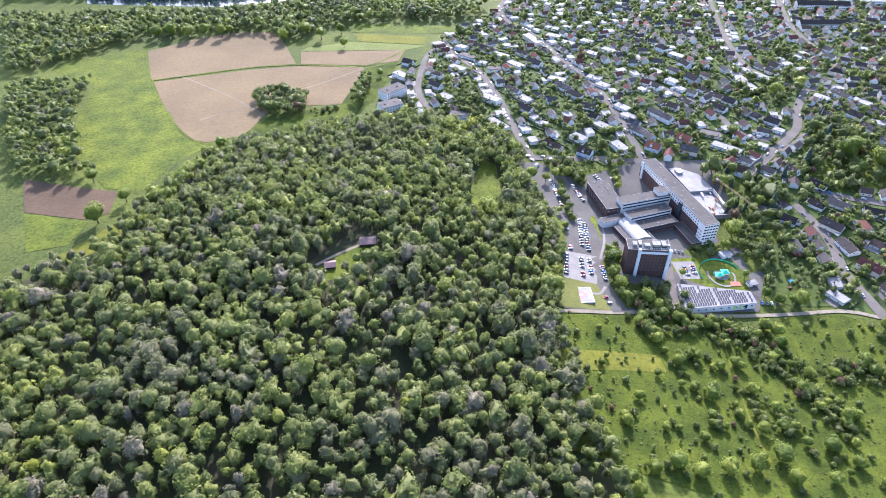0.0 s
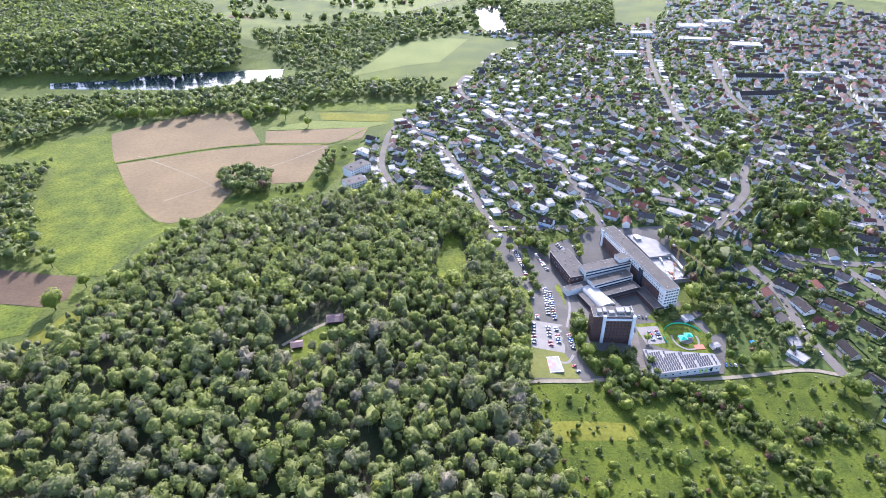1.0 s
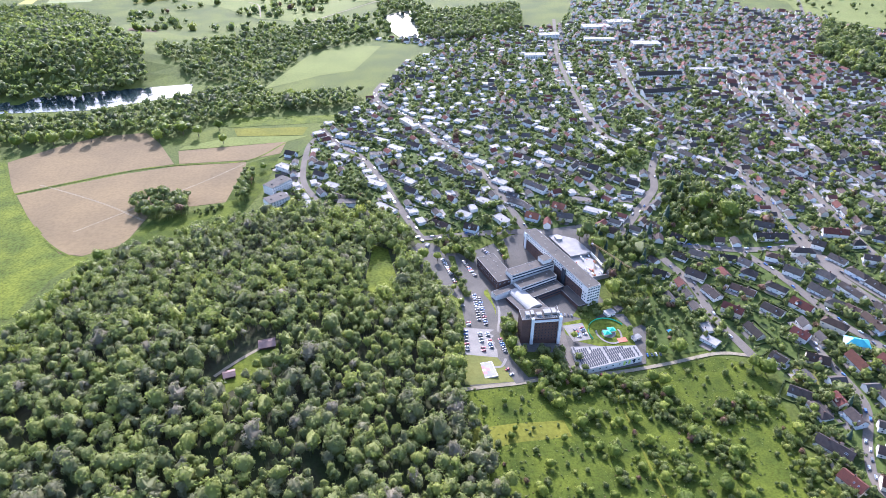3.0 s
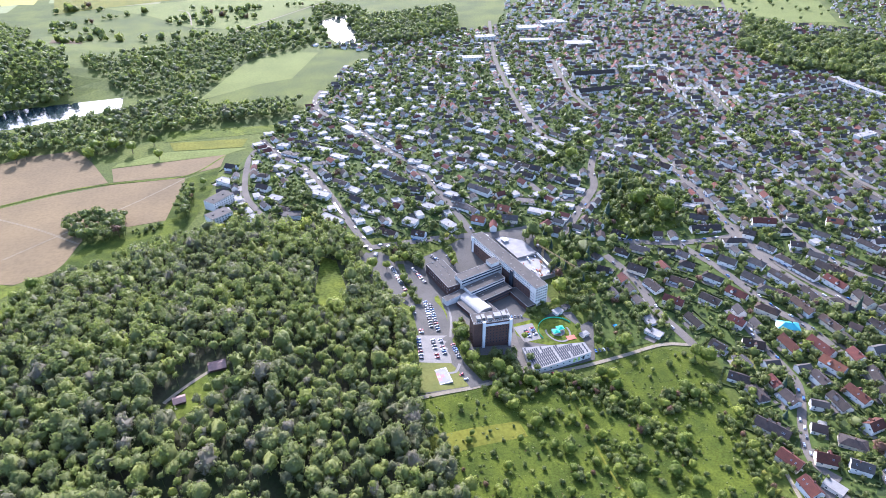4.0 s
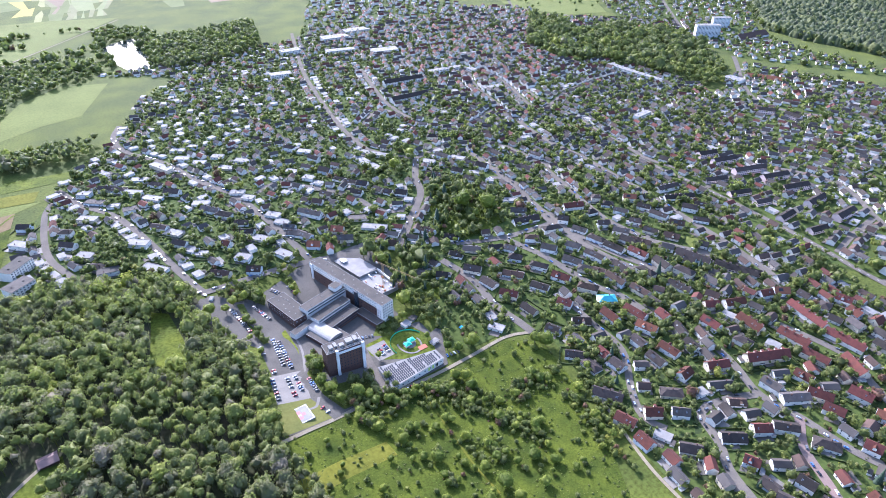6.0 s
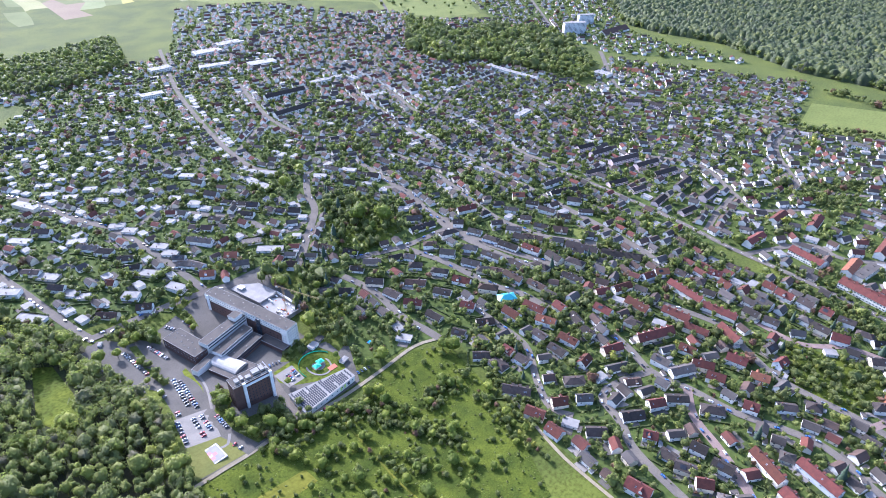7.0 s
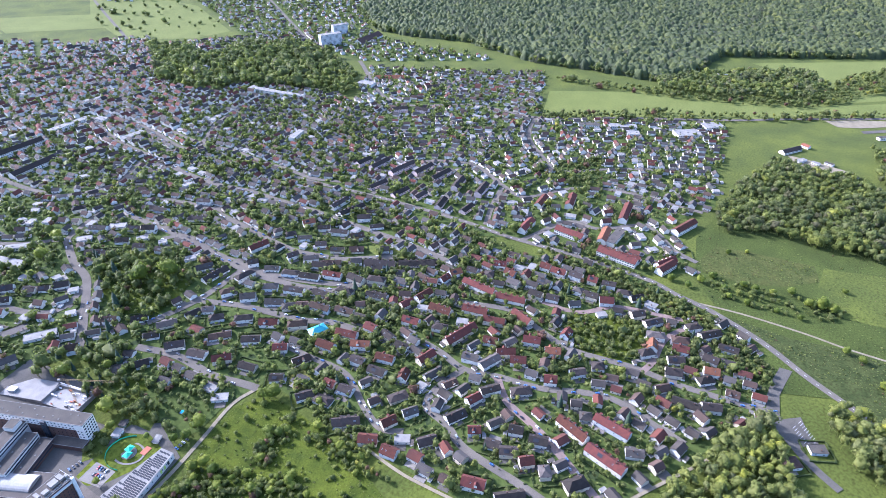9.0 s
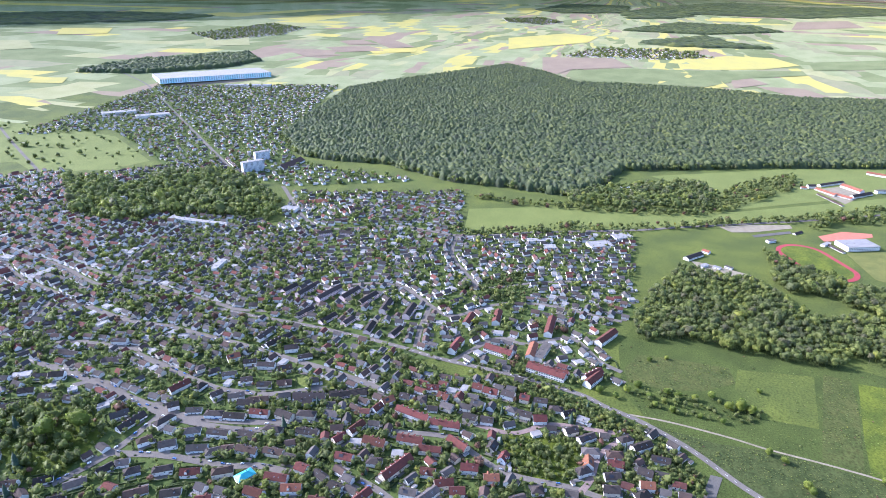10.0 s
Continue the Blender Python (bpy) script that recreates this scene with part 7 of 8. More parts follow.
clinic = wing("clinic_block", 163.5, 530, -78, 50, 20.5, -26, -5, M_BRICK, None, "dark brown clinic block with white roof rim", domes=14, seed=4)
panes(clinic, PANE, "s", 50, 20.5, (-8.5, -12.0), 10)
panes(clinic, PANE, "e", 50, 20.5, (-8.5,), 4)
for cx, cy, deg, L, W, z1, mt in ((198, 518, 16, 54, 12, 0, M_WALL), (199, 502, 18, 46, 12, -5.5, M_WALL), (205, 489, 18, 40, 12, -10, M_BRICK)):
    w = wing("link_wing", cx, cy, deg, L, W, -26, z1, mt, None, "stepped link wing with window bands", domes=3, seed=int(cx))
    for z in (z1 - 1.8, z1 - 5.2):
        part("window_band", Build().box((-L / 2 + 1, -W / 2 - 0.08, z - 0.8), (L / 2 - 1, -W / 2 + 0.05, z + 0.8), 0).mesh("window_band", M_GLASS), w, "dark window band")
wing("stair_tower", 216, 524, 16, 11, 10, -26, 4.5, M_WALL, None, "white stair tower")
wing("podium", 184, 464, -72, 56, 27, -26, -12.5, M_BRICK, None, "low podium with white roof rim", domes=3, seed=8)
wing("entrance_wing", 163, 495, 20, 26, 8, -26, -9.5, M_WALL, None, "white entrance wing")
wing("yard_wing", 231, 476, -76, 34, 10, -26, -13.5, M_BRICK, None, "low yard wing")
arch = Build()
for i in range(10):
    a, c = math.pi * i / 10, math.pi * (i + 1) / 10
    arch.face([(-17, -9 * math.cos(a), -12.4 + 3.6 * math.sin(a)), (17, -9 * math.cos(a), -12.4 + 3.6 * math.sin(a)),
               (17, -9 * math.cos(c), -12.4 + 3.6 * math.sin(c)), (-17, -9 * math.cos(c), -12.4 + 3.6 * math.sin(c))])
arch.face([(-17, -9 * math.cos(math.pi * i / 10), -12.4 + 3.6 * math.sin(math.pi * i / 10)) for i in range(10, -1, -1)])
arch.face([(17, -9 * math.cos(math.pi * i / 10), -12.4 + 3.6 * math.sin(math.pi * i / 10)) for i in range(11)])
part("vaulted_roof", arch.mesh("vaulted_roof", M_VAULT), hospital, "white vaulted hall roof", HINV @ pose(180.5, 479, 0, 0, 0, -72))
annex = wing("annex", 262, 568, -78, 48, 26, -26, -11, M_CONCRETE, M_FLAT_PALE, "low annex with pale roof terrace", M_CONCRETE)
part("annex_shed", Build().box((-18, -9, -10.9), (-10, -3, -8.2), 0).mesh("annex_shed", M_GREYMETAL), annex)
shell_b = Build().box((-22, -12, -19), (22, 12, -13.5), 0)
rr = random.Random(2)
for i in range(26):
    x, y = rr.uniform(-21, 20), rr.uniform(-11, 10)
    shell_b.box((x, y, -13.5), (x + rr.uniform(0.5, 4.5), y + rr.uniform(0.4, 1.6), -13.5 + rr.uniform(0.4, 2.8)), rr.choice((0, 1, 2)))
for x in (-22, 21.4):
    shell_b.box((x, -12, -13.5), (x + 0.6, 12, -10.5), 0)
shell_b.box((-22, 11.4, -13.5), (22, 12, -10.5), 0)
site = thing("building_site", "unfinished concrete extension with stacked materials", "building site", pose(268, 522, 0, 0, 0, -85))
part("concrete_shell", shell_b.mesh("concrete_shell", M_CONCRETE, M_WHITE, M_CLAY), site)
scaffold = Build()
for i in range(16):
    scaffold.tube((-22 + i * 2.93, 13, -19), (-22 + i * 2.93, 13, -9.5), 0.09, None, 4)
for z in (-16, -13.5, -11.5, -9.6):
    scaffold.box((-22, 12.6, z), (22, 13.4, z + 0.1), 0)
part("scaffold", scaffold.mesh("scaffold", M_GREYMETAL), site, "grey metal scaffold")
crane = thing("tower_crane", "ochre tower crane with a long lattice jib", "crane", pose(264, 502, -18))
b = Build()
for x in (-0.8, 0.8):
    for y in (-0.8, 0.8):
        b.tube((x, y, -3), (x, y, 43), 0.14, None, 4)
for i in range(19):
    b.tube((-0.8, -0.8, i * 2.2), (0.8, -0.8, i * 2.2 + 2.2), 0.08, None, 4).tube((0.8, 0.8, i * 2.2), (-0.8, 0.8, i * 2.2 + 2.2), 0.08, None, 4)
part("mast", b.mesh("mast", M_OCHRE), crane)
b = Build()
for y, z in ((-0.7, 0), (0.7, 0), (0, 1.2)):
    b.tube((-9, y, z), (46, y, z), 0.15, None, 4)
for i in range(22):
    x = -8 + i * 2.4
    b.tube((x, -0.7, 0), (x + 1.2, 0, 1.2), 0.08, None, 4).tube((x + 1.2, 0, 1.2), (x + 2.4, 0.7, 0), 0.08, None, 4)
part("jib", b.mesh("jib", M_OCHRE), crane, "", pose(0, 0, 43.2, 0, 0, -69.6))
part("counterweight", Build().box((-9, -1, -1.4), (-6.5, 1, 0.4), 0).mesh("counterweight", M_CONCRETE), crane, "", pose(0, 0, 43.2, 0, 0, -69.6))

# ---- hospital grounds ----
drape("town_ground", EAST_GARDENS, M_GARDEN, 0.4, "garden plots of lawn and beds", "ground")
drape("meadow", MOWN_STRIP, M_MOWN, 0.5, "pale mown strip of grass", "meadow")
drape("lawn", DRY_LAWN, M_DRY, 0.5, "yellowish dry garden lawn", "lawn")
strip("track", ORCHARD_PATH, 1.6, M_MOWN, 0.55, "trodden grass path through the orchard", "path")
for poly, mat, up, words in ((BROWN_MEADOW, M_SCRUBBY, 0.5, "brownish rough meadow"), (BROWN_MEADOW_B, M_SCRUBBY, 0.5, "tall brownish grass beside the crop"),
                             (BROWN_MEADOW_C, M_ROUGH, 0.48, "rough dark green grass below the path"), (MOWN_EAST, M_MEADOW, 0.46, "bright grass stripe on the meadow")):
    drape("meadow", poly, mat, up, words, "meadow")
drape("car_park", CARPARK_STRIP, M_YARD, 0.52, "grey parking strip beside the valley road", "car park")
drape("yard", RIDING_YARD, M_TRACK, 0.5, "sandy yard between stables", "yard")
drape("yard", FARM_YARD, M_TRACK, 0.5, "gravel farm yard", "yard")
drape("car_park", LOT_WEST, M_YARD, 0.52, "grey asphalt car park below the wood", "car park")
drape("car_park", HOSP_LOT, M_YARD, 0.48, "grey asphalt car park and yards", "car park", kind="structure")
drape("lawn", [(122, 576), (146, 578), (153, 595), (203, 602), (203, 608), (130, 605), (107, 596)], M_MEADOW, 0.57, "green verge below trees", "lawn")
drape("lawn", [(144, 505), (149, 508), (148, 472), (139, 440), (138, 455), (140, 482)], M_LUSH, 0.56, "narrow green lawn beside the car park", "lawn")
for poly, words in ((LOT_STRIP, "green tree strip in the car park"), (NORTH_STRIP, "planted strip between parked cars"), (NORTH_TREES, "shaded ground below trees"), (EAST_COPSE, "rough grass below trees"), (COURT_BUSH, "green bank beside the yard"), (TOWER_LEFT, "grass below tall trees"), (CRANE_LAWN, "small garden lawn")):
    drape("lawn", poly, M_LUSH if poly is CRANE_LAWN else M_MEADOW, 0.59, words, "lawn")
drape("lawn", [(204, 442), (233, 445), (262, 441), (270, 418), (263, 397), (232, 403), (214, 413), (205, 425)], M_LUSH, 0.56, "green playground lawn", "lawn")
drape("lawn", [(147, 440), (153, 407), (190, 401), (191, 376), (150, 373), (142, 398), (140, 432)], M_MEADOW, 0.56, "green lawn below the tower", "lawn")
drape("lawn", [(92, 408), (126, 409), (138, 376), (137, 369), (92, 367)], M_DRY, 0.58, "yellowish mown lawn round the helipad", "lawn")
drape("lawn", [(259, 503), (291, 501), (285, 440), (262, 446)], M_MEADOW, 0.56, "green ground below trees", "lawn")
drape("lawn", [(106, 502), (115, 489), (110, 437), (106, 403), (92, 386), (95, 417), (101, 458)], M_MEADOW, 0.57, "green verge along the car park", "lawn")
drape("paved_bay", [(108, 443), (138, 439), (130, 400), (101, 405)], M_PAVE, 0.60, "pale paved parking bays", "car park")
drape("paved_bay", [(206, 438), (227, 439), (226, 415), (208, 414)], M_PAVE, 0.62, "pale paved parking bay", "car park")
strip("footpath", [(153, 490), (150, 466), (140, 436)], 2.2, M_PAVE, 0.66, "pale footpath across the lawn", "path")

pad = thing("helipad", "pale concrete helipad with white edge marks and pink cross", "helipad", pose(113, 384, terrain(113, 384) + 0.7, 0, 0, 2))
part("slab", Build().box((-10, -9.6, -1.2), (10, 9.6, 0.1), 0).mesh("slab", M_CONCRETE), pad)
for x, y, a, c in ((-9.6, -9.2, 5, 0.7), (-1.8, -9.2, 4, 0.7), (4.6, -9.2, 5, 0.7), (-9.6, 8.5, 5, 0.7), (-1.8, 8.5, 4, 0.7), (4.6, 8.5, 5, 0.7),
                   (-9.6, -8.4, 0.7, 4), (-9.6, -1.8, 0.7, 4), (-9.6, 4, 0.7, 4), (8.9, -8.4, 0.7, 4), (8.9, -1.8, 0.7, 4), (8.9, 4, 0.7, 4)):
    part("edge_mark", Build().box((x, y, 0.1), (x + a, y + c, 0.13), 0).mesh("edge_mark", M_WHITE), pad)
cross = Build()
for x0, y0, x1, y1 in ((-1.7, -5, 1.7, 5), (-5, -1.7, -1.7, 1.7), (1.7, -1.7, 5, 1.7)):
    cross.box((x0, y0, 0.1), (x1, y1, 0.13), 0)
part("cross", cross.mesh("cross", M_PINK), pad, "faded pink cross")
part("letter_mark", Build().box((-1.1, -1.3, 0.13), (-0.6, 1.3, 0.15), 0).box((0.6, -1.3, 0.13), (1.1, 1.3, 0.15), 0).box((-0.6, -0.25, 0.13), (0.6, 0.25, 0.15), 0).mesh("letter_mark", M_WHITE), pad)
strip("footpath", [(122, 388), (130, 388), (137, 398)], 2.5, M_PAVE, 0.7, "pale path to the helipad", "path")

nursery = thing("day_nursery", "low white building with a roof full of solar panels", "building", pose(229, 386, -18.5))
RING = [(-29, 15.5), (-31, -15.5), (30, -8.5), (30, 5.5), (8, 9)]
part("wall", Build().prism(RING, -2, 5.4).mesh("wall", M_WALL), nursery)
part("roof", Build().prism([(x * 1.015, y * 1.03) for x, y in RING], 5.4, 5.8).mesh("roof", M_FLAT_PALE), nursery)
PVM = Build().box((-0.75, -1.9, 0), (0.75, 1.9, 0.1), 0).mesh("solar_panel", M_SOLAR)
for i in range(27):
    x = -27.5 + i * 2.1
    lo, hi = -15 + (x + 31) * 0.115, (15.5 - (x + 29) * 0.175 if x < 8 else 9 - (x - 8) * 0.16)
    y = lo + 2.6
    while y < hi - 2.2:
        if not (i % 13 == 12) and not (int(y * 7 + i * 3) % 29 == 0):
            part("solar_panel", PVM, nursery, "", pose(x, y, 5.95, 6, 0, -8))
        y += 4.1
for i in range(9):
    part("window", PANE, nursery, "", pose(-26 + i * 6.6, -15.5 + (i * 6.6 + 5) * 0.115, 2.6, 0, 0, 6.5))
for i, mt in ((0, M_LIME), (1, M_LIME), (2, M_GLASS)):
    part("door", Build().box((-1, -0.2, 0.2), (1, 0.1, 4.2), 0).mesh("door", mt), nursery, "", pose(12 + 5 * i, -10.7 + 0.6 * i, 0, 0, 0, 6.5))

play = thing("playground", "round playground with green canopies and pale paths", "playground", pose(246, 420, terrain(246, 420) + 0.62))
disc = Build()
disc.prism([(7 * math.cos(a * 0.5236), 7 * math.sin(a * 0.5236)) for a in range(12)], -0.8, 0.08)
part("soft_floor", disc.mesh("soft_floor", M_PAVE), play)
ringb = Build()
for i in range(24):
    a, c = 6.2832 * i / 24, 6.2832 * (i + 1) / 24
    ringb.face([(10.5 * math.cos(a), 14 * math.sin(a), 0.1), (12.3 * math.cos(a), 16 * math.sin(a), 0.1), (12.3 * math.cos(c), 16 * math.sin(c), 0.1), (10.5 * math.cos(c), 14 * math.sin(c), 0.1)])
part("ring_path", ringb.mesh("ring_path", M_PAVE), play, "pale ring path")
part("red_court", Build().box((4, -15, 0.0), (13, -9, 0.14), 0).mesh("red_court", M_CLAY), play)
for x, y in ((-3, -2), (3.2, 1.5)):
    c = Build()
    pts4 = [(x - 3.6, y - 3.2, 2.6), (x + 3.6, y - 3.2, 2.9), (x + 3.6, y + 3.2, 2.6), (x - 3.6, y + 3.2, 2.9)]
    for i in range(4):
        c.face((pts4[i], pts4[(i + 1) % 4], (x, y, 4.6)))
        c.tube((pts4[i][0], pts4[i][1], 0), pts4[i], 0.08, None, 4)
    part("canopy", c.mesh("canopy", M_GREENSAIL), play, "green canvas canopy")
fence = Build()
for i in range(26):
    a = 0.4 + 2.9 * i / 25
    c = 0.4 + 2.9 * (i + 1) / 25
    p, q = (19 * math.cos(a), 21 * math.sin(a)), (19 * math.cos(c), 21 * math.sin(c))
    fence.tube((*p, -0.5), (*p, 2.0), 0.07, None, 4)
    fence.face([(*p, 0.2), (*q, 0.2), (*q, 1.9), (*p, 1.9)])
part("fence", fence.mesh("fence", M_GREENSAIL), play, "bright green fence")


def hut(name, label, x, y, deg, L, W, H, wall_m, roof_m, rise=0.8):
    h = thing(name, label, "hut", pose(x, y, terrain(x, y), 0, 0, deg), "huts and sheds")
    s = Build()
    house_shell(s, Matrix(), L, W, H, rise, 0.7)
    for nm, mi, mt in (("wall", 0, wall_m), ("roof", 1, roof_m)):
        b = Build()
        for f, q in zip(s.f, s.m):
            if q == mi:
                b.face([s.v[i] for i in f])
        part(nm, b.mesh(nm, mt), h)
    part("door", DOOR_MESH, h, "", pose(0, -W / 2, 0.1))
    return h


hut("shelter", "open timber shelter with a reddish-brown roof", -68, 424, 4, 13, 10, 3.2, M_DARKWOOD, M_TILE_SHELTER, 2.0)
hut("shelter", "small timber shelter with a brown roof", -96, 391, 8, 8.5, 7.5, 2.8, M_DARKWOOD, M_TILE_SHELTER, 1.6)
hut("shed", "small white shed beside the playground", 268, 407, 15, 8, 5, 3, M_WALL, M_FLAT_PALE, 0.3)
hut("shed", "pale site cabin beside the hospital", 258, 446, 15, 9, 7, 3.4, M_WALL, M_FLAT_PALE, 0.3)
hut("shed", "grey site cabin beside the hospital", 269, 450, 15, 7, 6, 3.2, M_GREYMETAL, M_FLAT, 0.3)
for i, (x, y) in enumerate([(1626, -17), (1623, -29), (1619, -40), (1646, -52), (1642, -63), (1638, -75), (1666, -87), (1662, -98), (1658, -110), (1686, -122), (1682, -133), (1678, -145)]):
    hut("garden_hut", "small allotment hut with a pale roof", x, y, 110 + 13 * (i % 4), 9, 6, 2.6, (M_WALL, M_DARKWOOD)[i % 2], (M_FLAT_PALE, M_GREYMETAL, M_TILE_GREY)[i % 3], 1.0)
hut("barn", "small timber barn at the field edge", -305, 474, 40, 8, 5, 2.6, M_DARKWOOD, M_TILE_BROWN, 1.4)


# ---- cars ----
def car_parts(paint):
    b = Build()
    prof = [(-2.15, 0.35), (2.15, 0.35), (2.2, 0.72), (1.25, 0.95), (-2.0, 1.0), (-2.2, 0.75)]
    for s in (-0.88, 0.88):
        b.face([(x, s, z) for x, z in (prof if s < 0 else prof[::-1])])
    for (xa, za), (xb, zb) in zip(prof, prof[1:] + prof[:1]):
        b.face([(xa, -0.88, za), (xa, 0.88, za), (xb, 0.88, zb), (xb, -0.88, zb)])
    b.face([(0.35, -0.62, 1.48), (0.35, 0.62, 1.48), (-1.45, 0.62, 1.46), (-1.45, -0.62, 1.46)][::-1])
    g = Build()
    lowr, top = [(1.2, -0.82, 0.95), (1.2, 0.82, 0.95), (-1.95, 0.82, 1.0), (-1.95, -0.82, 1.0)], [(0.37, -0.63, 1.47), (0.37, 0.63, 1.47), (-1.47, 0.63, 1.45), (-1.47, -0.63, 1.45)]
    for i in range(4):
        j = (i + 1) % 4
        g.face((lowr[i], lowr[j], top[j], top[i]))
    return b.mesh("body", paint), g.mesh("glass", M_GLASS)


WHEEL = Build().tube((0, -0.1, 0), (0, 0.1, 0), 0.32, None, 10).mesh("wheel", M_TYRE)
PAINTS = [(w, car_parts(m)) for w, m in (("white", M_WHITE), ("silver", M_GREYMETAL), ("black", M_CAR_BLACK), ("dark grey", M_CAR_GREY), ("blue", M_CAR_BLUE), ("red", M_CAR_RED), ("black", M_CAR_BLACK), ("dark grey", M_CAR_GREY))]
r = random.Random(31)


def car(x, y, deg, where):
    word, (body, glass) = r.choice(PAINTS)
    c = thing("car", f"{word} car parked on the {where}", "car", pose(x, y, terrain(x, y) + 0.66, 0, 0, deg + r.choice((0, 180)) + r.uniform(-3, 3)), "parked cars")
    part("body", body, c)
    part("glass", glass, c)
    for u in (-1.35, 1.35):
        for v in (-0.8, 0.8):
            part("wheel", WHEEL, c, "", pose(u, v, 0.32))


for (xa, ya), (xb, yb), n in (((112, 566), (117, 519), 12), ((135, 562), (142, 532), 11), ((132, 499), (126, 452), 11), ((136, 493), (131, 445), 12), ((116, 492), (115, 475), 3), ((115, 452), (114, 445), 2), ((109, 439), (104, 408), 7), ((122, 436), (119, 407), 7), ((129, 435), (127, 408), 8), ((139, 426), (139, 405), 7), ((133, 387), (137, 374), 2), ((162, 582), (168, 571), 4), ((181, 579), (184, 561), 5),
                              ((216, 431), (216, 419), 4), ((223, 433), (223, 421), 4), ((209, 454), (222, 451), 4), ((210, 366), (222, 368), 3), ((266, 384), (282, 382), 4)):
    for i in range(n):
        u = (i + 0.5) / n
        if r.random() < 0.92:
            a = math.degrees(math.atan2(yb - ya, xb - xa)) + 90
            car(xa + (xb - xa) * u, ya + (yb - ya) * u, a, "hospital car park")
far_cars = Build()
for name in ("street_o", "street_p", "street_n", "row_street", "street_b", "street_mid", "street_e", "street_c", "main_street", "street_f", "street_g", "hospital_street", "street_cross", "main_link", "street_q", "street_curve"):
    w, pts = ROADS[name]
    line = curve_points(pts, 7.5)
    for p, e in zip(line, line[1:]):
        if r.random() < 0.36:
            d = (e - p).normalized()
            s = r.choice((-1, 1))
            q = p + Vector((-d.y, d.x)) * s * (w / 2 - 0.6)
            m = Matrix.Translation(place(*q, 0.62)) @ Matrix.Rotation(math.atan2(d.y, d.x), 4, "Z")
            k = r.randrange(5)
            far_cars.box((-2.15, -0.88, 0.3), (2.15, 0.88, 0.95), k, None, m).box((-1.7, -0.78, 0.95), (1.0, 0.78, 1.3), 5, None, m).box((-1.45, -0.66, 1.3), (0.5, 0.66, 1.47), k, None, m)
tagged(new("street_cars", far_cars.mesh("street_cars", M_WHITE, M_GREYMETAL, M_CAR_BLACK, M_CAR_GREY, M_CAR_BLUE, M_GLASS)), "many parked cars along residential streets", "cars", kind="stuff")

xy = np.concatenate([fill(p, d, 65 + i) for i, (p, d) in enumerate(((BROWN_MEADOW, 4.6), (BROWN_MEADOW_B, 5.0), (BROWN_MEADOW_C, 4.8), (PASTURE, 9.0)))])
xy = xy[(np.array([noise.noise((a / 40, b / 40, 8.0)) for a, b in xy]) > -0.15) & np.array([near_road(*p)[0] > 6 for p in xy], bool)]
wood("tall_grass", spots_of(xy, 66, (0.7, 1.5), (0.0, 0.3), 30.0), [(v * [1, 1, 0.5], f, o) for v, f, o in LOW], M_LEAF_TOWN, "tufts of tall grass and weeds on the pasture", "grass")

# ---- northern plain ----
for poly, mat, words in ((PLAIN_A, M_CROP, "wide light green field on the plain"), (PLAIN_B, M_MOWN, "yellowish green field strip"), (PLAIN_C, M_SOIL_DARK, "dark ploughed strip"),
                         (PLAIN_D, M_CROP, "pale green field beyond the town"), (PLAIN_E, M_TAN, "pale dry field"), (PLAIN_F, M_CROP, "light green field beyond the town")):
    drape("field", poly, mat, 0.5 if mat in (M_TAN, M_MOWN) else 0.42, words)
drape("lawn", ROW_GARDEN, M_ORCHARD, 0.46, "long grass between garden trees", "lawn")
drape("lawn", PARK_GREEN, M_ORCHARD, 0.45, "shaded green park lawn", "lawn")
strip("track", PLAIN_TRACK, 5, M_TRACK, 0.7, "pale field track", "path")
strip("track", PLAIN_TRACK_B, 4, M_TRACK, 0.7, "pale field track", "path")

# ---- eastern fields, sports ground and yards ----
drape("running_track", SPORT_TRACK, M_RED_TRACK, 0.5, "red oval running track", "sports ground")
drape("pitch", SPORT_LAWN, M_LUSH, 0.62, "green grass pitch inside the track", "sports ground")
drape("tennis_court", TENNIS, M_CLAY, 0.5, "orange clay tennis courts", "sports ground")
drape("hard_pitch", SPORT_GROUND, M_DRY, 0.45, "pale green second sports pitch", "sports ground")
drape("car_park", CARPARK_SPORT, M_TRACK, 0.5, "pale car park beside the valley road", "car park")
drape("car_park", CARPARK_ROAD, M_YARD, 0.66, "grey car park with white bays", "car park")
drape("yard", YARD, M_YARD, 0.64, "grey asphalt junction", "road")
drape("field", CROP_EAST, M_LUSH, 0.42, "fresh green crop field with tracks")
drape("field", VALLEY_CROP, M_CROP, 0.30, "light green valley field")
bays = Build()
for i in range(9):
    p = Vector((517, -146)).lerp(Vector((497, -158)), i / 8)
    for q in (0, 1):
        o = p + Vector((-9 * q - 1, 5.2 * q + 1))
        bays.box((-0.1, -2.4, 0), (0.1, 2.4, 0.05), 0, None, Matrix.Translation(place(o.x, o.y, 0.7)) @ Matrix.Rotation(radians(60), 4, "Z"))
for pts in ([(-380, 832), (-330, 795), (-275, 750), (-225, 700)], [(-300, 690), (-240, 738), (-170, 795), (-118, 845)]):
    for o in (0, 2.2):
        strip("tractor_track", [(x + o, y) for x, y in pts], 0.7, M_TRACK, 0.45, "pale tractor track in the field", "track")
tagged(new("bay_lines", bays.mesh("bay_lines", M_WHITE)), "white painted parking bay lines", "road marking", kind="structure")
dash = Build()
line = curve_points(ROADS["country_road"][1], 4.0)
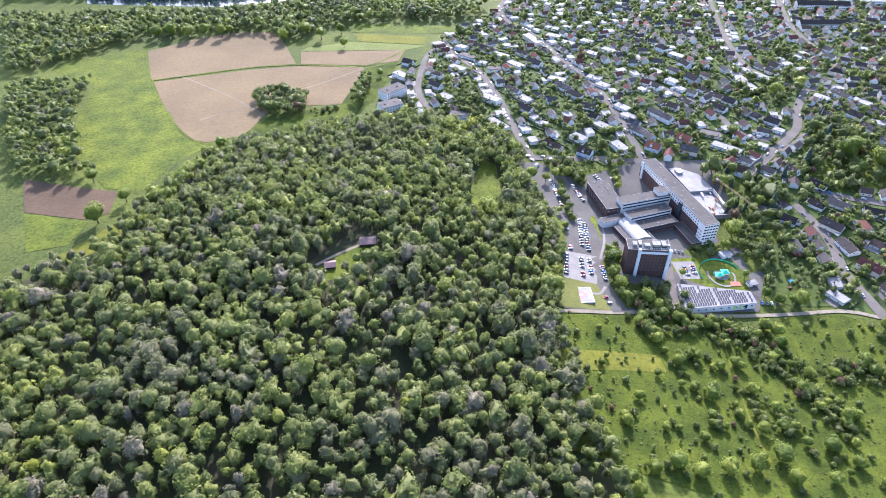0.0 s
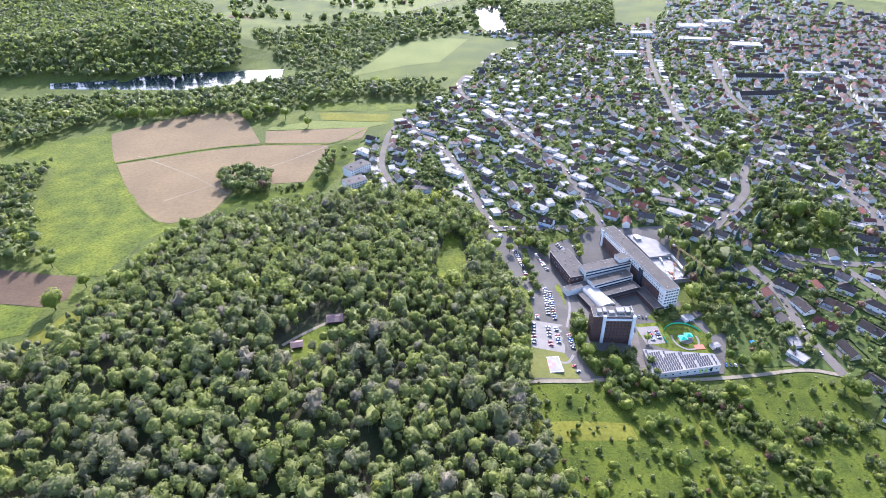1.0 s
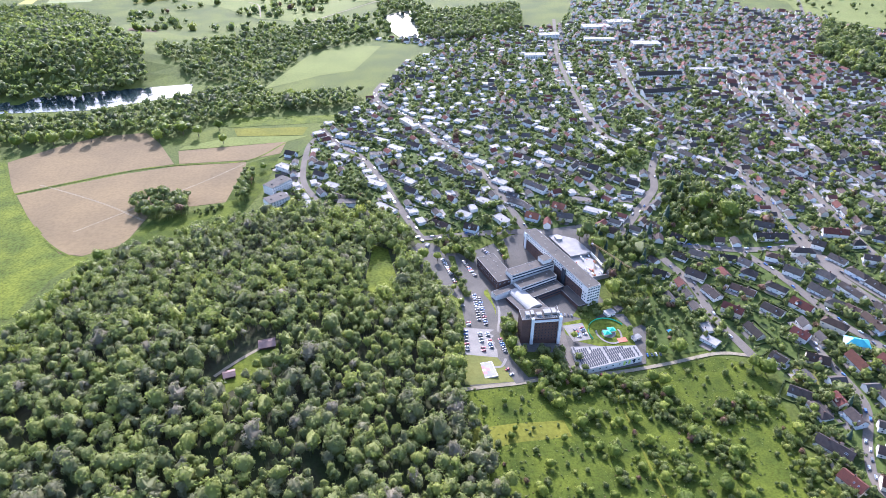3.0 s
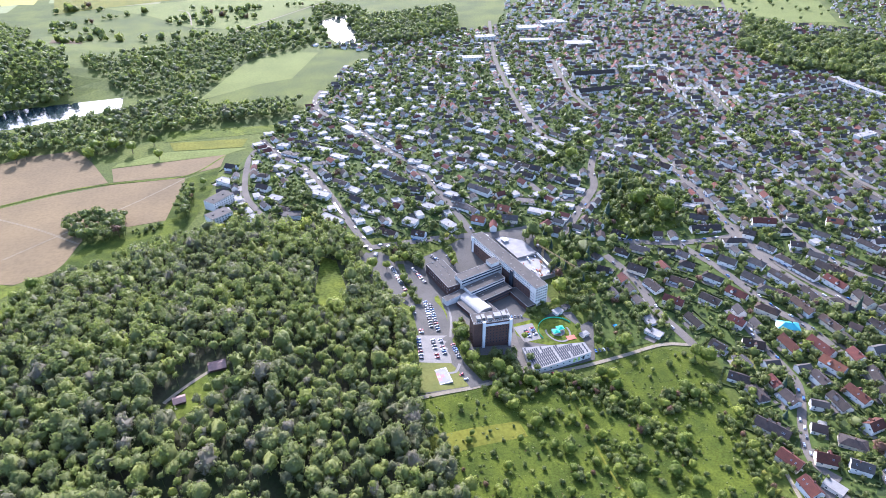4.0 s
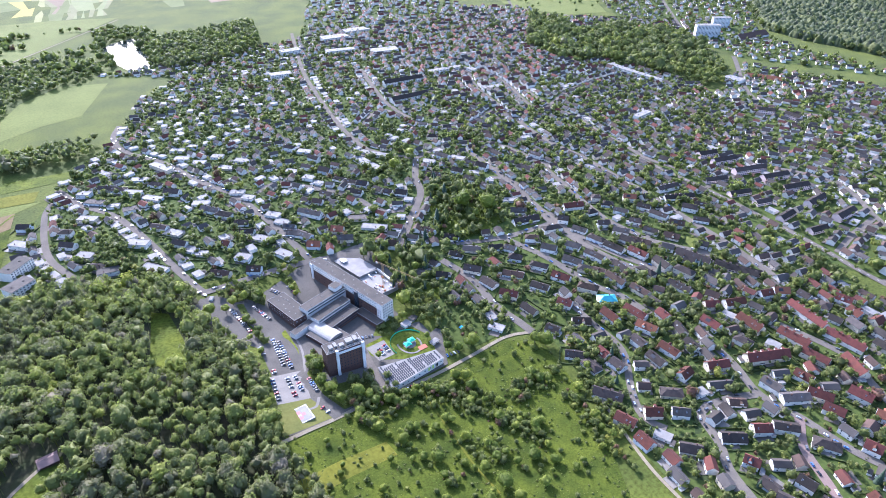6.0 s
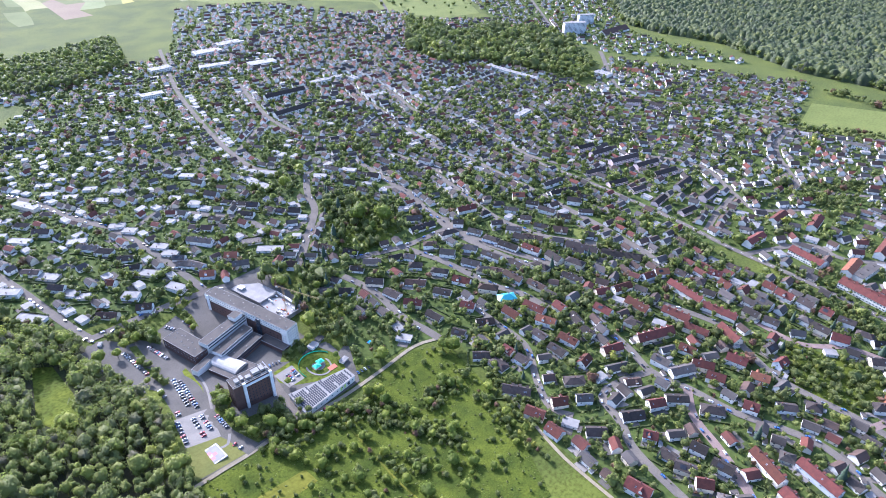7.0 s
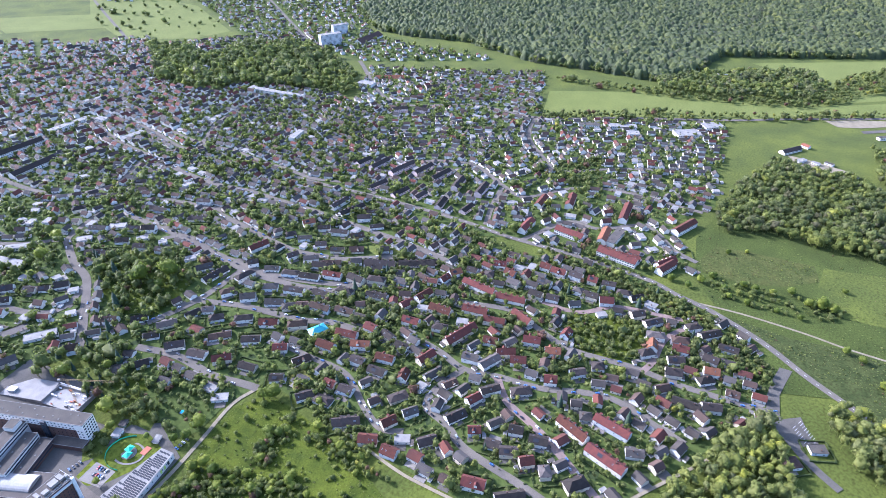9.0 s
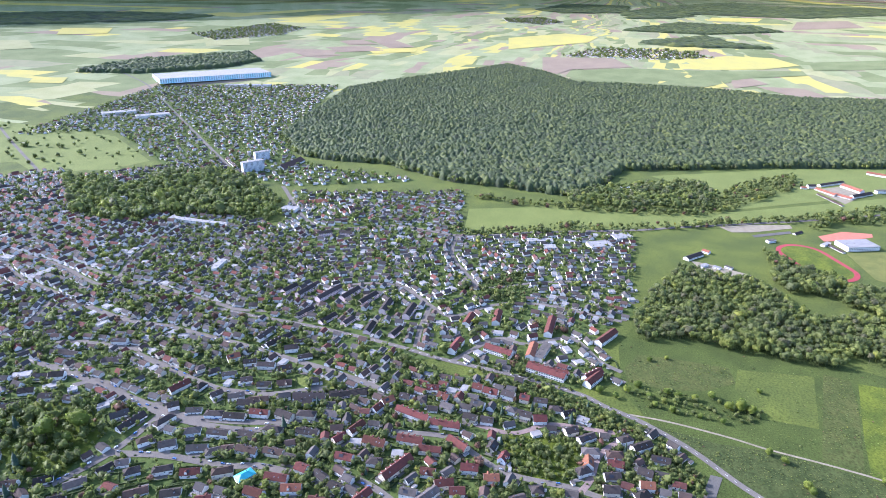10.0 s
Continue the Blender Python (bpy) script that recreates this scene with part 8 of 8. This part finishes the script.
for i in range(0, len(line) - 1, 3):
    d = (line[i + 1] - line[i]).normalized()
    dash.box((-1.6, -0.12, 0), (1.6, 0.12, 0.05), 0, None, Matrix.Translation(place(*line[i], 0.62)) @ Matrix.Rotation(math.atan2(d.y, d.x), 4, "Z"))
tagged(new("lane_marking", dash.mesh("lane_marking", M_WHITE)), "white dashed centre line of the road", "road marking", kind="structure")
pool = thing("swimming_pool", "small blue garden swimming pool", "pool", pose(*place(306, 410), 0, 0, 10))
part("rim", Build().box((-4.6, -2.8, -1), (4.6, 2.8, 0.4), 0).mesh("rim", M_PAVE), pool)
part("water", Build().box((-4, -2.2, 0.3), (4, 2.2, 0.45), 0).mesh("water", M_POOL), pool)

# ---- far woods and villages ----
FAR_FIELDS = [
    (M_BROWN, [(4744, 613), (4855, 117), (4336, -24), (4074, 347), (3825, 406), (3983, 510)]),
    (M_HAZED_GRASS, [(4045, 344), (4274, -25), (4313, -531), (4505, -1048), (4274, -1029), (4045, -685), (3577, -398), (3560, -116), (3542, 176), (3742, 348)]),
    (M_RAPE, [(4998, -356), (5350, -722), (5299, -1027), (4842, -1102), (4510, -821), (4336, -435)]),
    (M_RAPE, [(4365, -268), (4384, -320), (3958, -378), (3912, -323)]),
    (M_RAPE, [(3877, -159), (3898, -215), (3646, -234), (3619, -161)]),
    (M_RAPE, [(3956, -442), (3973, -489), (3618, -513), (3578, -459)]),
    (M_BROWN, [(3947, -552), (4018, -681), (3804, -734), (3585, -536)]),
    (M_BROWN, [(3686, -645), (3686, -874), (3339, -966), (3403, -765)]),
    (M_RAPE, [(3502, -525), (3537, -623), (3432, -645), (3413, -540)]),
    (M_RAPE, [(3904, 1125), (4067, 774), (3742, 779), (3546, 1022)]),
    (M_RAPE, [(4361, 1192), (4497, 1041), (4116, 990), (4040, 1103)]),
    (M_HAZED_GRASS, [(5055, -1200), (5435, -1796), (4802, -1600), (4563, -1125)]),
    (M_BROWN, [(4876, 2415), (5102, 2135), (4807, 1821), (4539, 2132)]),
    (M_BROWN, [(5478, 2568), (5674, 2429), (5285, 2116), (5142, 2318)]),
    (M_BROWN, [(5705, 2356), (5902, 2233), (5157, 1727), (4984, 1888)]),
    (M_BROWN, [(4376, 2426), (4586, 2250), (4315, 2029), (4192, 2236)]),
    (M_RAPE, [(4826, 2020), (5118, 1690), (4754, 1593), (4555, 1862)]),
    (M_HAZED_PALE, [(5393, 3940), (5811, 3714), (4827, 3083), (4605, 3348)]),
    (M_HAZED_PALE, [(4400, 5276), (4490, 5064), (3956, 4424), (3765, 4536)]),
    (M_RAPE, [(2698, 3062), (2759, 2897), (2586, 2759), (2545, 2932)]),
    (M_RAPE, [(6429, 1178), (7313, 714), (6954, 331), (6191, 392), (5254, 959)]),
    (M_RAPE, [(5792, -107), (6098, -583), (5768, -577), (5513, -192)]),
    (M_BROWN, [(11343, -2419), (12163, -3336), (10106, -2992), (9110, -1897)]),
    (M_RAPE, [(5873, 6105), (6097, 5624), (5390, 5052), (5084, 5370)]),
    (M_RAPE, [(12355, -1293), (12338, -2100), (11042, -1809), (11033, -1081)]),
]
for mat, ring in FAR_FIELDS:
    drape("field", ring, mat, 1.8, {M_RAPE: "yellow rapeseed field in bloom", M_BROWN: "bare reddish-brown field"}.get(mat, "green field on the plain, paled by haze in its colour"), "field", 170.0)
for i, (poly, cell) in enumerate(((FAR_WOOD_A, 9), (FAR_WOOD_B, 22), (FAR_WOOD_C, 50), (FAR_WOOD_D, 75), (FAR_WOOD_E, 20), (FAR_WOOD_F, 60), (FAR_WOOD_G, 60))):
    canopy("far_wood", poly, cell, cell * 2.4, 24.0, 131 + i, "far dark green wood among fields", 0.2)
vb, vr = Build(), Build()
r = random.Random(8)
for poly in (VILLAGE_A, VILLAGE_B, VILLAGE_C):
    wood("village_trees", spots_of(fill(poly, 60, 152), 153, (9, 15), (5, 9)), LOW, M_LEAF_FAR, "dark trees among village houses", "trees")
    for x, y in fill(poly, 50, 151):
        px, py, pz, k = (v[0] for v in place_np(np.array([x]), np.array([y])))
        m = Matrix.Translation((px, py, pz)) @ Matrix.Rotation(r.uniform(0, 3.1), 4, "Z") @ Matrix.Scale(k, 4)
        s = Build()
        house_shell(s, m, r.uniform(11, 18), r.uniform(9, 11), 5, 4)
        q = r.randrange(3)
        for f, mi in zip(s.f, s.m):
            (vr if mi else vb).face([s.v[i] for i in f], q if mi else 0)
village = thing("far_village", "far village of small houses among fields", "houses", kind="stuff")
tagged(part("house_walls", vb.mesh("house_walls", M_WALL), village), kind="stuff")
tagged(part("house_roofs", vr.mesh("house_roofs", M_TILE_DARK_MIX, M_TILE_RED_MIX, M_TILE_BROWN_MIX), village), kind="stuff")
